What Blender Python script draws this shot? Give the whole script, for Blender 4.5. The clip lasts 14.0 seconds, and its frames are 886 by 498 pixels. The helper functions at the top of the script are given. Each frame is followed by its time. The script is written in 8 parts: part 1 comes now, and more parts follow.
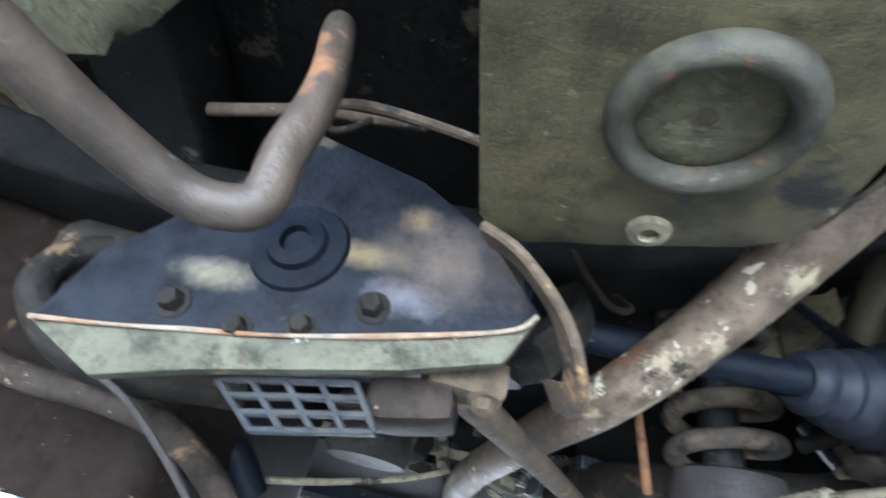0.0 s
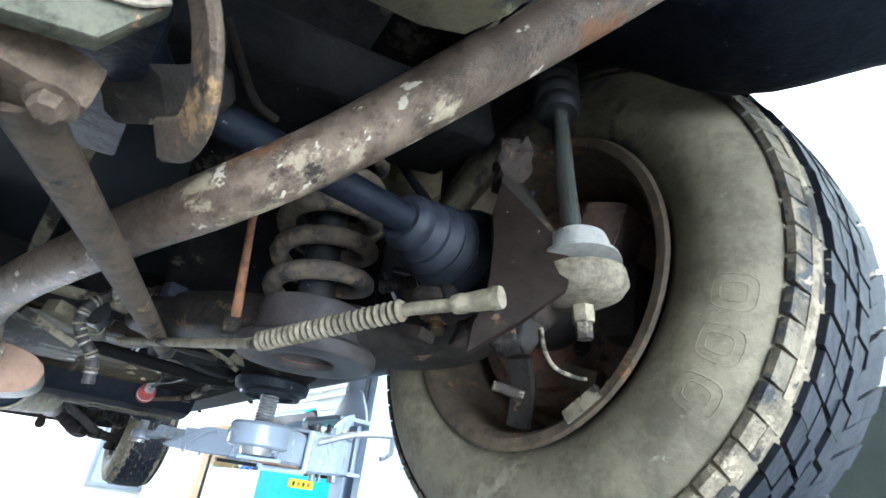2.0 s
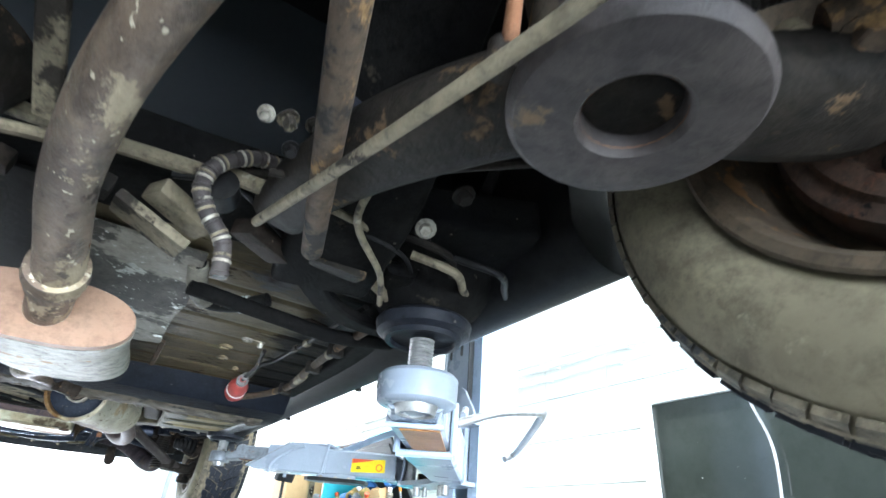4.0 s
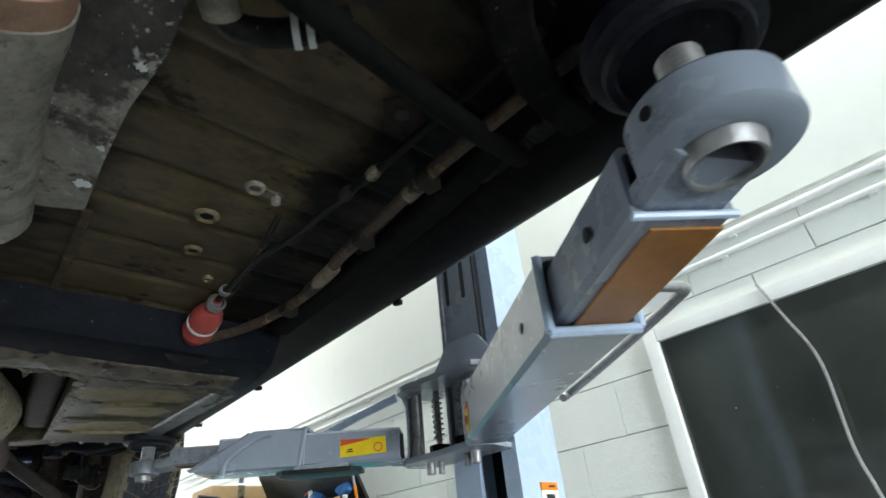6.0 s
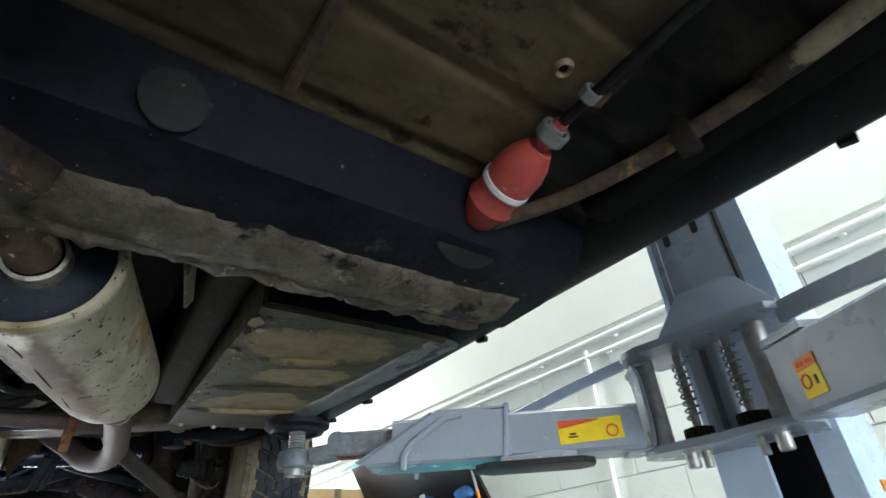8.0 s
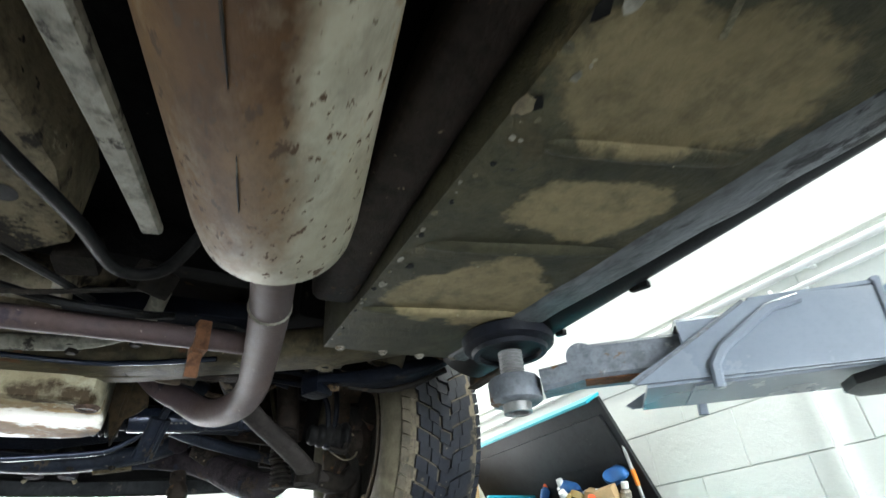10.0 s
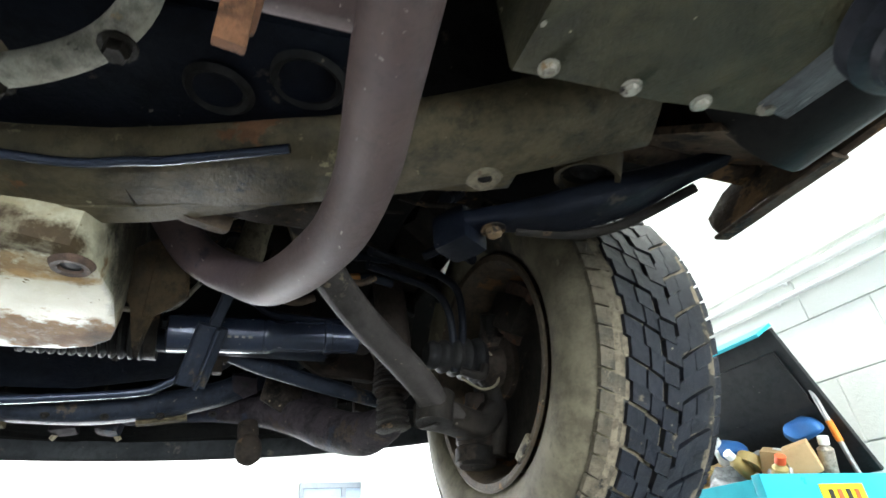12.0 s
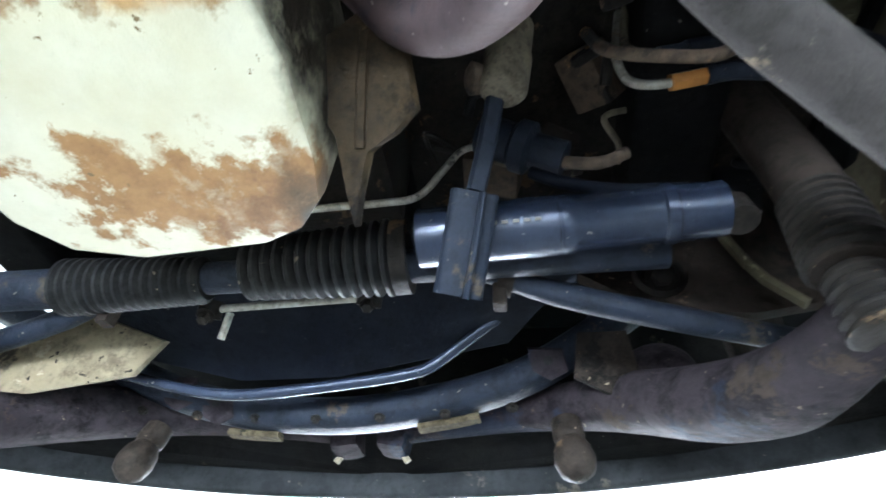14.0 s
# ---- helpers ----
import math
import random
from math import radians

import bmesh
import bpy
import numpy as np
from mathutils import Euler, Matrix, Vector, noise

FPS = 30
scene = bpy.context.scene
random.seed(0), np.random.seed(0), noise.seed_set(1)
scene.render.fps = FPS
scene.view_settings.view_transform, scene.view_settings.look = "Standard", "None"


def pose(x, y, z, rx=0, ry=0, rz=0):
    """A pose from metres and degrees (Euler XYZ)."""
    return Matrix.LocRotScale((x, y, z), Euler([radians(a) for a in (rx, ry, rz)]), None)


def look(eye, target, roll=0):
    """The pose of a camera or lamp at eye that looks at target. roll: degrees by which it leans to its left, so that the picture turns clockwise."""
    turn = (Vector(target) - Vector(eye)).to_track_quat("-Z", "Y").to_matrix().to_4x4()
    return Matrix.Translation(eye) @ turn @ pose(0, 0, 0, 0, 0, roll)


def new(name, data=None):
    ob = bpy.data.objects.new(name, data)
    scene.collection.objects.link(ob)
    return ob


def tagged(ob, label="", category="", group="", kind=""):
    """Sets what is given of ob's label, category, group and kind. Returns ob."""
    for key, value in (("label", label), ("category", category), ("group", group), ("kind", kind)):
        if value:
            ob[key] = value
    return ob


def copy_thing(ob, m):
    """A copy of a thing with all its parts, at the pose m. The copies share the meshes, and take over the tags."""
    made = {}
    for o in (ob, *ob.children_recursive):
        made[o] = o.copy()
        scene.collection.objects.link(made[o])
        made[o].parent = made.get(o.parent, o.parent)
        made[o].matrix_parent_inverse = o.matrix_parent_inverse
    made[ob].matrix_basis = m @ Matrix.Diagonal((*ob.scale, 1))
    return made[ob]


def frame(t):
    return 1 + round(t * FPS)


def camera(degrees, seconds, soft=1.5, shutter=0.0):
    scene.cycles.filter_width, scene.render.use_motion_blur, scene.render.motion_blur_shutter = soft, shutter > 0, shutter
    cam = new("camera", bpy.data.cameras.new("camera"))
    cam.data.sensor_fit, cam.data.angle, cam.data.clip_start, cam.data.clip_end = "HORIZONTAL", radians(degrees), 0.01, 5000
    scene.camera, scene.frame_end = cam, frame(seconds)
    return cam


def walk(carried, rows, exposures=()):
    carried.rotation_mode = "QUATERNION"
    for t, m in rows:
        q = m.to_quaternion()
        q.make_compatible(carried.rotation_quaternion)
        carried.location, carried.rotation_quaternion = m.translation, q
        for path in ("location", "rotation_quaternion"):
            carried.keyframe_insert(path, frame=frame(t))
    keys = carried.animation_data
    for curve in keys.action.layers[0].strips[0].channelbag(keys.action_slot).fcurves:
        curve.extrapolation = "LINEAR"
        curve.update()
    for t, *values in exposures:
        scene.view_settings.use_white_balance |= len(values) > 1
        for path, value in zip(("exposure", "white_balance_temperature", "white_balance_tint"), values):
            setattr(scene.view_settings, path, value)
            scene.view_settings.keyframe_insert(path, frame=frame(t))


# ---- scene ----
cam = camera(80.4, 14.0, shutter=0.25)
PATH = [
    (0, (0.21, 0.185, 1.8), (-0.107, 1.871, 2.827), 14.4),
    (0.5, (0.242, 0.191, 1.779), (0.501, 1.882, 2.815), 10.0),
    (1, (0.241, 0.223, 1.785), (1.113, 1.745, 2.746), 3.9),
    (1.5, (0.235, 0.238, 1.779), (1.351, 1.627, 2.688), 3.8),
    (2, (0.232, 0.26, 1.761), (1.274, 1.72, 2.644), 7.7),
    (2.5, (0.216, 0.311, 1.735), (1.05, 1.868, 2.674), 9.7),
    (3, (0.248, 0.414, 1.711), (0.912, 2.006, 2.724), 10.5),
    (3.5, (0.249, 0.538, 1.678), (0.951, 2.121, 2.678), 8.5),
    (3.7, (0.245, 0.593, 1.666), (1.024, 2.146, 2.655), 7.16),
    (5.8, (0.269, 1.25, 1.586), (1.489, 2.468, 2.599), -5.9),
    (6, (0.268, 1.303, 1.585), (1.469, 2.537, 2.604), -5.9),
    (6.5, (0.246, 1.483, 1.6), (1.399, 2.752, 2.629), -5.3),
    (7, (0.229, 1.673, 1.628), (1.36, 2.969, 2.648), -4.8),
    (7.2, (0.23, 1.725, 1.633), (1.35, 3.028, 2.658), -4.6),
    (9.3, (0.215, 2.297, 1.672), (1.156, 3.681, 2.767), -5.2),
    (9.5, (0.207, 2.367, 1.665), (1.131, 3.768, 2.753), -4.9),
    (10, (0.22, 2.532, 1.658), (1.113, 3.964, 2.732), -4.7),
    (10.5, (0.288, 2.702, 1.676), (1.174, 4.15, 2.734), -4.6),
    (11, (0.328, 2.833, 1.66), (1.183, 4.301, 2.715), -4.3),
    (11.5, (0.316, 2.985, 1.663), (1.068, 4.502, 2.727), -4.2),
    (12, (0.3, 3.124, 1.68), (1.017, 4.666, 2.731), -4.6),
    (12.5, (0.284, 3.241, 1.685), (0.994, 4.802, 2.714), -5.1),
    (13, (0.315, 3.39, 1.671), (0.851, 5.02, 2.698), -4.3),
    (13.5, (0.33, 3.517, 1.693), (0.428, 5.134, 2.866), -1.3),
    (14, (0.311, 3.623, 1.673), (0.056, 5.115, 2.98), 3.1),
]
walk(cam, [(t, look(eye, target, roll)) for t, eye, target, roll in PATH],
     exposures=[(0.0, 0.9, 5900, 10), (0.5, 1.0, 6000, 10), (1.0, 1.2, 6050, 10), (1.5, 1.15, 6000, 10), (2.0, 0.75, 6000, 10), (2.5, 0.6, 6000, 10),
                (3.0, 0.95, 6000, 10), (3.5, 1.4, 6100, 10), (5.8, -0.35, 6850, 10), (7.2, -0.3, 6900, 10), (9.3, 0.55, 6800, 10), (10.5, 0.6, 6800, 10), (11.0, 0.7, 6800, 10), (11.5, 0.95, 6800, 10), (12.0, 1.1, 6800, 10), (12.5, 1.55, 6700, 10),
                (13.0, 1.65, 6500, 10), (13.5, 2.1, 6250, 10), (14.0, 2.45, 6100, 10)])

# ---- world and light ----
world = bpy.data.worlds.new("workshop_sky")
world.use_nodes = True
scene.world = world
wn = world.node_tree
sky = wn.nodes.new("ShaderNodeTexSky")
sky.sky_type, sky.sun_disc, sky.sun_elevation, sky.sun_rotation = "NISHITA", False, radians(38), radians(150)
wn.links.new(sky.outputs[0], wn.nodes["Background"].inputs[0])
wn.nodes["Background"].inputs[1].default_value = 0.12


def area_lamp(name, m, sx, sy, watts, colour=(1, 1, 1)):
    d = bpy.data.lights.new(name, "AREA")
    d.shape, d.size, d.size_y, d.energy, d.color = "RECTANGLE", sx, sy, watts, colour
    ob = new(name, d)
    ob.matrix_world = m
    return ob


# area lamps added as doorway daylight; the rear doorway is unseen and assumed
area_lamp("doorway_fill", look((-0.7, 10.9, 2.1), (0.0, 0, 1.7)), 3.4, 4.0, 430, (0.87, 0.95, 1.04))
area_lamp("doorway_fill", look((-0.15, -4.9, 1.9), (0.2, 4, 1.8)), 4.5, 3.8, 1050, (0.80, 0.93, 1.04))
# unseen ceiling lamps beside the lift, added to brighten the walls
for lx in (-2.2, 1.75):
    for ly in (-1.5, 2.0, 5.5):
        area_lamp("ceiling_fill", pose(lx, ly, 4.62), 0.14, 1.9, 95 if lx < 0 else 78, (0.93, 0.98, 0.97))

# ---- materials ----
MATS = {}


def mat(name, c1, c2=None, scale=8.0, rough=0.6, metal=0.0, bump=0.25, bscale=60.0, spots=(), rvar=0.12, stretch=(1, 1, 1), dirt=0.75, spec=0.3, patches=(), specks=None):
    """A worn surface: two tones, grime, fine relief. spots: rows of (colour, scale, amount, rough), scattered.
    patches: rows of (colour, centre, radii, turn, raggedness, scale, rough, softness), each one tone at its own place.
    specks: (colour, scale, amount) of small flecks."""
    m = bpy.data.materials.new(name)
    m.use_nodes = True
    nt = m.node_tree
    N, L = nt.nodes, nt.links
    p = N["Principled BSDF"]
    tc = N.new("ShaderNodeTexCoord")
    mp = N.new("ShaderNodeMapping")
    mp.inputs["Scale"].default_value = stretch
    L.new(tc.outputs["Object"], mp.inputs["Vector"])
    c2 = c2 or tuple(0.6 * v for v in c1)

    def noise_tex(s, detail, seed, rough_=0.6):
        t = N.new("ShaderNodeTexNoise")
        t.noise_dimensions = "4D"
        t.inputs["W"].default_value = seed
        t.inputs["Scale"].default_value, t.inputs["Detail"].default_value, t.inputs["Roughness"].default_value = s, detail, rough_
        L.new(mp.outputs[0], t.inputs["Vector"])
        return t

    def ramp(src, a, b):
        r = N.new("ShaderNodeMapRange")
        r.inputs["From Min"].default_value, r.inputs["From Max"].default_value = a, b
        L.new(src, r.inputs["Value"])
        return r.outputs[0]

    def sums(op, a, b):
        x = N.new("ShaderNodeMath")
        x.operation = op
        for sock, v in ((x.inputs[0], a), (x.inputs[1], b)):
            if isinstance(v, (int, float)):
                sock.default_value = v
            else:
                L.new(v, sock)
        return x.outputs[0]

    def mixc(f, a, b):
        x = N.new("ShaderNodeMix")
        x.data_type = "RGBA"
        L.new(f, x.inputs[0])
        for sock, v in ((x.inputs[6], a), (x.inputs[7], b)):
            if isinstance(v, tuple):
                sock.default_value = (*v, 1)
            else:
                L.new(v, sock)
        return x.outputs[2]

    def mixf(f, a, b):
        x = N.new("ShaderNodeMix")
        L.new(f, x.inputs[0])
        L.new(a, x.inputs[2])
        x.inputs[3].default_value = b
        return x.outputs[0]

    seed = sum(map(ord, name)) * 0.37 % 50
    base = noise_tex(scale, 7, seed, 0.68)
    col = mixc(ramp(base.outputs[0], 0.38, 0.62), tuple(c1), tuple(c2))
    fine = noise_tex(bscale, 6, seed + 3, 0.76)
    col = mixc(sums("MULTIPLY", ramp(fine.outputs[0], 0.50, 0.68), min(1.0, dirt * 1.6)), col, tuple(0.55 * v for v in c1))
    grime = noise_tex(scale * 4.3, 8, seed + 5, 0.74)
    col = mixc(sums("MULTIPLY", ramp(grime.outputs[0], 0.47, 0.62), dirt), col, tuple(0.36 * v for v in c2))
    mr = N.new("ShaderNodeMapRange")
    mr.inputs["To Min"].default_value, mr.inputs["To Max"].default_value = rough - rvar, min(1, rough + rvar)
    L.new(base.outputs[0], mr.inputs["Value"])
    rough_out = mr.outputs[0]
    height = fine.outputs[0]
    for k, (c, s, amount, r_) in enumerate(spots):
        t = noise_tex(s, 9, seed + 11 + 7 * k, 0.70)
        f = ramp(t.outputs[0], 1 - amount, 1 - amount + 0.035)
        tone = mixc(ramp(fine.outputs[0], 0.42, 0.66), tuple(c), tuple(0.62 * v for v in c))
        col = mixc(f, col, tone)
        rough_out = mixf(f, rough_out, r_)
        height = sums("ADD", height, sums("MULTIPLY", f, 0.12))
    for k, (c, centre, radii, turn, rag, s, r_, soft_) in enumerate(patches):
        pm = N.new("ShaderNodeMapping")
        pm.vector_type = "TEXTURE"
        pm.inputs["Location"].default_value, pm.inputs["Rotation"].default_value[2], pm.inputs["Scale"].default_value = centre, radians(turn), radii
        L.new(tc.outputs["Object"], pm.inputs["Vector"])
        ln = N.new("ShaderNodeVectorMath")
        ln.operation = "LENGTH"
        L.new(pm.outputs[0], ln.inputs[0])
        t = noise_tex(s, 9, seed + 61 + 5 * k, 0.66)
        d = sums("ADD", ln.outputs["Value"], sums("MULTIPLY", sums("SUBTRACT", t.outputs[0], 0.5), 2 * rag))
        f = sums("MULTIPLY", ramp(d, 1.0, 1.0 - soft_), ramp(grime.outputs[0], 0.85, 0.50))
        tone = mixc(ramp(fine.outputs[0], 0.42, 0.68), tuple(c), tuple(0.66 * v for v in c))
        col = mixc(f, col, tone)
        rough_out = mixf(f, rough_out, r_)
        height = sums("ADD", height, sums("MULTIPLY", f, 0.10))
    if specks:
        c, s, amount = specks
        t = noise_tex(s, 3, seed + 91, 0.6)
        f = ramp(t.outputs[0], 1 - amount, 1 - amount + 0.03)
        col = mixc(f, col, tuple(c))
        rough_out = mixf(f, rough_out, 0.9)
    L.new(col, p.inputs["Base Color"])
    L.new(rough_out, p.inputs["Roughness"])
    p.inputs["Metallic"].default_value = metal
    p.inputs["Specular IOR Level"].default_value = spec
    if bump:
        b = N.new("ShaderNodeBump")
        b.inputs["Strength"].default_value, b.inputs["Distance"].default_value = min(1, bump * 1.3), 0.006
        L.new(height, b.inputs["Height"])
        L.new(b.outputs[0], p.inputs["Normal"])
    MATS[name] = m
    return m


TAN, PALE_DUST, RUST = (0.26, 0.205, 0.125), (0.36, 0.33, 0.27), (0.21, 0.10, 0.045)
# exhaust
mat("silencer_grey", (0.30, 0.275, 0.225), (0.20, 0.178, 0.140), 9, 0.55, 0.1, bump=0.35, bscale=70, spots=[((0.09, 0.08, 0.07), 44, 0.40, 0.9), ((0.24, 0.14, 0.07), 10, 0.42, 0.8)], specks=((0.06, 0.05, 0.04), 90, 0.34))
mat("silencer_face", (0.30, 0.165, 0.105), (0.33, 0.20, 0.135), 10, 0.6, bump=0.2, dirt=0.4, spots=[((0.24, 0.10, 0.05), 20, 0.38, 0.9)])
mat("drum_pale", (0.40, 0.350, 0.262), (0.31, 0.255, 0.170), 5, 0.58, 0.1, bump=0.2, bscale=55, dirt=0.35, stretch=(1, 0.6, 1),
    spots=[((0.34, 0.24, 0.135), 8, 0.40, 0.75)],
    patches=[((0.150, 0.076, 0.022), (0.160, 2.66, 1.90), (0.072, 0.40, 0.12), -14, 0.7, 11, 0.7, 0.35),
             ((0.088, 0.037, 0.007), (0.214, 2.690, 1.885), (0.046, 0.30, 0.12), -13, 0.6, 13, 0.75, 0.4),
             ((0.075, 0.034, 0.014), (0.213, 2.610, 1.882), (0.018, 0.10, 0.10), -13, 0.8, 20, 0.8, 0.6),
             ((0.185, 0.105, 0.045), (0.262, 2.83, 1.895), (0.032, 0.13, 0.10), -13, 1.0, 18, 0.75, 0.6),
             ((0.38, 0.315, 0.20), (0.182, 2.545, 1.885), (0.020, 0.06, 0.10), -14, 0.9, 18, 0.6, 0.6)],
    specks=((0.085, 0.050, 0.028), 105, 0.40))
mat("exhaust_rust", (0.215, 0.155, 0.112), (0.085, 0.057, 0.041), 8, 0.46, 0.1, bump=0.6, bscale=50, dirt=0.75, rvar=0.2, stretch=(1, 0.55, 1), spots=[((0.165, 0.080, 0.040), 10, 0.42, 0.85), ((0.43, 0.345, 0.235), 12, 0.44, 0.6), ((0.042, 0.031, 0.025), 9, 0.42, 0.8)], specks=((0.56, 0.49, 0.38), 70, 0.37))
mat("downpipe", (0.092, 0.066, 0.069), (0.108, 0.070, 0.062), 5, 0.58, 0.05, bump=0.25, bscale=110, dirt=0.3, spec=0.2, rvar=0.15, spots=[((0.060, 0.046, 0.056), 6, 0.45, 0.5), ((0.22, 0.098, 0.045), 12, 0.36, 0.8)], specks=((0.30, 0.25, 0.22), 130, 0.33))
# underbody
mat("speckled", (0.040, 0.037, 0.033), (0.105, 0.096, 0.082), 7, 0.7, bump=0.5, bscale=60, spots=[((0.30, 0.275, 0.235), 6, 0.50, 0.7), ((0.52, 0.50, 0.46), 30, 0.43, 0.8)], specks=((0.55, 0.54, 0.50), 90, 0.35))
mat("dirty_beige", (0.27, 0.215, 0.135), (0.17, 0.135, 0.082), 8, 0.8, bump=0.5, bscale=45, spots=[((0.035, 0.029, 0.023), 9, 0.45, 0.9), ((0.40, 0.34, 0.24), 22, 0.40, 0.9), (RUST, 13, 0.38, 0.9)], specks=((0.02, 0.016, 0.012), 80, 0.36))
mat("underseal", (0.006, 0.006, 0.0065), (0.013, 0.012, 0.011), 9, 0.72, bump=0.6, bscale=70, spec=0.04, spots=[((0.055, 0.046, 0.035), 12, 0.39, 0.9)], specks=((0.16, 0.145, 0.12), 110, 0.29))
mat("black_sill", (0.007, 0.007, 0.008), (0.012, 0.011, 0.010), 6, 0.42, bump=0.10, bscale=45, spec=0.10, rvar=0.1, spots=[((0.050, 0.042, 0.033), 12, 0.35, 0.8)], specks=((0.14, 0.13, 0.11), 120, 0.29))
# the first spots row paints a blue-grey sheen into the floor colour
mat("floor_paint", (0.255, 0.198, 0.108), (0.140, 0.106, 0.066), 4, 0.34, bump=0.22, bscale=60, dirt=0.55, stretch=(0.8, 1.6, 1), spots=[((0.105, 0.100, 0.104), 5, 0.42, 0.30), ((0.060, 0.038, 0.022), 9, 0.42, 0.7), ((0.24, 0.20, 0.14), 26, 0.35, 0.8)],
    # near-black areas beside the sill, at the rear and on the left
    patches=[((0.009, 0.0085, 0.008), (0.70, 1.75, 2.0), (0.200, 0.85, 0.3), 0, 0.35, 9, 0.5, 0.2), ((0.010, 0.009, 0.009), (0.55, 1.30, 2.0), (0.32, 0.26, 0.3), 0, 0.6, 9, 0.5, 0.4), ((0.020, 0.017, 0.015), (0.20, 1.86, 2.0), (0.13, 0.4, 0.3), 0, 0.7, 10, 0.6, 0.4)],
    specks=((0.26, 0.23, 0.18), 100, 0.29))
mat("pan_patched", (0.082, 0.074, 0.040), (0.048, 0.046, 0.030), 7, 0.55, bump=0.8, bscale=40, dirt=0.5, spec=0.16, spots=[((0.090, 0.075, 0.042), 6, 0.42, 0.75), ((0.018, 0.018, 0.02), 12, 0.38, 0.45)],
    patches=[((0.235, 0.185, 0.100), (0.550, 2.668, 1.98), (0.130, 0.088, 0.1), -18, 0.9, 9, 0.7, 0.15),
             ((0.275, 0.220, 0.120), (0.602, 2.832, 1.985), (0.095, 0.064, 0.1), -20, 0.9, 9, 0.7, 0.12),
             ((0.300, 0.240, 0.132), (0.605, 3.078, 1.995), (0.125, 0.108, 0.1), -25, 0.9, 9, 0.7, 0.12)],
    specks=((0.42, 0.38, 0.27), 75, 0.295))
mat("rocky", (0.060, 0.050, 0.040), (0.135, 0.112, 0.085), 16, 0.62, bump=0.9, bscale=26, spec=0.2, spots=[((0.27, 0.23, 0.185), 22, 0.42, 0.9), ((0.008, 0.008, 0.009), 14, 0.44, 0.5)])
mat("blue_black", (0.0045, 0.006, 0.011), (0.010, 0.012, 0.017), 8, 0.45, bump=0.35, spec=0.07, spots=[((0.065, 0.056, 0.046), 14, 0.37, 0.85)], specks=((0.17, 0.16, 0.14), 100, 0.30))
mat("dark_metal", (0.0144, 0.01296, 0.01224), (0.03024, 0.02448, 0.01944), 14, 0.6, bump=0.5, spec=0.09, spots=[((0.13, 0.085, 0.050), 16, 0.41, 0.85), ((0.15, 0.135, 0.11), 30, 0.36, 0.9)])
mat("black_paint", (0.022, 0.031, 0.056), (0.032, 0.041, 0.066), 10, 0.24, 0.35, bump=0.08, bscale=120, spec=0.6, rvar=0.06, dirt=0.3, specks=((0.20, 0.18, 0.15), 110, 0.32))
mat("plate_brown", (0.0235, 0.0178, 0.0150), (0.0390, 0.0295, 0.0235), 9, 0.66, bump=0.5, spec=0.06, dirt=0.85, spots=[((0.12, 0.078, 0.047), 20, 0.39, 0.9), ((0.008, 0.007, 0.006), 8, 0.44, 0.5)], specks=((0.20, 0.16, 0.11), 90, 0.32))
mat("rusty", (0.21, 0.090, 0.042), (0.13, 0.060, 0.032), 18, 0.85, bump=0.6, spots=[((0.38, 0.27, 0.17), 24, 0.39, 0.9), ((0.04, 0.028, 0.02), 20, 0.40, 0.9)])
mat("rusty_brown", (0.068, 0.0476, 0.034), (0.1148, 0.0782, 0.051), 16, 0.8, bump=0.6, spots=[((0.32, 0.19, 0.085), 11, 0.42, 0.9), ((0.022, 0.019, 0.016), 13, 0.44, 0.8), ((0.36, 0.31, 0.23), 34, 0.36, 0.9)])
mat("alloy_pan", (0.60, 0.565, 0.425), (0.52, 0.47, 0.32), 6, 0.42, 0.05, bump=0.25, bscale=45, dirt=0.06, spots=[((0.16, 0.11, 0.06), 30, 0.33, 0.85)],
    patches=[((0.30, 0.158, 0.060), (0.085, 3.890, 1.978), (0.150, 0.060, 0.05), 6, 2.2, 19, 0.75, 0.30),
             ((0.24, 0.125, 0.055), (0.125, 3.915, 1.978), (0.06, 0.030, 0.05), -15, 2.0, 30, 0.8, 0.3),
             ((0.30, 0.19, 0.09), (0.02, 3.70, 1.978), (0.16, 0.035, 0.05), 4, 2.0, 24, 0.8, 0.35),
             ((0.50, 0.30, 0.12), (0.13, 3.73, 1.978), (0.06, 0.015, 0.05), 0, 0.9, 20, 0.8, 0.6),
             ((0.10, 0.065, 0.035), (0.150, 3.905, 1.99), (0.028, 0.05, 0.05), 0, 0.8, 22, 0.8, 0.6),
             # rear wall: beige dirt, with its shadow put into the same colour
             ((0.34, 0.285, 0.180), (0.0, 3.625, 2.02), (0.28, 0.095, 0.22), 0, 1.0, 22, 0.8, 0.6),
             ((0.045, 0.034, 0.022), (0.10, 3.638, 1.99), (0.09, 0.018, 0.06), 0, 0.9, 30, 0.8, 0.6),
             # right flank turned near black
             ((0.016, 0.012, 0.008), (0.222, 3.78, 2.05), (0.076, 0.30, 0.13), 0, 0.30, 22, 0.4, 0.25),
             ((0.10, 0.085, 0.068), (0.158, 3.930, 1.985), (0.026, 0.030, 0.022), 20, 0.5, 26, 0.8, 0.3),
             ((0.07, 0.045, 0.022), (0.10, 3.665, 1.985), (0.10, 0.022, 0.03), 0, 1.2, 26, 0.7, 0.4)],
    specks=((0.16, 0.11, 0.05), 80, 0.31))
mat("dirty_alloy", (0.19, 0.160, 0.110), (0.26, 0.215, 0.145), 12, 0.7, 0.15, bump=0.5, spots=[((0.035, 0.028, 0.022), 10, 0.47, 0.8), ((0.42, 0.38, 0.29), 26, 0.38, 0.8)])
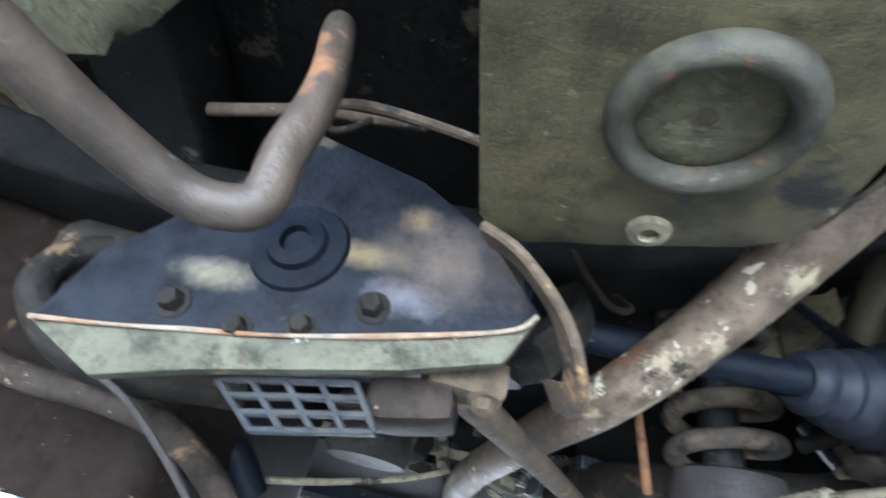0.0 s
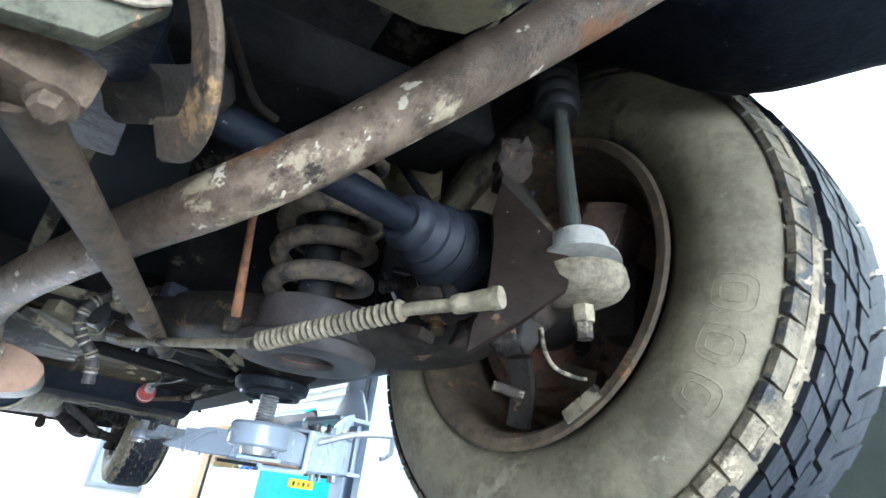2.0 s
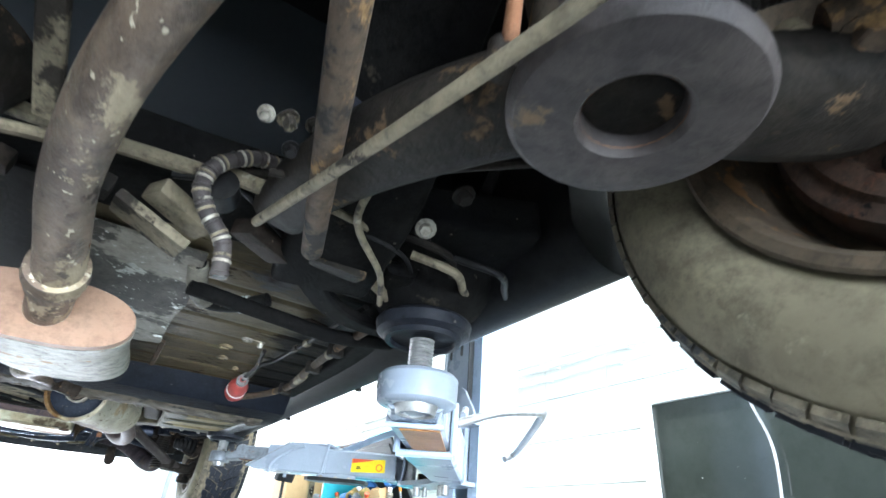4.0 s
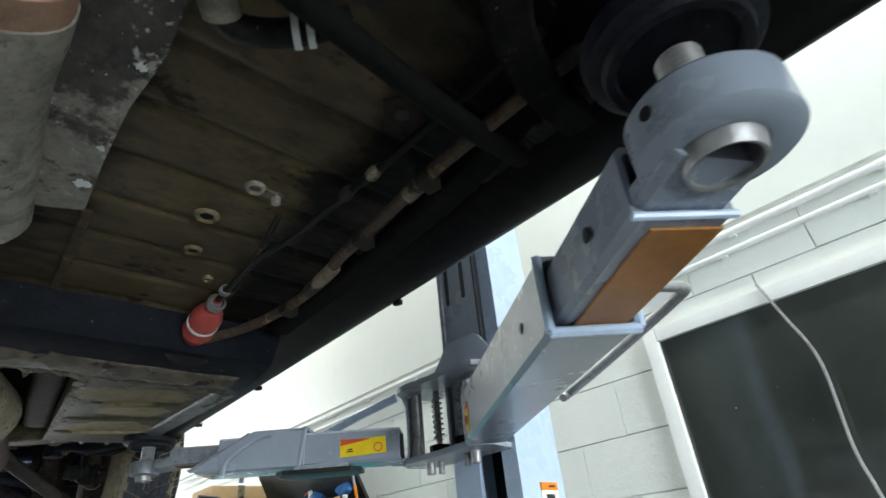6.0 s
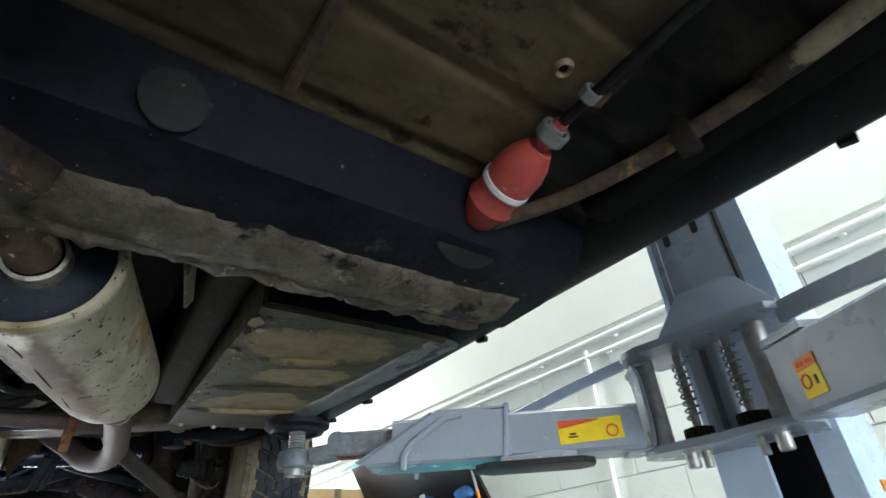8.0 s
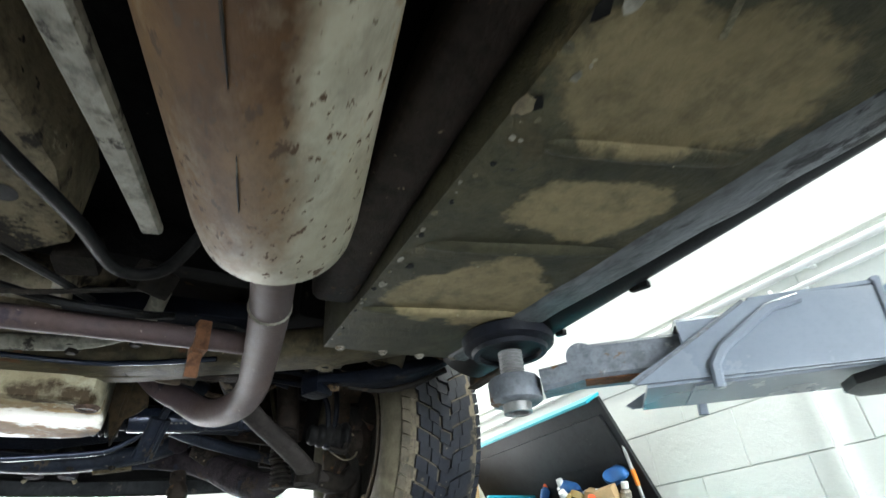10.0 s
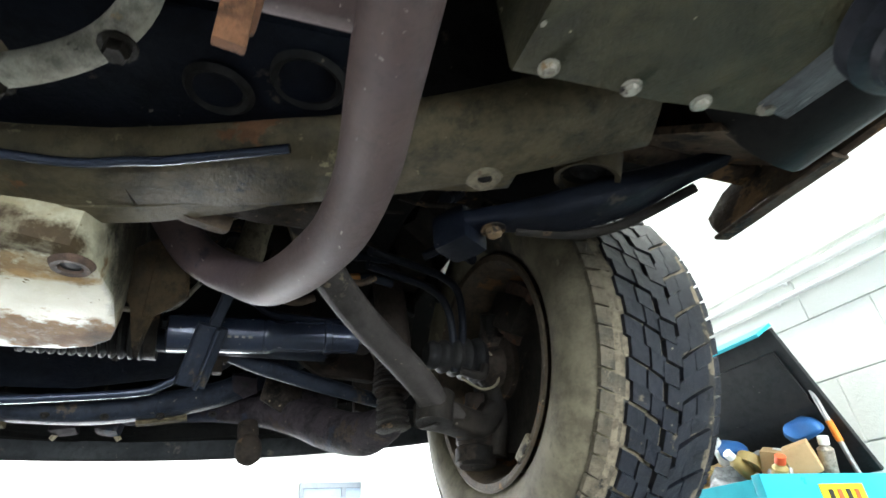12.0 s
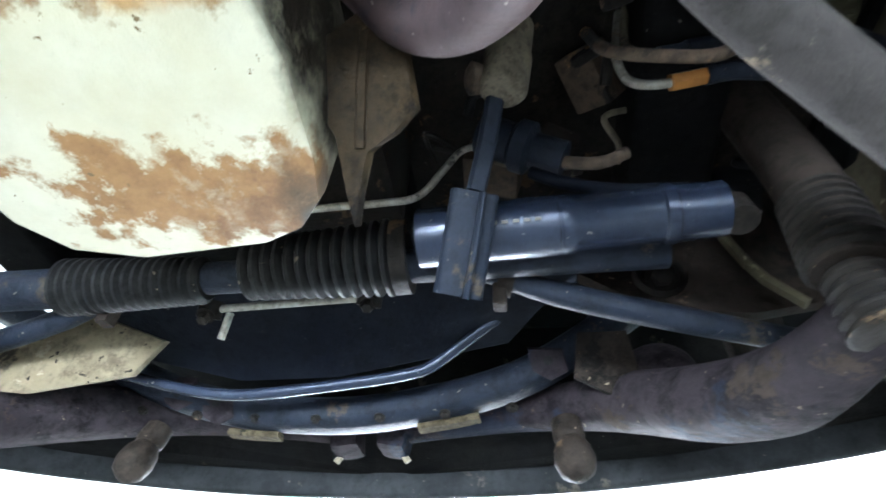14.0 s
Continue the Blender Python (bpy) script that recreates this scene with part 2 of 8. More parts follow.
mat("rubber", (0.010, 0.010, 0.011), (0.020, 0.019, 0.018), 20, 0.50, bump=0.2, spec=0.11, specks=((0.14, 0.12, 0.09), 90, 0.32))
mat("rubber_blue", (0.01105, 0.01275, 0.0187), (0.0204, 0.0221, 0.02805), 20, 0.45, bump=0.2, spec=0.11, specks=((0.12, 0.11, 0.09), 90, 0.31))
mat("tyre_tread", (0.009, 0.011, 0.017), (0.017, 0.019, 0.026), 9, 0.40, bump=0.35, spec=0.20, rvar=0.2, spots=[((0.17, 0.14, 0.098), 19, 0.37, 0.95)], specks=((0.28, 0.24, 0.18), 85, 0.305))
mat("tread_base", (0.24, 0.195, 0.135), (0.15, 0.122, 0.085), 20, 0.9, bump=0.5, spots=[((0.03, 0.028, 0.025), 10, 0.46, 0.9)])
mat("tread_dusty", (0.175, 0.142, 0.096), (0.085, 0.074, 0.056), 9, 0.8, bump=0.6, bscale=45, spots=[((0.028, 0.029, 0.031), 11, 0.45, 0.6), ((0.33, 0.275, 0.19), 20, 0.40, 0.9)])
mat("tyre_wall", (0.215, 0.182, 0.120), (0.135, 0.114, 0.077), 4, 0.75, bump=0.3, bscale=50, dirt=0.6, spots=[((0.26, 0.225, 0.162), 9, 0.40, 0.95), ((0.060, 0.055, 0.046), 4, 0.44, 0.7)])
mat("rim_steel", (0.075, 0.056, 0.038), (0.120, 0.085, 0.054), 10, 0.7, bump=0.4, spots=[((0.25, 0.13, 0.06), 14, 0.44, 0.9), ((0.36, 0.30, 0.20), 26, 0.36, 0.9)])
mat("brake_metal", (0.070, 0.050, 0.040), (0.135, 0.075, 0.050), 14, 0.7, bump=0.5, spots=[((0.17, 0.078, 0.048), 12, 0.43, 0.9), ((0.015, 0.013, 0.012), 16, 0.42, 0.7)])
mat("zinc", (0.44, 0.41, 0.35), (0.30, 0.265, 0.215), 20, 0.42, 0.4, bump=0.3, spots=[((0.30, 0.20, 0.11), 30, 0.40, 0.8), ((0.05, 0.045, 0.04), 22, 0.40, 0.8)])
mat("pale_dust_steel", (0.36, 0.34, 0.28), (0.26, 0.24, 0.19), 12, 0.7, bump=0.4, spots=[((0.06, 0.052, 0.042), 26, 0.44, 0.8), ((0.30, 0.22, 0.12), 14, 0.38, 0.8)])
mat("chrome_rod", (0.40, 0.41, 0.38), (0.26, 0.26, 0.20), 30, 0.18, 0.9, bump=0.05, dirt=0.2)
mat("cream_rubber", (0.20, 0.165, 0.113), (0.105, 0.086, 0.060), 30, 0.75, bump=0.5, dirt=0.75, spots=[((0.15, 0.10, 0.065), 22, 0.41, 0.9)], specks=((0.07, 0.05, 0.035), 110, 0.34))
mat("grey_rubber", (0.26, 0.25, 0.225), (0.20, 0.185, 0.16), 14, 0.6, bump=0.3, dirt=0.4, spots=[((0.10, 0.075, 0.05), 16, 0.42, 0.85)])
# lift
mat("lift_paint", (0.255, 0.290, 0.345), (0.235, 0.268, 0.320), 3, 0.28, bump=0.04, bscale=150, dirt=0.10, spec=0.5, spots=[((0.10, 0.095, 0.09), 22, 0.31, 0.6)])
mat("lift_blue", (0.42, 0.52, 0.66), (0.39, 0.485, 0.62), 4, 0.28, bump=0.05, bscale=150, dirt=0.10, spec=0.5)
mat("bare_steel", (0.36, 0.36, 0.36), (0.27, 0.265, 0.26), 12, 0.36, 0.5, bump=0.15, dirt=0.4, spots=[((0.36, 0.16, 0.04), 16, 0.34, 0.6)])
mat("orange_grease", (0.44, 0.185, 0.040), (0.34, 0.140, 0.035), 10, 0.40, bump=0.12, dirt=0.25, stretch=(1, 1, 1), spots=[((0.20, 0.085, 0.03), 18, 0.35, 0.5)])
mat("red_plastic", (0.42, 0.065, 0.055), (0.36, 0.06, 0.05), 10, 0.40, bump=0.1, dirt=0.3, spots=[((0.55, 0.34, 0.29), 24, 0.38, 0.7)])
# workshop
mat("wall_white", (0.70, 0.725, 0.685), (0.665, 0.69, 0.65), 2, 0.55, bump=0.45, bscale=38, dirt=0.0)
mat("cladding_white", (0.69, 0.71, 0.66), (0.66, 0.68, 0.635), 1.5, 0.40, bump=0.10, bscale=20, dirt=0.03)
mat("white_plastic", (0.74, 0.75, 0.73), (0.70, 0.71, 0.69), 6, 0.32, bump=0.03, dirt=0.05)
mat("dark_panel", (0.026, 0.031, 0.027), (0.036, 0.042, 0.036), 2, 0.12, bump=0.05, bscale=6, dirt=0.2, spec=0.5, specks=((0.5, 0.5, 0.48), 60, 0.255))
mat("concrete", (0.085, 0.087, 0.088), (0.060, 0.062, 0.063), 3, 0.6, bump=0.2, bscale=40, spots=[((0.035, 0.035, 0.035), 2.5, 0.40, 0.45)])
mat("ceiling_white", (0.72, 0.72, 0.70), (0.68, 0.68, 0.66), 2, 0.7, bump=0.1, dirt=0.0)
mat("teal_paint", (0.020, 0.36, 0.43), (0.018, 0.31, 0.38), 5, 0.30, bump=0.05, dirt=0.12)
mat("charcoal_paint", (0.020, 0.021, 0.022), (0.014, 0.0145, 0.016), 6, 0.45, bump=0.1, specks=((0.2, 0.19, 0.17), 60, 0.28))
mat("cardboard", (0.46, 0.31, 0.16), (0.42, 0.28, 0.145), 6, 0.85, bump=0.1, dirt=0.12)
mat("label_yellow", (0.78, 0.56, 0.02), (0.72, 0.52, 0.02), 8, 0.45, bump=0.02, dirt=0.12)
mat("label_red", (0.60, 0.09, 0.03), (0.56, 0.085, 0.03), 8, 0.45, bump=0.02, dirt=0.12)
mat("label_orange", (0.76, 0.22, 0.02), (0.70, 0.19, 0.02), 8, 0.45, bump=0.02, dirt=0.12)
mat("label_black", (0.015, 0.015, 0.015), (0.02, 0.02, 0.02), 8, 0.5, bump=0.02, dirt=0.12)
mat("blue_plastic", (0.03, 0.13, 0.34), (0.025, 0.10, 0.28), 8, 0.45, bump=0.05, dirt=0.12)
mat("grey_cloth", (0.34, 0.35, 0.37), (0.22, 0.23, 0.24), 12, 0.9, bump=0.5)
mat("yellow_plastic", (0.36, 0.27, 0.10), (0.30, 0.22, 0.09), 8, 0.45, bump=0.05, dirt=0.12)
mat("oily_brown", (0.042, 0.028, 0.015), (0.024, 0.017, 0.011), 14, 0.45, bump=0.6, bscale=45, spec=0.06, rvar=0.2, spots=[((0.11, 0.075, 0.040), 18, 0.40, 0.8), ((0.010, 0.008, 0.007), 12, 0.44, 0.3)])
mat("tan_scuff", (0.12, 0.095, 0.058), (0.06, 0.047, 0.030), 18, 0.9, bump=0.4, spec=0.05, spots=[((0.02, 0.018, 0.016), 20, 0.42, 0.9)])
mat("body_paint", (0.10, 0.11, 0.12), (0.09, 0.10, 0.11), 3, 0.35, bump=0.03, dirt=0.12)
mat("box_paint", (0.1232, 0.1003, 0.0544), (0.0782, 0.06545, 0.0374), 7, 0.55, bump=0.4, bscale=50, spots=[((0.030, 0.027, 0.026), 6, 0.45, 0.5), ((0.26, 0.23, 0.145), 24, 0.38, 0.8), ((0.20, 0.10, 0.050), 14, 0.36, 0.9)], specks=((0.36, 0.32, 0.24), 100, 0.30))
mat("cover_dark", (0.0164, 0.01722, 0.02214), (0.00984, 0.01148, 0.0164), 9, 0.45, bump=0.4, bscale=45, spec=0.06, spots=[((0.075, 0.062, 0.048), 10, 0.41, 0.8)],
    patches=[((0.16, 0.120, 0.072), (0.110, 0.465, 1.956), (0.034, 0.05, 0.012), 0, 0.9, 40, 0.8, 0.9), ((0.13, 0.092, 0.058), (0.138, 0.465, 1.990), (0.018, 0.05, 0.014), 0, 0.9, 40, 0.8, 0.9),
             ((0.10, 0.10, 0.115), (0.142, 0.465, 1.932), (0.028, 0.05, 0.014), 0, 1.2, 36, 0.6, 0.9), ((0.13, 0.115, 0.085), (0.020, 0.465, 1.926), (0.034, 0.05, 0.012), 0, 1.0, 40, 0.8, 0.9),
             ((0.075, 0.058, 0.048), (0.165, 0.465, 1.957), (0.055, 0.05, 0.04), 0, 1.0, 30, 0.7, 0.9)])
mat("lip_grey", (0.115, 0.108, 0.078), (0.075, 0.072, 0.054), 14, 0.65, bump=0.5, spec=0.06, dirt=0.9, spots=[((0.40, 0.22, 0.11), 30, 0.40, 0.8), ((0.46, 0.45, 0.40), 22, 0.40, 0.7)], specks=((0.07, 0.05, 0.035), 90, 0.34))
mat("seat_grey", (0.060, 0.050, 0.046), (0.034, 0.028, 0.028), 9, 0.5, bump=0.35, dirt=0.6, spec=0.18, spots=[((0.13, 0.09, 0.055), 16, 0.38, 0.8)])
mat("bracket_dark", (0.009, 0.0065, 0.005), (0.015, 0.01, 0.008), 9, 0.6, bump=0.4, spec=0.04, spots=[((0.055, 0.036, 0.022), 26, 0.38, 0.9)], specks=((0.20, 0.16, 0.11), 110, 0.30))
mat("front_black", (0.013, 0.017, 0.027), (0.022, 0.026, 0.036), 7, 0.46, 0.0, bump=0.4, spec=0.10, rvar=0.18, spots=[((0.070, 0.056, 0.041), 13, 0.40, 0.85)], specks=((0.19, 0.165, 0.125), 110, 0.325))
mat("beam_brown", (0.050, 0.040, 0.044), (0.024, 0.0195, 0.0225), 6, 0.68, bump=0.6, bscale=42, spec=0.02, rvar=0.16, dirt=0.85, spots=[((0.058, 0.044, 0.036), 16, 0.40, 0.9), ((0.024, 0.027, 0.040), 5, 0.46, 0.6)], specks=((0.18, 0.145, 0.105), 100, 0.325))
mat("bumper_grey", (0.034, 0.0355, 0.037), (0.021, 0.022, 0.0235), 5, 0.55, bump=0.3, spec=0.05, dirt=0.6, rvar=0.18, spots=[((0.095, 0.082, 0.066), 13, 0.39, 0.8)], specks=((0.15, 0.13, 0.10), 100, 0.31))
mat("rust_panel", (0.105, 0.070, 0.046), (0.058, 0.041, 0.030), 7, 0.7, bump=0.5, spec=0.1, spots=[((0.19, 0.115, 0.060), 12, 0.41, 0.9), ((0.018, 0.015, 0.013), 8, 0.44, 0.7)], specks=((0.30, 0.24, 0.16), 100, 0.32))
mat("subframe_olive", (0.117, 0.0936, 0.054), (0.0666, 0.054, 0.0342), 6, 0.55, bump=0.45, bscale=50, spec=0.2, spots=[((0.035, 0.032, 0.030), 5, 0.44, 0.5), ((0.30, 0.25, 0.15), 18, 0.39, 0.8), ((0.17, 0.085, 0.045), 12, 0.37, 0.9)], specks=((0.36, 0.32, 0.24), 100, 0.31))
mat("pipe_v", (0.080, 0.058, 0.045), (0.038, 0.029, 0.024), 14, 0.5, 0.1, bump=0.3, bscale=60, dirt=0.4, spots=[((0.23, 0.110, 0.055), 9, 0.44, 0.7), ((0.36, 0.37, 0.33), 24, 0.38, 0.7)])
mat("ring_paint", (0.075, 0.066, 0.046), (0.042, 0.040, 0.034), 16, 0.55, bump=0.4, dirt=0.6, spots=[((0.20, 0.090, 0.045), 24, 0.42, 0.85), ((0.20, 0.175, 0.115), 22, 0.40, 0.8)])
mat("tank_stipple", (0.20, 0.175, 0.100), (0.125, 0.110, 0.064), 26, 0.7, bump=1.0, bscale=160, dirt=0.6, spots=[((0.26, 0.235, 0.15), 90, 0.44, 0.8), ((0.05, 0.046, 0.036), 20, 0.38, 0.7)])
mat("lip_rust", (0.20, 0.095, 0.048), (0.30, 0.26, 0.20), 22, 0.8, bump=0.7, dirt=0.5)
mat("grid_grey", (0.018, 0.021, 0.027), (0.040, 0.040, 0.038), 30, 0.55, bump=0.4, spec=0.15, spots=[((0.11, 0.10, 0.085), 40, 0.42, 0.8)])
mat("spring_rust", (0.115, 0.084, 0.056), (0.050, 0.038, 0.030), 18, 0.75, bump=0.6, spots=[((0.27, 0.155, 0.066), 12, 0.41, 0.9), ((0.016, 0.013, 0.012), 16, 0.46, 0.7)])
# pale blue-grey tones carry the highlight along the sill seam
mat("seam_grey", (0.180, 0.192, 0.200), (0.110, 0.116, 0.120), 9, 0.36, bump=0.5, bscale=70, stretch=(1.5, 0.5, 1), spots=[((0.028, 0.028, 0.028), 13, 0.44, 0.5), ((0.28, 0.29, 0.29), 26, 0.38, 0.5)])
mat("arm_worn", (0.250, 0.275, 0.310), (0.185, 0.200, 0.225), 10, 0.38, 0.25, bump=0.2, dirt=0.5, spots=[((0.20, 0.105, 0.045), 13, 0.37, 0.7), ((0.42, 0.43, 0.44), 30, 0.38, 0.4)])
mat("arm_dusty", (0.0525, 0.045, 0.04125), (0.0345, 0.02925, 0.027), 10, 0.62, bump=0.45, spec=0.15, dirt=0.5, spots=[((0.20, 0.16, 0.115), 18, 0.40, 0.9)], specks=((0.24, 0.21, 0.16), 100, 0.32))

# ---- mesh helpers ----


def vecs(pts):
    return [Vector(p) for p in pts]


def spline(pts, sub):
    """Points along a smooth line through pts."""
    P = vecs(pts)
    if sub < 2 or len(P) < 3:
        return P
    Q = [2 * P[0] - P[1]] + P + [2 * P[-1] - P[-2]]
    out = []
    for i in range(1, len(Q) - 2):
        a, b, c, d = Q[i - 1:i + 3]
        for k in range(sub):
            t = k / sub
            out.append(0.5 * ((2 * b) + (c - a) * t + (2 * a - 5 * b + 4 * c - d) * t * t + (3 * b - a - 3 * c + d) * t ** 3))
    return out + [P[-1]]


def sweep(pts, section, bm=None, sub=6, up=None, sizes=None, cap=True, closed=False):
    """A section of (u, v) points carried along a line. sizes: a factor at each given point."""
    bm = bm or bmesh.new()
    P = spline(pts, sub)
    if sizes is None:
        S = [1.0] * len(P)
    else:
        S = [float(np.interp(k / (len(P) - 1) * (len(sizes) - 1), range(len(sizes)), sizes)) for k in range(len(P))]
    T = [((P[min(k + 1, len(P) - 1)] - P[max(k - 1, 0)]).normalized()) for k in range(len(P))]
    n = Vector(up) if up else (Vector((0, 0, 1)) if abs(T[0].z) < 0.9 else Vector((1, 0, 0)))
    rings = []
    for k, p in enumerate(P):
        n = (Vector(up) if up else n)
        n = (n - T[k] * n.dot(T[k])).normalized()
        b = T[k].cross(n)
        rings.append([bm.verts.new(p + S[k] * (u * b + v * n)) for u, v in section])
    m = len(section)
    for a, c in zip(rings, rings[1:]):
        for i in range(m):
            bm.faces.new((a[i], a[(i + 1) % m], c[(i + 1) % m], c[i]))
    if cap:
        bm.faces.new(rings[0][::-1])
        bm.faces.new(rings[-1])
    return bm


def ring_of(r, n=14, ry=None):
    return [(r * math.cos(2 * math.pi * k / n), (ry or r) * math.sin(2 * math.pi * k / n)) for k in range(n)]


def rect(w, h, c=0.004):
    """A rounded rectangle as a section."""
    w, h = w / 2, h / 2
    c = min(c, 0.98 * w, 0.98 * h)
    n = 1 if c < 0.007 else 3
    out = []
    for sx, sy, a in ((1, -1, -90), (1, 1, 0), (-1, 1, 90), (-1, -1, 180)):
        for k in range(n + 1):
            t = radians(a + 90 * k / n)
            out.append((sx * (w - c) + c * math.cos(t), sy * (h - c) + c * math.sin(t)))
    return out


def tube(pts, r, bm=None, n=14, sub=6, sizes=None, cap=True):
    return sweep(pts, ring_of(r, n), bm, sub, None, sizes, cap)


def lathe(profile, origin, axis=(0, 0, 1), bm=None, n=32, closed=False):
    """A turned form: rows of (distance along the axis, radius)."""
    bm = bm or bmesh.new()
    q = Vector(axis).to_track_quat("Z", "Y")
    o = Vector(origin)
    rings = []
    for h, r in profile:
        if r < 1e-5:
            rings.append([bm.verts.new(o + q @ Vector((0, 0, h)))])
        else:
            rings.append([bm.verts.new(o + q @ Vector((r * math.cos(2 * math.pi * k / n), r * math.sin(2 * math.pi * k / n), h))) for k in range(n)])
    pairs = list(zip(rings, rings[1:])) + ([(rings[-1], rings[0])] if closed else [])
    for a, c in pairs:
        for i in range(n):
            j = (i + 1) % n
            if len(a) == 1 and len(c) > 1:
                bm.faces.new((a[0], c[j], c[i]))
            elif len(c) == 1 and len(a) > 1:
                bm.faces.new((a[i], a[j], c[0]))
            elif len(a) > 1:
                bm.faces.new((a[i], a[j], c[j], c[i]))
    return bm


def box(c, size, rot=(0, 0, 0), bm=None, bev=0.004):
    bm = bm or bmesh.new()
    m = pose(*c, *rot) @ Matrix.Diagonal((*size, 1))
    made = bmesh.ops.create_cube(bm, size=1, matrix=m)
    if bev:
        edges = list({e for v in made["verts"] for e in v.link_edges})
        bmesh.ops.bevel(bm, geom=edges, offset=bev, segments=2, affect="EDGES", profile=0.7)
    return bm


def slab(outline, thick, bm=None, bev=0.003):
    """A plate from a closed outline of 3D points, thickened by the vector thick."""
    bm = bm or bmesh.new()
    P = vecs(outline)
    t = Vector(thick)
    a = [bm.verts.new(p) for p in P]
    b = [bm.verts.new(p + t) for p in P]
    faces = [bm.faces.new(a), bm.faces.new(b[::-1])]
    for i in range(len(P)):
        j = (i + 1) % len(P)
        faces.append(bm.faces.new((a[j], a[i], b[i], b[j])))
    if bev:
        edges = list({e for f in faces[:2] for e in f.edges})
        bmesh.ops.bevel(bm, geom=edges, offset=bev, segments=2, affect="EDGES", profile=0.7)
    return bm


def rounded(x0, y0, x1, y1, r, z, n=5):
    """The outline of a rounded rectangle at height z."""
    out = []
    for cx, cy, a in ((x1 - r, y0 + r, -90), (x1 - r, y1 - r, 0), (x0 + r, y1 - r, 90), (x0 + r, y0 + r, 180)):
        for k in range(n + 1):
            t = radians(a + 90 * k / n)
            out.append((cx + r * math.cos(t), cy + r * math.sin(t), z))
    return out


def bolt(o, axis, r=0.009, h=0.008, bm=None):
    """A hexagon head on its washer."""
    bm = lathe([(0, 0), (0, r * 1.5), (0.002, r * 1.5), (0.0021, 0)], o, axis, bm, 12)
    return lathe([(0.001, 0), (0.001, r), (h - 0.002, r), (h, r * 0.8), (h, 0)], o, axis, bm, 6)


BASE = {}


REAR_AXLE, BODY = Vector((-0.05, 0.015, -0.018)), Vector((0, 0, 0))
SEAT = [BODY]


def part(name, bm, material, parent, label="", smooth=40):
    """One mesh under a thing or part, set over by the seat of the group that is being built."""
    bmesh.ops.translate(bm, vec=SEAT[0], verts=bm.verts)
    bmesh.ops.recalc_face_normals(bm, faces=bm.faces)
    me = bpy.data.meshes.new(name)
    bm.to_mesh(me)
    bm.free()
    me.materials.append(MATS[material])
    if smooth:
        me.shade_smooth()
        me.set_sharp_from_angle(angle=radians(smooth))
    ob = new(name, me)
    BASE[ob.name] = Matrix()
    if parent is not None:
        ob.parent = parent
        ob.matrix_parent_inverse = BASE[parent.name].inverted()
    if label:
        tagged(ob, label)
    return ob


def thing(name, at, label, category, group="", kind=""):
    e = new(name)
    e.empty_display_size = 0.1
    e.matrix_basis = Matrix.Translation(at)
    BASE[e.name] = Matrix.Translation(at)
    return tagged(e, label, category, group, kind)


def setting(name, bm, material, label, category, smooth=30):
    ob = part(name, bm, material, None, "", smooth)
    return tagged(ob, label, category, "", "structure")

# ---- the workshop ----
WX, MID = 2.35, 0.05
setting("floor", box((-2.0, 3.0, -0.1), (10, 16, 0.2), bev=0), "concrete", "grey sealed concrete workshop floor", "floor")
setting("ceiling", box((-2.0, 3.0, 4.85), (10, 16, 0.2), bev=0), "ceiling_white", "white workshop ceiling", "ceiling")
setting("wall_west", box((-7.1, 3.0, 2.375), (0.2, 16, 4.75), bev=0), "wall_white", "white painted workshop wall", "wall")
# the south opening is out of view, assumed to let light in
for name, y in (("wall_south", -5.1), ("wall_north", 11.1)):
    bm = bmesh.new()
    for x0, x1, z0, z1 in ((-7, -2.5, 0, 4.75), (2.2 if y < 0 else 1.0, WX + 0.4, 0, 4.75), (-2.5, 2.2 if y < 0 else 1.0, 4.2, 4.75)):
        if x1 > x0:
            box(((x0 + x1) / 2, y, (z0 + z1) / 2), (x1 - x0, 0.2, z1 - z0), bm=bm, bev=0)
    setting(name, bm, "wall_white", "white workshop end wall round an open doorway", "wall")
sky_mat = bpy.data.materials.new("overcast")
sky_mat.use_nodes = True
sky_mat.node_tree.nodes["Principled BSDF"].inputs["Emission Color"].default_value = (0.93, 0.97, 1.0, 1)
sky_mat.node_tree.nodes["Principled BSDF"].inputs["Emission Strength"].default_value = 2.2
MATS["overcast"] = sky_mat
for y in (13.5, -7.5):
    setting("backdrop", box((-0.7, y, 3.0), (9, 0.05, 8), bev=0), "overcast", "bright overcast daylight outside the doorway", "backdrop")
wall = setting("wall_east", box((WX + 0.16, 3.0, 2.375), (0.29, 16, 4.75), bev=0), "wall_white", "white painted block wall", "wall")
setting("cladding", box((WX - 0.01, 4.0, 3.68), (0.03, 10, 2.10)), "cladding_white", "smooth white cladding on the upper wall", "cladding")

# conduits on the wall
for name, z, r, x in (("conduit", 2.585, 0.015, WX - 0.03), ("conduit", 2.515, 0.011, WX - 0.026)):
    c = thing(name, (x, 3.5, z), "white plastic conduit clipped along the block wall", "conduit", "conduits on the wall")
    part("pipe", tube([(x, -0.5, z), (x, 8.0, z)], r, n=12, sub=1), "white_plastic", c)
    for k in range(16):
        y = -0.2 + 0.5 * k + (0.06 if z < 2.55 else 0)
        bm = box((x + 0.012, y, z), (0.03, 0.022, 2.6 * r), bev=0.002)
        part("clip", bm, "white_plastic", c)
c = thing("conduit", (WX - 0.026, 3.5, 1.2), "white plastic conduit dropping down the block wall", "conduit", "conduits on the wall")
part("pipe", tube([(WX - 0.026, 3.48, 2.55), (WX - 0.026, 3.48, 0.1)], 0.011, n=12, sub=1), "white_plastic", c)

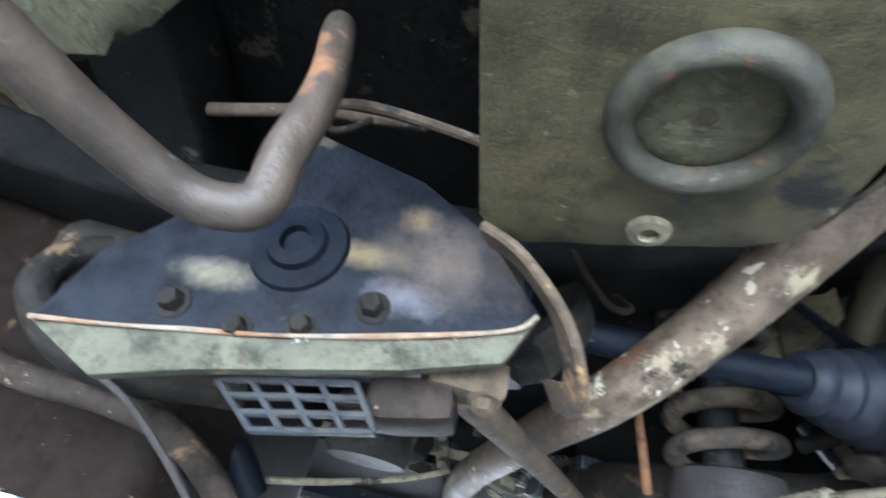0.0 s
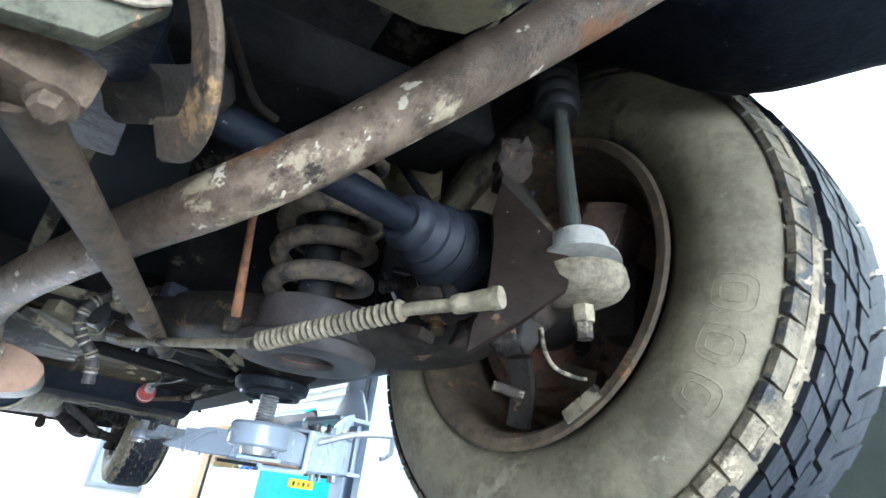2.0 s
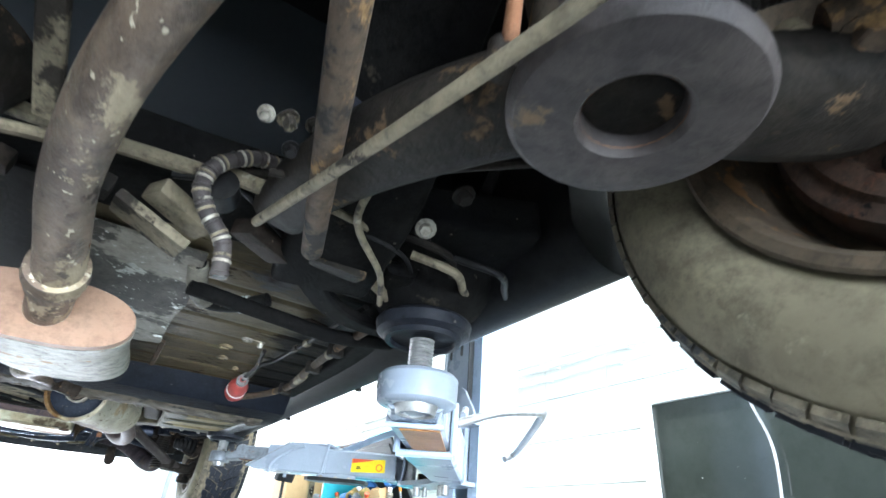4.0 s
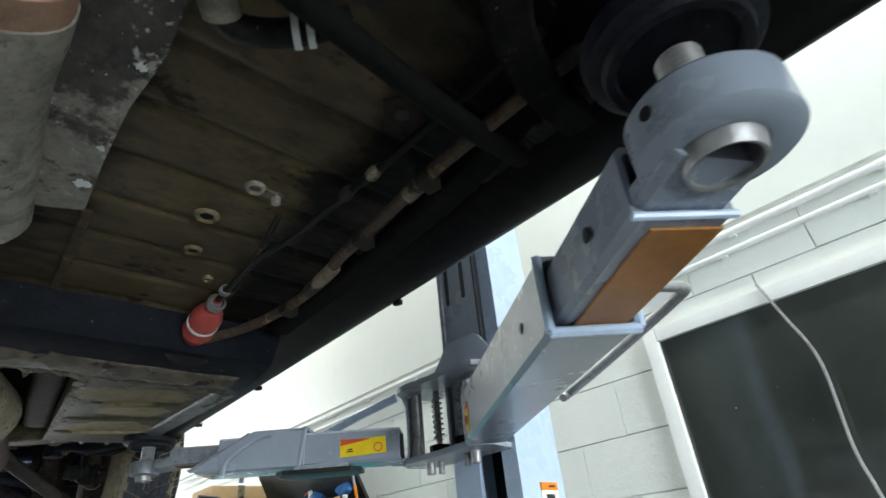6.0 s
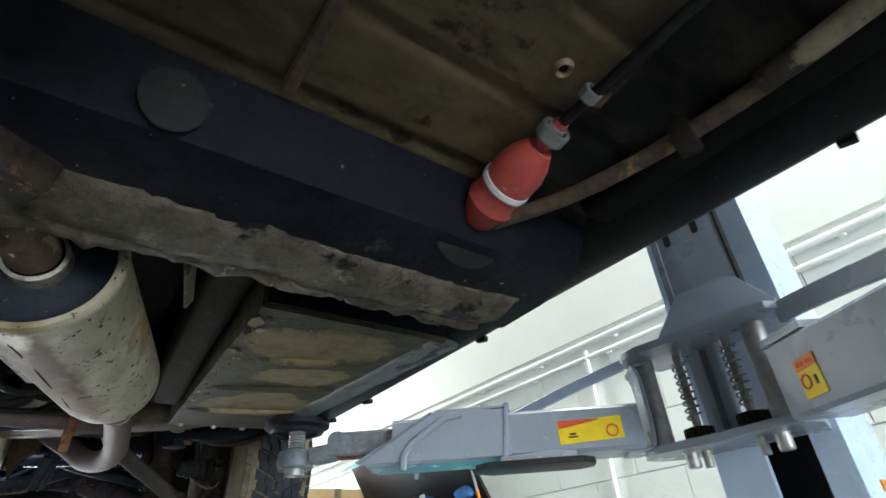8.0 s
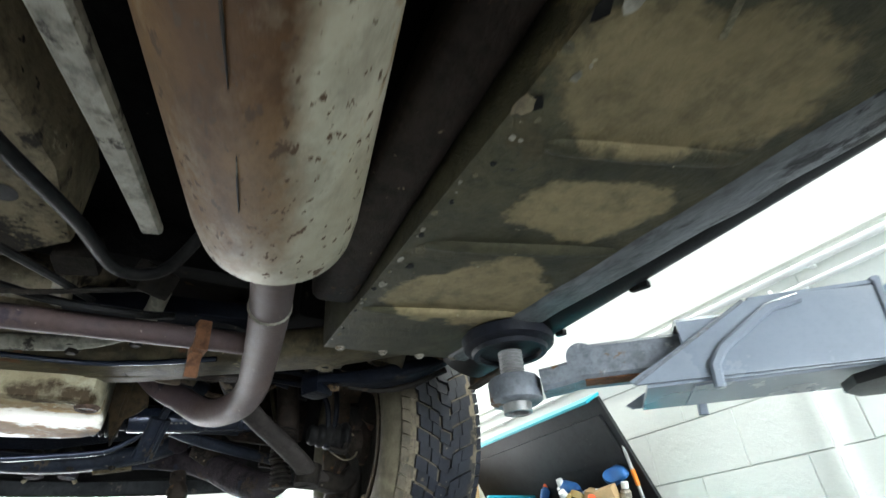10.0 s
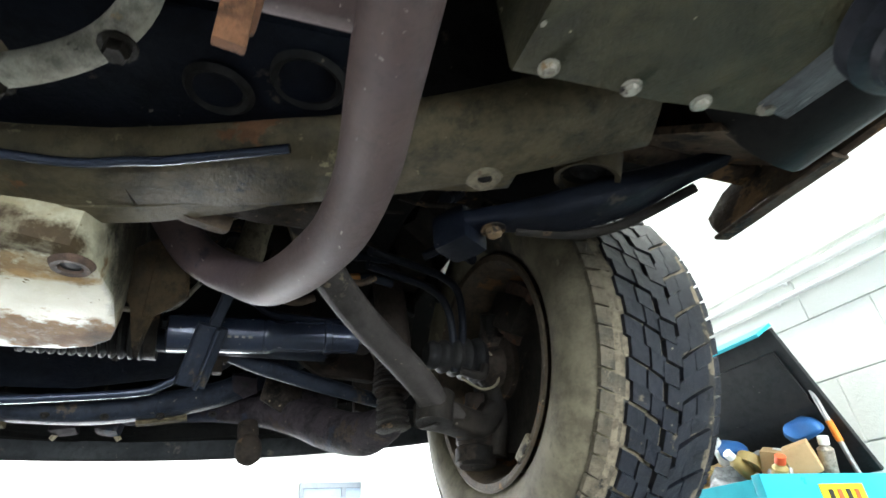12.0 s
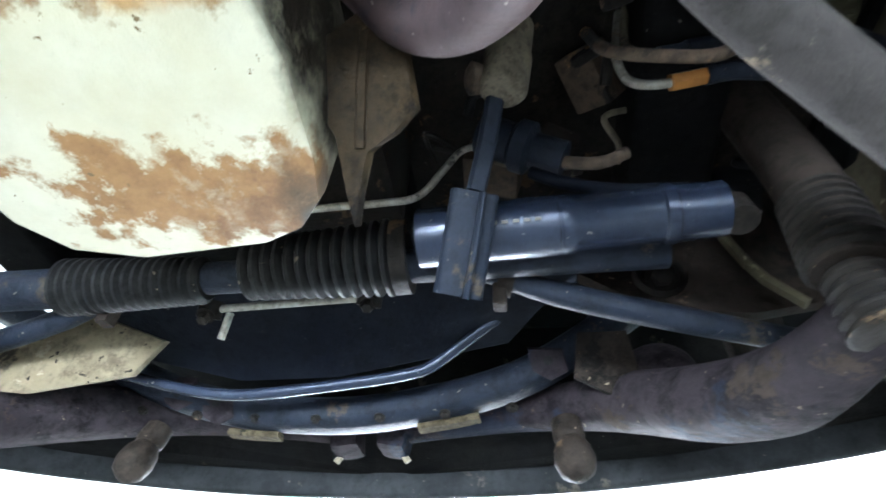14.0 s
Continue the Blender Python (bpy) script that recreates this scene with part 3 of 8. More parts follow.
# dark panel in its white frame
d = thing("wall_panel", (WX - 0.02, 1.17, 1.25), "dark glossy panel in a white frame on the block wall", "panel")
part("sheet", box((WX - 0.012, 1.16, 1.3), (0.02, 2.10, 1.95)), "dark_panel", d)
for y in (0.09, 2.24):
    part("frame_bar", box((WX - 0.02, y, 1.3), (0.04, 0.055, 2.06)), "white_plastic", d)
for z in (0.30, 2.30):
    part("frame_bar", box((WX - 0.021, 1.165, z), (0.04, 2.09, 0.055)), "white_plastic", d)
part("cable", tube([(WX - 0.045, 1.79, 2.345), (WX - 0.06, 1.745, 2.2), (WX - 0.05, 1.705, 2.03), (WX - 0.05, 1.722, 1.76), (WX - 0.05, 1.705, 1.55), (WX - 0.05, 1.66, 0.6)], 0.005, n=8), "bare_steel", d, "thin grey cable hanging across the panel")

# ---- the lift ----


def lift_pad(parent, x, y, z):
    p = part("pad", lathe([(0, 0), (0, 0.062), (0.006, 0.074), (0.022, 0.077), (0.028, 0.072), (0.028, 0.03), (0.03, 0)], (x, y, z), n=40), "rubber_blue", parent, "round black rubber pad")
    part("pad_ring", lathe([(0, 0.050), (-0.007, 0.052), (-0.007, 0.060), (0, 0.063)], (x, y, z), n=40, closed=True), "rubber_blue", p)
    prof = [(0, 0)]
    for k in range(9):
        prof += [(-0.004 - 0.006 * k, 0.020), (-0.007 - 0.006 * k, 0.017)]
    part("screw", lathe(prof + [(-0.066, 0.018), (-0.066, 0)], (x, y, z), n=20), "bare_steel", parent, "greasy steel lifting screw")


def lift_side():
    lift = thing("vehicle_lift", (1.56, 2.42, 0), "grey-blue two-post vehicle lift holding up the van", "vehicle lift", "posts of the lift")
    # post: an open channel
    px0, px1, py0, py1 = 1.425, 1.605, 2.288, 2.540
    sec = [(px0, py0 + 0.055), (px0, py0), (px1, py0), (px1, py1), (px0, py1), (px0, py1 - 0.105), (px0 + 0.012, py1 - 0.105), (px0 + 0.012, py1 - 0.012),
           (px1 - 0.012, py1 - 0.012), (px1 - 0.012, py0 + 0.012), (px0 + 0.012, py0 + 0.012), (px0 + 0.012, py0 + 0.055)]
    part("post", slab([(x, y, 0.02) for x, y in sec], (0, 0, 3.9), bev=0.002), "lift_blue", lift, "pale blue channel post")
    # dark sheet stands in for the shadow inside the channel
    part("post_shade", box((px1 - 0.020, 2.414, 1.95), (0.012, 0.22, 3.8)), "charcoal_paint", lift)
    part("base_plate", box((1.52, 2.414, 0.012), (0.55, 0.6, 0.024)), "lift_paint", lift)
    for z in (0.9, 1.35):
        part("post_fold", box((px1 - 0.09, py0 - 0.003, z), (0.012, 0.008, 0.42)), "lift_blue", lift)
    # carriage with two slots, and its cover plate
    part("carriage", slab([(1.402, y, z) for y, z in ((2.345, 1.845), (2.515, 1.845), (2.515, 2.86), (2.345, 2.86))], (0.020, 0, 0)), "lift_paint", lift)
    part("carriage_edge", box((1.412, 2.342, 2.45), (0.022, 0.006, 0.80), bev=0.001), "charcoal_paint", lift)
    part("carriage_edge", box((1.400, 2.505, 2.45), (0.006, 0.016, 0.80), bev=0.002), "arm_worn", lift)
    for y in (2.469, 2.393):
        part("slot", slab([(1.4005, y + 0.009 * math.cos(a), 2.43 + 0.009 * math.sin(a) + (0.10 if math.sin(a) > 0 else -0.10)) for a in np.linspace(0, 2 * math.pi, 14, endpoint=False)], (-0.001, 0, 0), bev=0), "label_black", lift)
    part("carriage_cover", slab([(1.392, y, z) for y, z in ((2.575, 2.05), (2.564, 2.11), (2.489, 2.19), (2.369, 2.187), (2.346, 2.174), (2.291, 2.098), (2.267, 2.05))], (0.010, 0, 0)), "lift_paint", lift)
    # pivot plates
    for z, out in ((2.037, ((1.425, 2.275), (1.315, 2.252), (1.272, 2.272), (1.258, 2.32), (1.262, 2.45), (1.247, 2.545), (1.258, 2.592), (1.30, 2.625), (1.35, 2.63), (1.425, 2.60))),
                   (1.832, ((1.425, 2.30), (1.33, 2.275), (1.285, 2.29), (1.272, 2.33), (1.285, 2.45), (1.270, 2.56), (1.285, 2.61), (1.32, 2.635), (1.36, 2.635), (1.425, 2.59)))):
        part("pivot_plate", slab([(x, y, z) for x, y in out], (0, 0, 0.016)), "lift_paint", lift)
    part("web", slab([(1.355, 2.462, 1.848), (1.355, 2.462, 2.037), (1.425, 2.462, 2.037), (1.425, 2.462, 1.848)], (0, 0.014, 0)), "lift_paint", lift)
    part("web", tube([(1.372, 2.432, 1.848), (1.372, 2.432, 2.037)], 0.022, n=20, sub=1), "lift_paint", lift)
    for x, y in ((1.325, 2.585), (1.330, 2.330)):
        part("pivot_pin", lathe([(0, 0), (0, 0.022), (0.205, 0.022), (0.21, 0.030), (0.222, 0.030), (0.222, 0)], (x, y, 1.835), n=24), "bare_steel", lift, "greasy steel pivot pin")
        part("pin_collar", lathe([(0, 0), (0, 0.012), (0.004, 0.014), (0.030, 0.014), (0.034, 0.021), (0.036, 0.021), (0.036, 0)], (x + 0.004, y + 0.022 if y < 2.4 else y - 0.05, 1.800), n=20), "bare_steel", lift, "steel lock stud under the plate")
    for x, y in ((1.352, 2.515), (1.338, 2.392)):
        bm = lathe([(0, 0), (0, 0.009), (0.24, 0.009), (0.24, 0)], (x, y, 1.80), n=16)
        tube([(x + 0.015 * math.cos(k * 0.7), y + 0.015 * math.sin(k * 0.7), 1.895 + 0.0017 * k) for k in range(75)], 0.0026, bm, 6, 1)
        part("lock_spring", bm, "bare_steel", lift, "lock pin with its coil spring")
        teeth = bmesh.new()
        lathe([(0, 0), (0, 0.024), (0.028, 0.024), (0.028, 0)], (x, y, 1.850), bm=teeth, n=18)
        for k in range(12):
            a = 2 * math.pi * k / 12
            box((x + 0.026 * math.cos(a), y + 0.026 * math.sin(a), 1.864), (0.009, 0.006, 0.026), (0, 0, math.degrees(a)), teeth, 0.001)
        part("lock_gear", teeth, "dark_metal", lift, "toothed arm lock")

    def box_arm(p, q, h0, h1, wide, name, material, parent, wall=0.007):
        """An open-ended square tube from p to q (mid-bottom points), h0 and h1 high."""
        p, q = Vector(p), Vector(q)
        d = (q - p).normalized()
        s = d.cross(Vector((0, 0, 1))).normalized()
        up = Vector((0, 0, 1))
        bm = bmesh.new()
        loops = []
        for e, h, w in ((p, h0, wide), (q, h1, wide), (q, h1 - wall, wide - 2 * wall), (p, h0 - wall, wide - 2 * wall)):
            lo, c = (0.0, 0.007) if w == wide else (wall, 0.004)
            pts = [(-w / 2 + c, lo), (w / 2 - c, lo), (w / 2, lo + c), (w / 2, h - c), (w / 2 - c, h), (-w / 2 + c, h), (-w / 2, h - c), (-w / 2, lo + c)]
            loops.append([bm.verts.new(e + s * u + up * v) for u, v in pts])
        for a, b in zip(loops, loops[1:] + loops[:1]):
            for i in range(8):
                bm.faces.new((a[i], a[(i + 1) % 8], b[(i + 1) % 8], b[i]))
        return part(name, bm, material, parent), p, d, s

    # rear arm
    a, P, d, side = box_arm((1.278, 2.255, 1.828), (0.794, 1.603, 1.798), 0.128, 0.102, 0.110, "arm", "lift_paint", lift)
    L = 0.812
    up = Vector((0, 0, 1))
    near = side if side.dot(Vector((-1, 1, 0))) > 0 else -side

    def along(t, w=0.0, z=0.0):
        """A place t along the rear arm, w to its near side and z above its underside."""
        return P + d * t + near * w + up * z

    inner_q = Vector((0.665, 1.425, 1.806))
    box_arm(along(0.62, 0, 0.008), inner_q, 0.078, 0.076, 0.090, "inner_arm", "lift_paint", a)[0]
    di = (inner_q - along(0.62, 0, 0.008)).normalized()
    part("bare_strip", sweep([along(0.70, -0.008, 0.0072), inner_q - di * 0.014 - near * 0.008 - up * 0.001], rect(0.066, 0.003, 0.001), sub=1), "orange_grease", a, "bare underside rubbed to orange primer")
    rim = bmesh.new()
    for s in (-1, 1):
        sweep([along(L, 0.055 * s, 0.002), along(L + 0.001, 0.055 * s, 0.10)], rect(0.012, 0.013, 0.004), rim, 1, up=d)
    sweep([along(L, -0.055, 0.001), along(L, 0.055, 0.001)], rect(0.012, 0.013, 0.004), rim, 1)
    part("mouth_weld", rim, "lift_blue", a, "pale brushed weld bead")
    kc = Vector((0.638, 1.377, 0))
    tongue = [inner_q - di * 0.03 + up * 0.022, inner_q + di * 0.005 + up * 0.022, Vector((kc.x, kc.y, 1.833))]
    part("tongue", sweep(tongue, rect(0.084, 0.026, 0.006), sub=2), "lift_paint", a)
    part("tongue_weld", sweep([inner_q - near * 0.046 + up * 0.003, inner_q + near * 0.046 + up * 0.003], ring_of(0.004, 8), sub=1), "lift_blue", a, "pale weld across the tongue")
    part("knuckle", lathe([(0, 0.034), (0, 0.055), (0.004, 0.060), (0.040, 0.061), (0.046, 0.056), (0.046, 0.034)], (kc.x, kc.y, 1.826), n=44, closed=True), "lift_paint", a)
    part("knuckle_sleeve", lathe([(-0.012, 0.026), (-0.013, 0.029), (0.0, 0.033), (0.03, 0.034), (0.03, 0.026)], (kc.x, kc.y, 1.826), n=36, closed=True), "bare_steel", a, "bare steel sleeve worn brown")
    part("knuckle_bore", lathe([(0.030, 0), (0.030, 0.027), (0.032, 0.027), (0.032, 0)], (kc.x, kc.y, 1.826), n=28), "dark_metal", a)
    part("set_screw_hole", lathe([(0, 0), (0, 0.006), (0.0012, 0.006), (0.0012, 0)], Vector((kc.x, kc.y, 1.852)) + 0.0602 * Vector((-0.93, 0.37, 0)), (-0.93, 0.37, 0), n=14), "label_black", a)
    lift_pad(a, kc.x, kc.y, 1.932)
    for t, w, z in ((0.695, 0.0555, 0.050), (0.95, 0.0463, 0.047)):
        part("arm_hole", lathe([(0, 0), (0, 0.008), (0.001, 0.008), (0.001, 0)], along(t, w, z) + (up * 0.004 if t > 0.9 else up * 0), near, n=16), "label_black", a)
    turn = math.degrees(math.atan2(d.y, d.x))
    q = along(0.085, 0.0558, 0.052)
    lab = part("label", box(q[:], (0.052, 0.002, 0.062), (0, 0, turn), bev=0), "label_yellow", a, "yellow caution label")
    part("label_head", box((q + near * 0.0008 + up * 0.022)[:], (0.052, 0.002, 0.018), (0, 0, turn), bev=0), "label_orange", lab)
    for k in range(4):
        part("label_bar", box((q + near * 0.0016 + up * 0.022 + d * (0.016 - 0.011 * k))[:], (0.007, 0.002, 0.007), (0, 0, turn), bev=0), "label_red", lab)
    part("label_bar", box((q + near * 0.001 + d * 0.012 - up * 0.008)[:], (0.006, 0.002, 0.014), (0, 0, turn), bev=0), "label_black", lab)
    part("label_ring", lathe([(0, 0.009), (0.002, 0.009), (0.002, 0.012), (0, 0.012)], q + near * 0.0006 - d * 0.012 - up * 0.006, near, n=16, closed=True), "label_red", lab)
    # fork that holds the rear arm between the plates
    part("fork", slab([along(-0.02, 0.05, 0.13), along(-0.02, -0.05, 0.13), along(0.10, -0.05, 0.128), along(0.10, 0.05, 0.128)], (0, 0, 0.014), bev=0.003), "lift_paint", a)
    part("top_bar", sweep([along(-0.03, -0.02, 0.205), along(0.12, -0.055, 0.20), along(0.34, -0.058, 0.165), along(0.50, -0.058, 0.12)], rect(0.012, 0.042, 0.003), sub=3), "lift_paint", a)
    part("pull_handle", tube([(1.36, 2.06, 1.900), (1.395, 2.055, 1.918), (1.30, 1.90, 1.923), (1.20, 1.745, 1.928), (1.12, 1.625, 1.932), (1.085, 1.60, 1.930), (0.99, 1.625, 1.915), (0.90, 1.655, 1.880)], 0.0095, n=12, sub=4), "bare_steel", a, "bent steel pull handle")

    # front arm
    P = Vector((1.31, 2.61, 1.848))
    Q = Vector((0.735, 3.175, 1.842))
    flat = (Q - P).normalized()
    a, P, d, side = box_arm(P + flat * 0.02, P + flat * 0.56 + up * 0.016, 0.092, 0.098, 0.118, "arm", "lift_paint", lift)
    P = P - flat * 0.02
    near = side if side.dot(Vector((-1, -1, 0))) > 0 else -side
    turn = math.degrees(math.atan2(d.y, d.x))
    part("inner_arm", sweep([along(0.40, 0, 0.058), along(0.705, 0, 0.062)], rect(0.060, 0.054, 0.006), sub=1), "arm_worn", a, "worn grey-blue inner arm with rust")
    part("worn_edge", sweep([along(0.45, 0.012, 0.0305), along(0.70, 0.012, 0.034)], rect(0.030, 0.003, 0.001), sub=1), "rusty", a, "rust-brown rubbed underside")
    part("neck", sweep([along(0.69, 0, 0.056), along(0.73, 0, 0.048), along(0.765, 0, 0.044)], rect(0.056, 0.034, 0.006), sub=3), "arm_worn", a)
    part("bar_end", lathe([(-0.029, 0), (-0.029, 0.022), (0.029, 0.022), (0.029, 0)], along(0.700, 0, 0.070), near, n=20), "arm_worn", a)
    for s in (-1, 1):
        # sloped side plate with its bent strap
        q = [along(t, 0.0600 * s, z) for t, z in ((0.30, 0.002), (0.635, 0.006), (0.645, 0.012), (0.47, 0.104), (0.44, 0.108), (0.30, 0.101))]
        part("side_plate", slab([v[:] for v in q], near * s * 0.007), "lift_paint", a)
        part("plate_edge", sweep([along(0.637, 0.067 * s, 0.008), along(0.468, 0.067 * s, 0.105)], rect(0.004, 0.005, 0.001), sub=1), "arm_worn", a)
        part("bent_strap", sweep([along(0.535, 0.072 * s, -0.012), along(0.532, 0.072 * s, 0.018), along(0.515, 0.072 * s, 0.040), along(0.44, 0.072 * s, 0.088), along(0.40, 0.072 * s, 0.096)], rect(0.014, 0.010, 0.003), None, 1, up=near * s), "lift_paint", a)
        part("weld_strap", sweep([along(0.315, 0.064 * s, -0.004), along(0.300, 0.064 * s, 0.106)], rect(0.012, 0.010, 0.002), None, 1, up=d), "lift_paint", a)
    part("cover_plate", slab([along(t, w, 0.1035)[:] for t, w in ((0.30, -0.066), (0.46, -0.066), (0.46, 0.066), (0.30, 0.066))], (0, 0, 0.006), bev=0.002), "lift_paint", a)
    part("floor_plate", slab([along(t, w, 0.0015)[:] for t, w in ((0.30, -0.060), (0.622, -0.060), (0.622, 0.060), (0.30, 0.060))], (0, 0, 0.006), bev=0.002), "lift_paint", a)
    part("cover_strap", sweep([along(0.300, -0.068, 0.108), along(0.300, 0.068, 0.108)], rect(0.012, 0.010, 0.002), None, 1), "lift_paint", a)
    part("lower_strap", sweep([along(0.318, -0.068, -0.005), along(0.318, 0.068, -0.005)], rect(0.012, 0.008, 0.002), None, 1), "lift_paint", a)
    part("knuckle", lathe([(0, 0.022), (0, 0.036), (0.004, 0.041), (0.034, 0.042), (0.040, 0.038), (0.040, 0.022)], (0.735, 3.178, 1.884), n=36, closed=True), "arm_worn", a)
    part("knuckle_sleeve", lathe([(-0.014, 0.017), (-0.014, 0.022), (0.03, 0.023), (0.03, 0.017)], (0.735, 3.178, 1.884), n=28, closed=True), "bare_steel", a)
    lift_pad(a, 0.735, 3.178, 1.972)
    q = along(0.128, 0.0598, 0.042)
    lab = part("label", box(q[:], (0.135, 0.002, 0.046), (0, 1.2, turn), bev=0), "label_yellow", a, "yellow caution label")
    part("label_head", slab([(q + near * 0.0012 - d * x + up * z)[:] for x, z in ((-0.066, 0.0225), (-0.066, 0.006), (-0.015, 0.014), (0.020, 0.020), (0.020, 0.0225))], near * 0.001, bev=0), "label_red", lab)
    part("label_ring", lathe([(0, 0.010), (0.002, 0.010), (0.002, 0.013), (0, 0.013)], q + near * 0.001 - d * 0.045 - up * 0.004, near, n=16, closed=True), "label_red", lab)
    part("label_bar", box((q + near * 0.0012 + d * 0.038 - up * 0.006)[:], (0.014, 0.002, 0.004), (0, 0, turn), bev=0), "label_black", lab)
    part("label_bar", box((q + near * 0.0012 + d * 0.038 - up * 0.012)[:], (0.020, 0.002, 0.003), (0, 0, turn), bev=0), "label_black", lab)
    # tool tray bolted under the sleeve
    c = along(0.255, 0.045, -0.026)
    part("tool_tray", slab([(c + d * (0.125 * u) + near * (0.050 * w))[:] for u, w in ((-1, -0.4), (-0.78, -1), (0.78, -1), (1, -0.4), (1, 0.4), (0.78, 1), (-0.78, 1), (-1, 0.4))], (0, 0, 0.014), bev=0.004), "charcoal_paint", a, "black tool tray under the arm")
    part("tray_bracket", slab([(c + near * 0.030 + d * u + up * v)[:] for u, v in ((-0.09, 0.004), (0.075, 0.004), (0.068, 0.024), (-0.04, 0.030), (-0.088, 0.026))], near * 0.006, bev=0.001), "lift_paint", a)
    for t in (-0.065, -0.01, 0.05):
        part("tray_bolt", bolt(c + d * t + near * 0.037 + up * 0.012, near, 0.006, 0.010), "zinc", a)
    # end loop and flat bar behind the front arm
    part("end_loop", sweep([along(0.055, 0.0, -0.002), along(0.012, 0.0, 0.000), along(-0.004, 0.0, 0.02), along(-0.004, 0.0, 0.15), along(0.006, 0.0, 0.176), along(-0.02, 0.0, 0.182)], rect(0.085, 0.008, 0.003), sub=3), "lift_paint", a, "bent grey steel strap round the pivot")
    part("flat_bar", sweep([(1.262, 2.60, 2.030), (1.225, 2.76, 2.005), (1.19, 2.92, 1.975), (1.12, 3.05, 1.945)], rect(0.008, 0.026, 0.002), sub=3), "lift_blue", a, "flat blue-grey guard bar")
    # warning label on the post
    pl = part("post_label", box((1.535, py0 - 0.0015, 1.640), (0.070, 0.003, 0.21), bev=0), "white_plastic", lift, "white and orange warning label")
    part("label_head", box((1.535, py0 - 0.0035, 1.735), (0.070, 0.003, 0.020), bev=0), "label_orange", pl)
    part("label_bar", box((1.535, py0 - 0.0035, 1.68), (0.034, 0.003, 0.07), bev=0), "label_black", pl)
    part("label_bar", box((1.545, py0 - 0.0035, 1.735), (0.030, 0.005, 0.005), bev=0), "label_black", pl)
    return lift


the_lift = lift_side()
copy_thing(the_lift, Matrix.Translation((2 * MID - 1.56, 2 * 2.28 - 2.42, 0)) @ Matrix.Rotation(math.pi, 4, "Z"))

# ---- the van ----
van = thing("van", (MID, 2.3, 1.68), "dark van raised on a lift, its weathered underside showing", "van")
shell = bmesh.new()
box((MID, 2.4, 3.20), (1.84, 5.0, 1.5), bm=shell, bev=0.08)
part("body", shell, "body_paint", van, "dark painted van body")


def lumpy(line, wide, high, rough_):
    """A ragged bead of brushed-on sealer along a line."""
    bm = sweep(line, [(wide / 2 * math.cos(t), high / 2 * math.sin(t)) for t in np.linspace(0, 2 * math.pi, 20, endpoint=False)], sub=2)
    for v in bm.verts:
        v.co += rough_ * noise.noise_vector(v.co * 60) + 0.7 * rough_ * noise.noise_vector(v.co * 130)
    return bm


def corrugated(x0, x1, y0, y1, z, pitch, depth, thick=0.012):
    """A floor sheet pressed with shallow rounded ribs, a little dented."""
    bm = bmesh.new()
    nx, ny = 40, int((y1 - y0) / 0.0058)
    grid = []
    for j in range(ny + 1):
        y = y0 + (y1 - y0) * j / ny
        u = ((y - y0) / pitch) % 1.0
        rib = depth * max(0.0, 1 - abs(u - 0.9) / 0.10) ** 1.3
        row = []
        for i in range(nx + 1):
            x = x0 + (x1 - x0) * i / nx
            dent = 0.0035 * noise.noise(Vector((x * 7, y * 7, 3.0)))
            row.append(bm.verts.new((x, y, z + rib * (0.65 + 0.35 * noise.noise(Vector((x * 5, y * 2, 0)))) + dent)))
        grid.append(row)
    for a, b in zip(grid, grid[1:]):
        for i in range(nx):
            bm.faces.new((a[i], a[i + 1], b[i + 1], b[i]))
    bmesh.ops.solidify(bm, geom=bm.faces[:], thickness=-thick)
    return bm


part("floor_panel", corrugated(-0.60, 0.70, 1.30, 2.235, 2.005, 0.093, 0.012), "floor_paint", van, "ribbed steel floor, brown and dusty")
# made-up black sheet that hides the ribs and darkens the left floor
part("floor_sheet", slab([(-0.60, 1.36, 1.988), (0.098, 1.36, 1.988), (0.098, 2.23, 1.990), (-0.60, 2.23, 1.990)], (0, 0, 0.006), bev=0.002), "underseal", van, "black sheet added to darken the floor")
part("rear_floor", box((MID, 0.45, 2.40), (1.5, 1.7, 0.03)), "underseal", van)
part("front_floor", box((MID, 3.6, 2.34), (1.4, 2.7, 0.03)), "underseal", van)
# sills
for s in (1, -1):
    sec = [(MID + s * (x - MID), z) for x, z in ((0.690, 2.12), (0.690, 2.050), (0.697, 2.030), (0.708, 2.014), (0.724, 2.002), (0.744, 1.993), (0.766, 1.988), (0.786, 1.988), (0.799, 1.993), (0.808, 2.003), (0.815, 2.02), (0.83, 2.10), (0.90, 2.20), (0.93, 2.50), (0.690, 2.50))]
    bm = slab([(x, 1.10, z) for x, z in sec], (0, 2.25, 0), bev=0.004)
    part("sill", bm, "black_sill", van, "glossy black sill")
    if s > 0:
        for y, w in ((1.98, 0.03), (2.55, 0.035), (2.95, 0.05), (3.12, 0.03)):
            part("drain_plug", box((0.800, y, 1.990), (0.010, w * 0.6, 0.010), (8, 0, 6), bev=0.003), "rubber", van)
# cross-member
sec = [(2.235, 2.10), (2.235, 1.985), (2.262, 1.945), (2.32, 1.932), (2.395, 1.930), (2.405, 1.94), (2.402, 2.10)]
xm = part("cross_member", slab([(-0.60, y, z) for y, z in sec], (1.30, 0, 0), bev=0.004), "blue_black", van, "blue-black box cross-member")
bm = lumpy([(-0.58 + 0.02 * k, 2.365 + 0.002 * math.sin(0.9 * k), 1.934) for k in range(63)], 0.085, 0.022, 0.005)
part("seam", bm, "rocky", xm, "lumpy underseal along the flange")
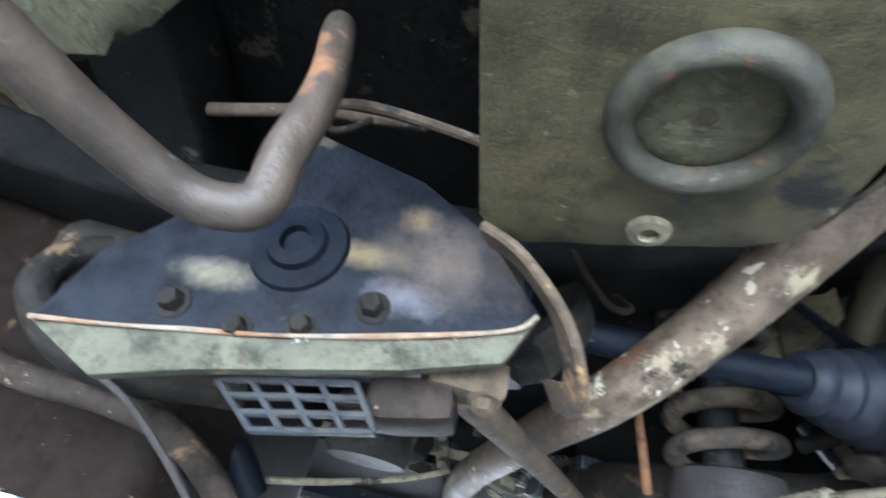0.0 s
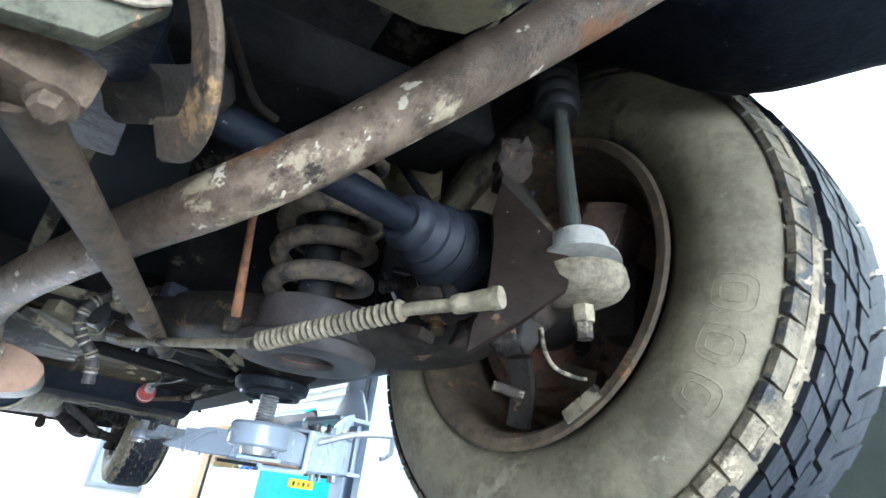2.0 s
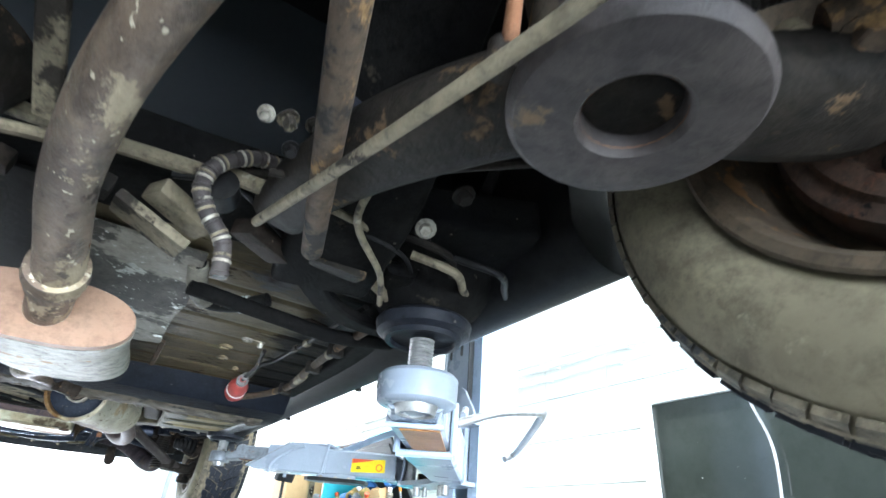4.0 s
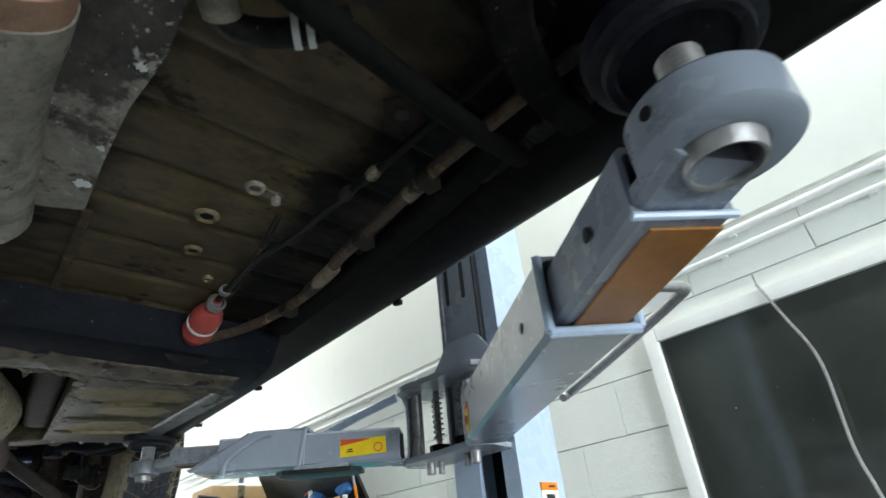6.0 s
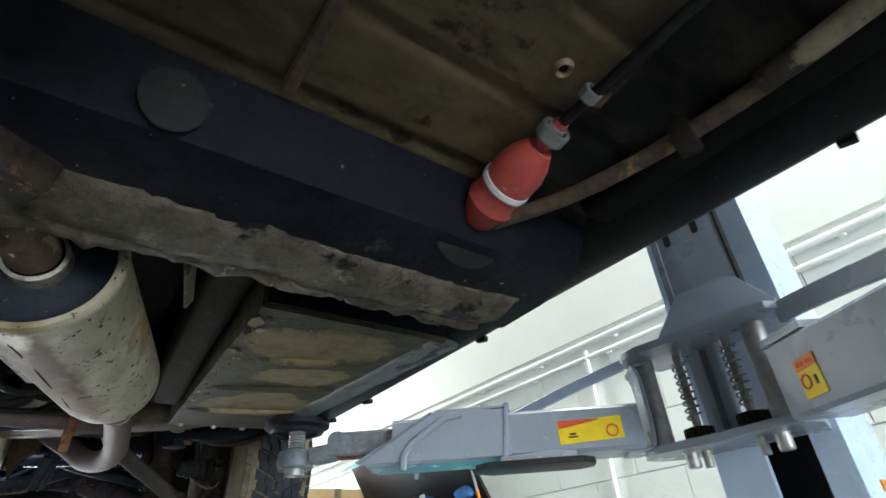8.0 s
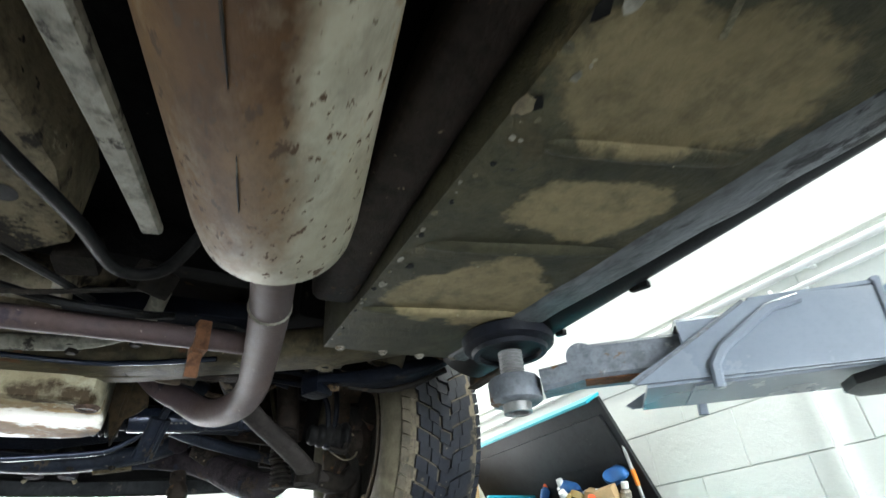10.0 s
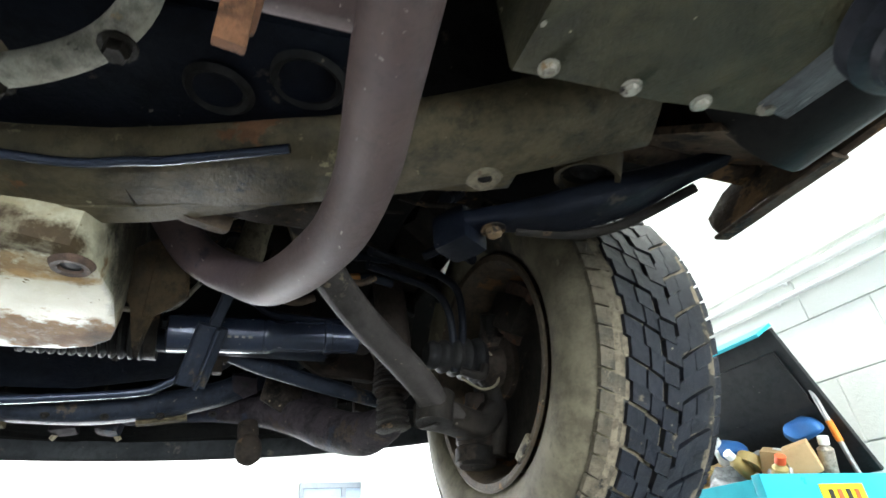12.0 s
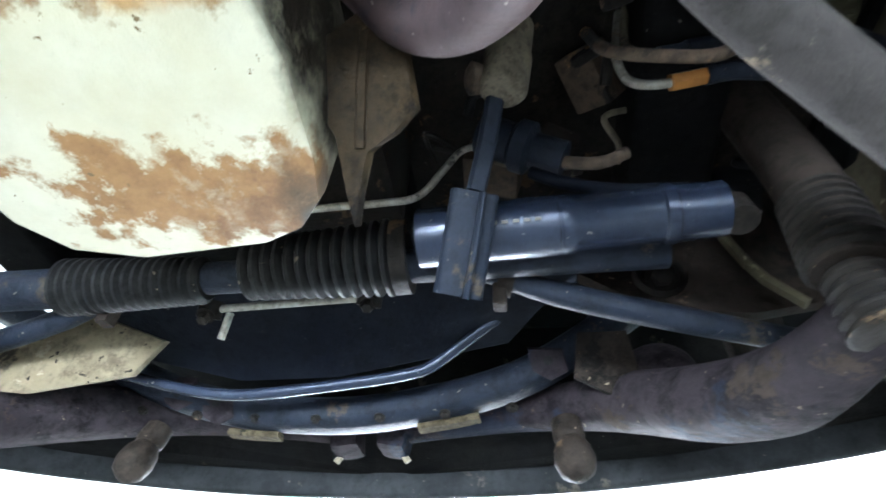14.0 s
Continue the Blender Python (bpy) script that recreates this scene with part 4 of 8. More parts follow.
part("front_seam", lumpy([(-0.58 + 0.02 * k, 2.408 + 0.003 * math.sin(1.3 * k), 1.938) for k in range(63)], 0.030, 0.026, 0.006), "rocky", xm)
part("flange_strap", sweep([(0.572, 2.425, 1.950), (0.590, 2.48, 1.985), (0.605, 2.545, 2.03)], rect(0.024, 0.006, 0.002), sub=3), "rust_panel", xm, "brown strap between flange and pan")
part("gap_wall", slab([(0.695, 2.40, 1.995), (0.695, 2.60, 1.990), (0.695, 2.60, 2.20), (0.695, 2.40, 2.20)], (0.008, 0, 0), bev=0.002), "rust_panel", van)
part("hole_ring", lathe([(0, 0.0), (0, 0.050), (0.004, 0.054), (0.006, 0.050), (0.006, 0)], (0.545, 2.262, 1.975), (0, -1, -0.6), n=28), "rubber", xm)
part("hole_ring", lathe([(0, 0.0), (0, 0.022), (0.003, 0.024), (0.004, 0)], (0.245, 2.245, 1.965), (0, -1, -0.5), n=24), "rubber", xm)
rf = part("fuel_filter", lathe([(0, 0), (0, 0.012), (0.01, 0.020), (0.03, 0.024), (0.036, 0.027), (0.042, 0.024), (0.085, 0.026), (0.10, 0.022), (0.115, 0.014), (0.12, 0)], (0.545, 2.262, 1.972), (-0.08, -1, 0.1), n=28), "red_plastic", van, "small red plastic filter")
part("filter_band", lathe([(0, 0.0245), (0, 0.0265), (0.006, 0.0265), (0.006, 0.0245)], (0.540, 2.202, 1.978), (-0.08, -1, 0.1), n=28, closed=True), "white_plastic", rf)
part("filter_spout", lathe([(0, 0), (0, 0.009), (0.03, 0.007), (0.03, 0)], (0.535, 2.145, 1.984), (-0.08, -1, 0.1), n=14), "red_plastic", rf)
part("clip", lathe([(0, 0.011), (0.012, 0.011), (0.012, 0.015), (0, 0.015)], (0.535, 2.135, 1.985), (-0.08, -1, 0.1), n=16, closed=True), "bare_steel", rf)
# pipes along the right
part("fuel_hose", tube([(0.534, 2.14, 1.985), (0.531, 2.088, 1.986), (0.528, 1.99, 1.986), (0.530, 1.935, 1.986), (0.543, 1.878, 1.985), (0.547, 1.80, 1.985), (0.551, 1.735, 1.985), (0.554, 1.69, 1.985), (0.565, 1.45, 1.988)], 0.0050, n=10), "rubber", van)
for q in ((0.549, 1.752, 1.985), (0.5535, 1.70, 1.985)):
    part("line_union", lathe([(-0.011, 0), (-0.011, 0.0065), (-0.004, 0.0085), (0.006, 0.0085), (0.010, 0.006), (0.010, 0)], q, (0.05, 1, 0), n=8), "dirty_alloy", van)
part("brake_line", tube([(0.542, 2.085, 1.986), (0.533, 2.02, 1.987), (0.517, 1.908, 1.988), (0.507, 1.845, 1.992)], 0.0045, n=8), "dark_metal", van)
part("hand_brake_cable", tube([(0.545, 2.28, 1.968), (0.605, 2.171, 1.972), (0.628, 2.05, 1.972), (0.629, 1.934, 1.973), (0.616, 1.881, 1.974), (0.606, 1.736, 1.974), (0.599, 1.634, 1.974), (0.60, 1.35, 1.974)], 0.0085, n=12), "rusty_brown", van, "brown cable sleeve clipped under the floor")
for y0, y1, x0, x1 in ((1.90, 1.99, 0.622, 0.629), (1.66, 1.70, 0.601, 0.604)):
    part("cable_joint", tube([(x0, y0, 1.973), (x1, y1, 1.973)], 0.0105, n=12, sub=1), "dirty_alloy", van)
part("floor_brace", sweep([(0.30, 1.535, 1.972), (0.40, 1.545, 1.968), (0.463, 1.552, 1.966), (0.56, 1.562, 1.964), (0.68, 1.578, 1.985)], ring_of(0.013, 14), sub=4), "underseal", van, "dark round floor brace")
part("floor_brace", sweep([(0.43, 1.36, 1.97), (0.50, 1.44, 1.968), (0.58, 1.48, 1.97), (0.69, 1.50, 1.985)], rect(0.04, 0.02, 0.004), sub=4), "underseal", van)
mp_ = part("mount_plate", slab([(0.500, 1.606, 1.990), (0.517, 1.584, 1.990), (0.560, 1.602, 1.990), (0.548, 1.634, 1.990), (0.527, 1.640, 1.990)], (0, 0, 0.005), bev=0.002), "plate_brown", van)
part("plate_hole", lathe([(0, 0), (0, 0.008), (-0.001, 0)], (0.527, 1.610, 1.9895), n=16), "label_black", mp_)
part("jacking_mount", lathe([(0, 0), (0, 0.062), (0.02, 0.085), (0.06, 0.11), (0.09, 0.11), (0.09, 0)], (0.642, 1.378, 1.962), n=36), "underseal", van)
part("rail_end", sweep([(0.55, 1.30, 2.0), (0.60, 1.45, 2.0), (0.655, 1.62, 2.0), (0.675, 1.85, 2.0), (0.68, 2.2, 2.0)], rect(0.045, 0.03, 0.01), sub=4), "underseal", van)
for x, y in ((0.630, 2.06), (0.612, 1.81), (0.602, 1.66)):
    part("cable_clip", box((x, y, 1.972), (0.028, 0.02, 0.026), (0, 0, 12), None, 0.004), "dark_metal", van)
for k, (x, y, r) in enumerate(((0.462, 1.823, 0.012), (0.437, 1.913, 0.015), (0.452, 2.007, 0.012), (0.50, 2.08, 0.008))):
    part("floor_grommet", lathe([(0.004, r * 0.55), (-0.004, r * 0.6), (-0.006, r * 0.85), (-0.001, r * 1.1)], (x, y, 2.003), n=24), "zinc" if k == 0 else "floor_paint", van)
    part("grommet_hole", lathe([(0, 0), (0, r * 0.58), (-0.001, 0)], (x, y, 2.001), n=20), "rubber", van)
hs = part("floor_sheet", slab([(0.10, 1.45, 1.992), (0.306, 1.45, 1.992), (0.309, 1.55, 1.991), (0.316, 1.68, 1.990), (0.307, 1.76, 1.989), (0.307, 1.855, 1.988), (0.311, 1.965, 1.990), (0.27, 1.982, 1.990), (0.10, 1.985, 1.990)], (0, 0, 0.006), bev=0.002), "speckled", van, "black floor shield flecked with white paint")
for x, y, r in ((0.297, 1.907, 0.012), (0.300, 1.833, 0.006), (0.302, 1.70, 0.008)):
    out = [(x + 0.8 * r * (0.35 + 0.75 * ((k * 7 + int(x * 900)) % 5) / 4) * math.cos(0.37 * k), y + 0.8 * r * (0.35 + 0.75 * ((k * 7 + int(y * 700)) % 5) / 4) * math.sin(0.37 * k), 1.9885) for k in range(17)]
    part("paint_fleck", slab(out, (0, 0, -0.001), bev=0), "white_plastic", hs)
part("floor_bolt", bolt((0.492, 1.827, 2.004), (0, 0, -1), 0.006, 0.014), "zinc", van)
part("floor_bracket", box((0.478, 1.825, 2.002), (0.045, 0.012, 0.004), (0, 0, 10)), "dirty_alloy", van)

# front right box pan
def pan_z(y):
    """Height of the pan's underside, which slopes up towards the front."""
    return 1.970 + 0.047 * (y - 2.555)


pan = part("box_pan", slab([(x, y, pan_z(y)) for x, y in ((0.424, 2.560), (0.56, 2.555), (0.722, 2.550), (0.730, 2.95), (0.735, 3.312), (0.60, 3.334), (0.474, 3.348), (0.448, 2.95))], (0, 0, 0.10), bev=0.006), "pan_patched", van, "dark box pan with worn beige patches")
part("rear_face", slab([(0.430, 2.553, pan_z(2.55) + 0.006), (0.716, 2.544, pan_z(2.55) + 0.006), (0.716, 2.544, 2.10), (0.430, 2.553, 2.10)], (0, -0.003, 0), bev=0.001), "blue_black", pan, "blue-black rear face of the pan")
for x0, y0, x1, y1 in ((0.490, 2.776, 0.672, 2.708), (0.474, 2.976, 0.690, 2.892), (0.476, 3.173, 0.692, 3.101)):
    line = [(x0 + (x1 - x0) * u, y0 + (y1 - y0) * u) for u in (0, 0.12, 0.5, 0.88, 1)]
    part("pressed_rib", sweep([(x, y, pan_z(y) + dz) for (x, y), dz in zip(line, (0.006, 0.002, 0.0, 0.002, 0.006))], ring_of(0.012, 12, 0.008), None, 5), "pan_patched", pan)
part("scrape", sweep([(0.512, 2.600, pan_z(2.60) - 0.0005), (0.530, 2.628, pan_z(2.628) - 0.0005)], rect(0.006, 0.002, 0.0008), sub=1), "tank_stipple", pan)
part("seam", sweep([(0.722 + 0.0012 * math.sin(1.9 * k), 2.556 + 0.05 * k, pan_z(2.556 + 0.05 * k) + 0.002 + 0.0008 * math.sin(2.7 * k)) for k in range(16)], ring_of(0.030, 14, 0.008), sub=4), "seam_grey", pan, "smooth grey worn seam along the sill, its highlight painted in")
rnd = random.Random(5)
for k in range(30):
    cy, r = 2.575 + 0.025 * k + 0.02 * rnd.random(), 0.0025 + 0.006 * rnd.random() ** 3
    cx = 0.428 + 0.062 * (cy - 2.56) + 0.022 * rnd.random() ** 2
    part("paint_chip", slab([(cx + r * rnd.uniform(0.5, 1.2) * math.cos(a), cy + 1.5 * r * rnd.uniform(0.5, 1.2) * math.sin(a), pan_z(cy) - 0.0010) for a in np.linspace(0, 2 * math.pi, 9)[:-1]], (0, 0, -0.0008), bev=0), ("black_sill", "tank_stipple", "pale_dust_steel")[k % 3], pan)
for cx, cy, r in ((0.432, 2.605, 0.013), (0.440, 2.745, 0.009)):
    part("paint_chip", slab([(cx + r * rnd.uniform(0.6, 1.15) * math.cos(a), cy + 1.5 * r * rnd.uniform(0.6, 1.15) * math.sin(a), pan_z(cy) - 0.0016) for a in np.linspace(0, 2 * math.pi, 13)[:-1]], (0, 0, -0.001), bev=0), "dirty_beige", pan, "flaked cream paint")
for x, y in ((0.50, 3.334), (0.575, 3.328), (0.644, 3.321), (0.705, 3.305)):
    part("pan_bolt", bolt((x, y, pan_z(y)), (0, 0, -1), 0.006, 0.006), "zinc", pan)
# inner rail between silencer and pan
part("inner_rail", sweep([(0.372, 2.42, 2.030), (0.384, 2.62, 2.030), (0.405, 2.90, 2.030), (0.434, 3.18, 2.035)], rect(0.064, 0.056, 0.016), sub=4), "plate_brown", van, "brown-black floor rail beside the silencer")
part("inner_rail", sweep([(0.412, 2.46, 2.065), (0.432, 2.75, 2.065), (0.458, 3.20, 2.065)], rect(0.040, 0.05, 0.004), sub=4), "underseal", van)
part("heat_shield", slab([(0.288, 2.42, 2.0), (0.340, 2.62, 1.975), (0.346, 2.615, 1.985), (0.295, 2.41, 2.06)], (0.004, 0, 0.002), bev=0.001), "dirty_alloy", van, "thin bent heat-shield strip")
part("tunnel", box((0.22, 2.85, 2.20), (0.30, 0.85, 0.12)), "underseal", van)
part("bracket_rail", sweep([(0.068, 2.66, 1.992), (0.102, 2.77, 1.992), (0.153, 2.925, 1.992), (0.196, 3.07, 1.995)], rect(0.024, 0.014, 0.003), sub=3, sizes=(1.4, 1.35, 1.05, 0.85)), "pale_dust_steel", van, "pale bracket rail beside the silencer")
gc = part("gearbox_case", slab([(-0.30, 2.78, 2.022), (-0.02, 2.83, 2.022), (0.055, 2.90, 2.022), (0.105, 3.04, 2.022), (0.115, 3.18, 2.022), (0.04, 3.245, 2.022), (-0.30, 3.28, 2.022)], (0, 0, 0.20), bev=0.012), "dirty_beige", van, "grubby beige gearbox casing")
part("case_hole", lathe([(0, 0), (0, 0.016), (-0.001, 0)], (0.055, 3.10, 2.021), n=20), "rubber", gc)
part("breather_hose", tube([(-0.05, 2.85, 2.0), (0.03, 2.92, 2.0), (0.075, 3.00, 2.0), (0.125, 3.10, 2.005), (0.165, 3.20, 2.01), (0.215, 3.20, 2.02), (0.25, 3.12, 2.04)], 0.008, n=12), "rubber", van)
part("starter_motor", lathe([(0, 0), (0, 0.030), (0.30, 0.030), (0.305, 0.026), (0.305, 0)], (-0.20, 3.37, 2.06), (1, -0.02, 0), n=28), "dirty_alloy", van, "pale cylindrical starter motor")
part("starter_band", lathe([(0, 0.028), (0, 0.033), (0.012, 0.033), (0.012, 0.028)], (0.085, 3.366, 2.06), (1, -0.02, 0), n=28, closed=True), "zinc", van)
part("ribbed_hose", lathe([(0, 0)] + [(0.004 * k, 0.019 if k % 2 else 0.014) for k in range(70)] + [(0.285, 0)], (-0.20, 3.45, 2.035), (1, 0, 0), n=18), "rubber", van)

# exhaust
DRUM, DRUM_AXIS = (0.180, 2.512, 1.952), (0.268, 1.0, 0.07)
ex = part("front_silencer", lathe([(0.014, 0.070), (0.0, 0.0705), (-0.006, 0.073), (-0.007, 0.079), (-0.002, 0.0815), (0.010, 0.0815), (0.016, 0.0785), (0.25, 0.0790), (0.455, 0.0785), (0.490, 0.0760), (0.507, 0.068), (0.516, 0.050), (0.518, 0.0)], DRUM, DRUM_AXIS, n=64), "drum_pale", van, "pale stained silencer drum with rust patches")
part("end_plate", lathe([(0.012, 0.071), (0.018, 0.064), (0.020, 0.045), (0.014, 0.036), (0.016, 0.0)], DRUM, DRUM_AXIS, n=48), "front_black", ex, "recessed dark end plate")
part("inlet_neck", lathe([(0.018, 0.030), (-0.004, 0.030), (-0.006, 0.026), (0.018, 0.026)], DRUM, DRUM_AXIS, n=28), "zinc", ex)
for pts in (((0.180, 2.571, 1.8785), (0.187, 2.592, 1.8800), (0.193, 2.612, 1.8805)), ((0.206, 2.659, 1.8835), (0.216, 2.702, 1.8868), (0.227, 2.748, 1.8905)), ((0.242, 2.805, 1.8945), (0.249, 2.838, 1.8972), (0.256, 2.870, 1.8995))):
    part("weld_crack", sweep(pts, rect(0.0017, 0.0020, 0.0005), None, 3, sizes=(0.4, 1.1, 0.5)), "dark_metal", ex)
dp = part("down_pipe", tube([(0.302, 2.99, 1.985), (0.322, 3.06, 1.985), (0.342, 3.15, 1.982), (0.360, 3.25, 1.978), (0.376, 3.36, 1.972), (0.388, 3.45, 1.966), (0.385, 3.53, 1.959), (0.366, 3.612, 1.964), (0.345, 3.690, 1.982), (0.328, 3.742, 2.005), (0.306, 3.778, 2.030), (0.276, 3.800, 2.052), (0.240, 3.805, 2.080), (0.20, 3.79, 2.13)], 0.0268, n=24), "downpipe", van, "brown-purple heat-tinted exhaust pipe")
part("weld_ring", lathe([(-0.004, 0.0262), (0, 0.0290), (0.005, 0.0262)], (0.3465, 3.175, 1.981), (0.2, 1, -0.03), n=24), "zinc", dp)
part("branch_pipe", tube([(0.360, 3.318, 1.984), (0.28, 3.326, 1.987), (0.146, 3.337, 1.990), (0.02, 3.345, 1.992), (-0.2, 3.36, 2.0)], 0.0165, n=20), "downpipe", van, "thin brown exhaust branch")
bm = box((0.282, 3.326, 1.985), (0.020, 0.042, 0.046), (0, 0, 6), bev=0.004)
box((0.279, 3.326, 1.950), (0.018, 0.008, 0.044), (10, 0, 6), bm, 0.002)
part("pipe_clamp", bm, "rusty", van, "rust-red exhaust clamp")
oval = [(0.115 * math.copysign(abs(math.cos(t)) ** 0.75, math.cos(t)), 0.046 * math.copysign(abs(math.sin(t)) ** 0.9, math.sin(t))) for t in np.linspace(0, 2 * math.pi, 40, endpoint=False)]
rs = part("rear_silencer", sweep([(0.134, 1.600, 1.900), (0.1352, 1.628, 1.901), (0.137, 1.67, 1.903), (0.141, 1.75, 1.907), (0.149, 1.85, 1.911), (0.152, 1.892, 1.912), (0.153, 1.907, 1.912), (0.153, 1.913, 1.912)], oval, sub=3, sizes=(1.04, 1.03, 1.0, 1.0, 1.0, 1.0, 0.94, 0.82)), "silencer_grey", van, "oval silencer box with speckled grey sides")
part("end_plate", sweep([(0.1325, 1.574, 1.899), (0.1335, 1.600, 1.900)], [(1.03 * u, 1.03 * v) for u, v in oval], sub=1), "silencer_face", rs, "rust-pink end plate")
tp = part("tail_pipe", tube([(0.136, 1.603, 1.900), (0.149, 1.418, 1.910), (0.150, 1.246, 1.927), (0.167, 1.102, 1.932), (0.191, 0.993, 1.938), (0.225, 0.875, 1.944), (0.258, 0.770, 1.952), (0.300, 0.660, 1.962), (0.350, 0.577, 1.997), (0.406, 0.475, 2.050), (0.474, 0.373, 2.127), (0.52, 0.265, 2.182), (0.54, 0.015, 2.222)], 0.0235, n=24, sub=6, sizes=(1.22, 1.18, 1.12, 1.07, 1.03, 1, 1, 1, 1, 1, 1, 1, 1)), "exhaust_rust", van, "thick tail pipe, brown and rust-flecked")
part("pipe_collar", lathe([(0, 0.027), (0, 0.035), (0.012, 0.033), (0.024, 0.037), (0.036, 0.033), (0.06, 0.033), (0.06, 0.027)], (0.148, 1.425, 1.910), (-0.06, 1, -0.04), n=24, closed=True), "exhaust_rust", tp)
part("link_pipe", tube([(0.150, 1.90, 1.916), (0.12, 2.01, 1.912), (0.085, 2.10, 1.914), (0.075, 2.22, 1.935), (0.105, 2.31, 1.946), (0.145, 2.40, 1.949), (0.178, 2.508, 1.952)], 0.024, n=20), "exhaust_rust", van)

# small pipes and strips along the floor
part("floor_strip", sweep([(0.315, 1.98, 2.0), (0.318, 2.08, 1.998), (0.32, 2.22, 2.0)], rect(0.012, 0.006, 0.002), sub=2), "rusty_brown", van)
part("hose_clamp", lathe([(0, 0.006), (0, 0.009), (0.010, 0.009), (0.010, 0.006)], (0.530, 2.085, 1.987), (-0.1, -1, 0.05), n=14, closed=True), "bare_steel", van)
part("hose_clamp", lathe([(0, 0.006), (0, 0.009), (0.008, 0.009), (0.008, 0.006)], (0.5335, 2.128, 1.985), (-0.1, -1, 0.05), n=14, closed=True), "bare_steel", van)
rnd = random.Random(11)
for k in range(9):
    y = 1.45 + 0.085 * k
    part("floor_stud", bolt((0.655 + 0.006 * math.sin(k * 2.1), y, 1.999), (0, 0, -1), 0.004 + 0.002 * rnd.random(), 0.007), "dark_metal", van)
for k in range(7):
    part("pan_fleck", box((0.452 + 0.012 * rnd.random(), 2.60 + 0.09 * k, pan_z(2.60 + 0.09 * k) - 0.0012), (0.002 + 0.004 * rnd.random() ** 2, 0.002 + 0.003 * rnd.random(), 0.001), (0, 0, 60 * rnd.random()), bev=0.001), "pale_dust_steel", pan)
part("jointing_bracket", box((0.16, 2.33, 1.925), (0.05, 0.045, 0.03), (10, 5, 25), bev=0.006), "plate_brown", van)
# loose wires and lines beside the gearbox
for pts, r_, m_ in ((((-0.25, 2.95, 2.0), (-0.05, 3.05, 1.99), (0.08, 3.18, 1.99), (0.14, 3.30, 2.01)), 0.005, "rubber"), (((-0.10, 3.30, 2.0), (0.05, 3.27, 1.992), (0.16, 3.24, 2.0), (0.20, 3.28, 2.03)), 0.0035, "dark_metal"), (((0.0, 3.32, 2.03), (0.10, 3.29, 1.998), (0.20, 3.30, 2.0), (0.24, 3.38, 2.04)), 0.006, "rubber")):
    part("wire", tube(pts, r_, n=8), m_, van)
for x, y, z, a in ((-0.02, 3.29, 2.03, 20), (0.12, 3.23, 2.035, -15), (0.205, 3.27, 2.04, 35), (0.06, 3.43, 2.03, 8)):
    part("casing_lug", box((x, y, z), (0.05, 0.035, 0.04), (a, 0, a), bev=0.008), "dirty_alloy" if x < 0.1 else "dark_metal", van)

# ---- wheels ----


def raised_loop(parent, c, r_mid, ang, w, h, x, s):
    """A plain raised outline on the tyre wall."""
    pts = []
    for k in range(17):
        t = 2 * math.pi * k / 16
        u = w / 2 * math.copysign(abs(math.cos(t)) ** 0.6, math.cos(t))
        v = h / 2 * math.copysign(abs(math.sin(t)) ** 0.6, math.sin(t))
        a = ang + u / r_mid
        r = r_mid + v
        pts.append((x + s * float(np.interp(r, (0.248, 0.268, 0.292, 0.312), (-0.014, -0.016, -0.010, 0.002))), c[1] + r * math.cos(a), c[2] + r * math.sin(a)))
    part("raised_mark", tube(pts, 0.0006, n=6, sub=1), "tyre_wall", parent)


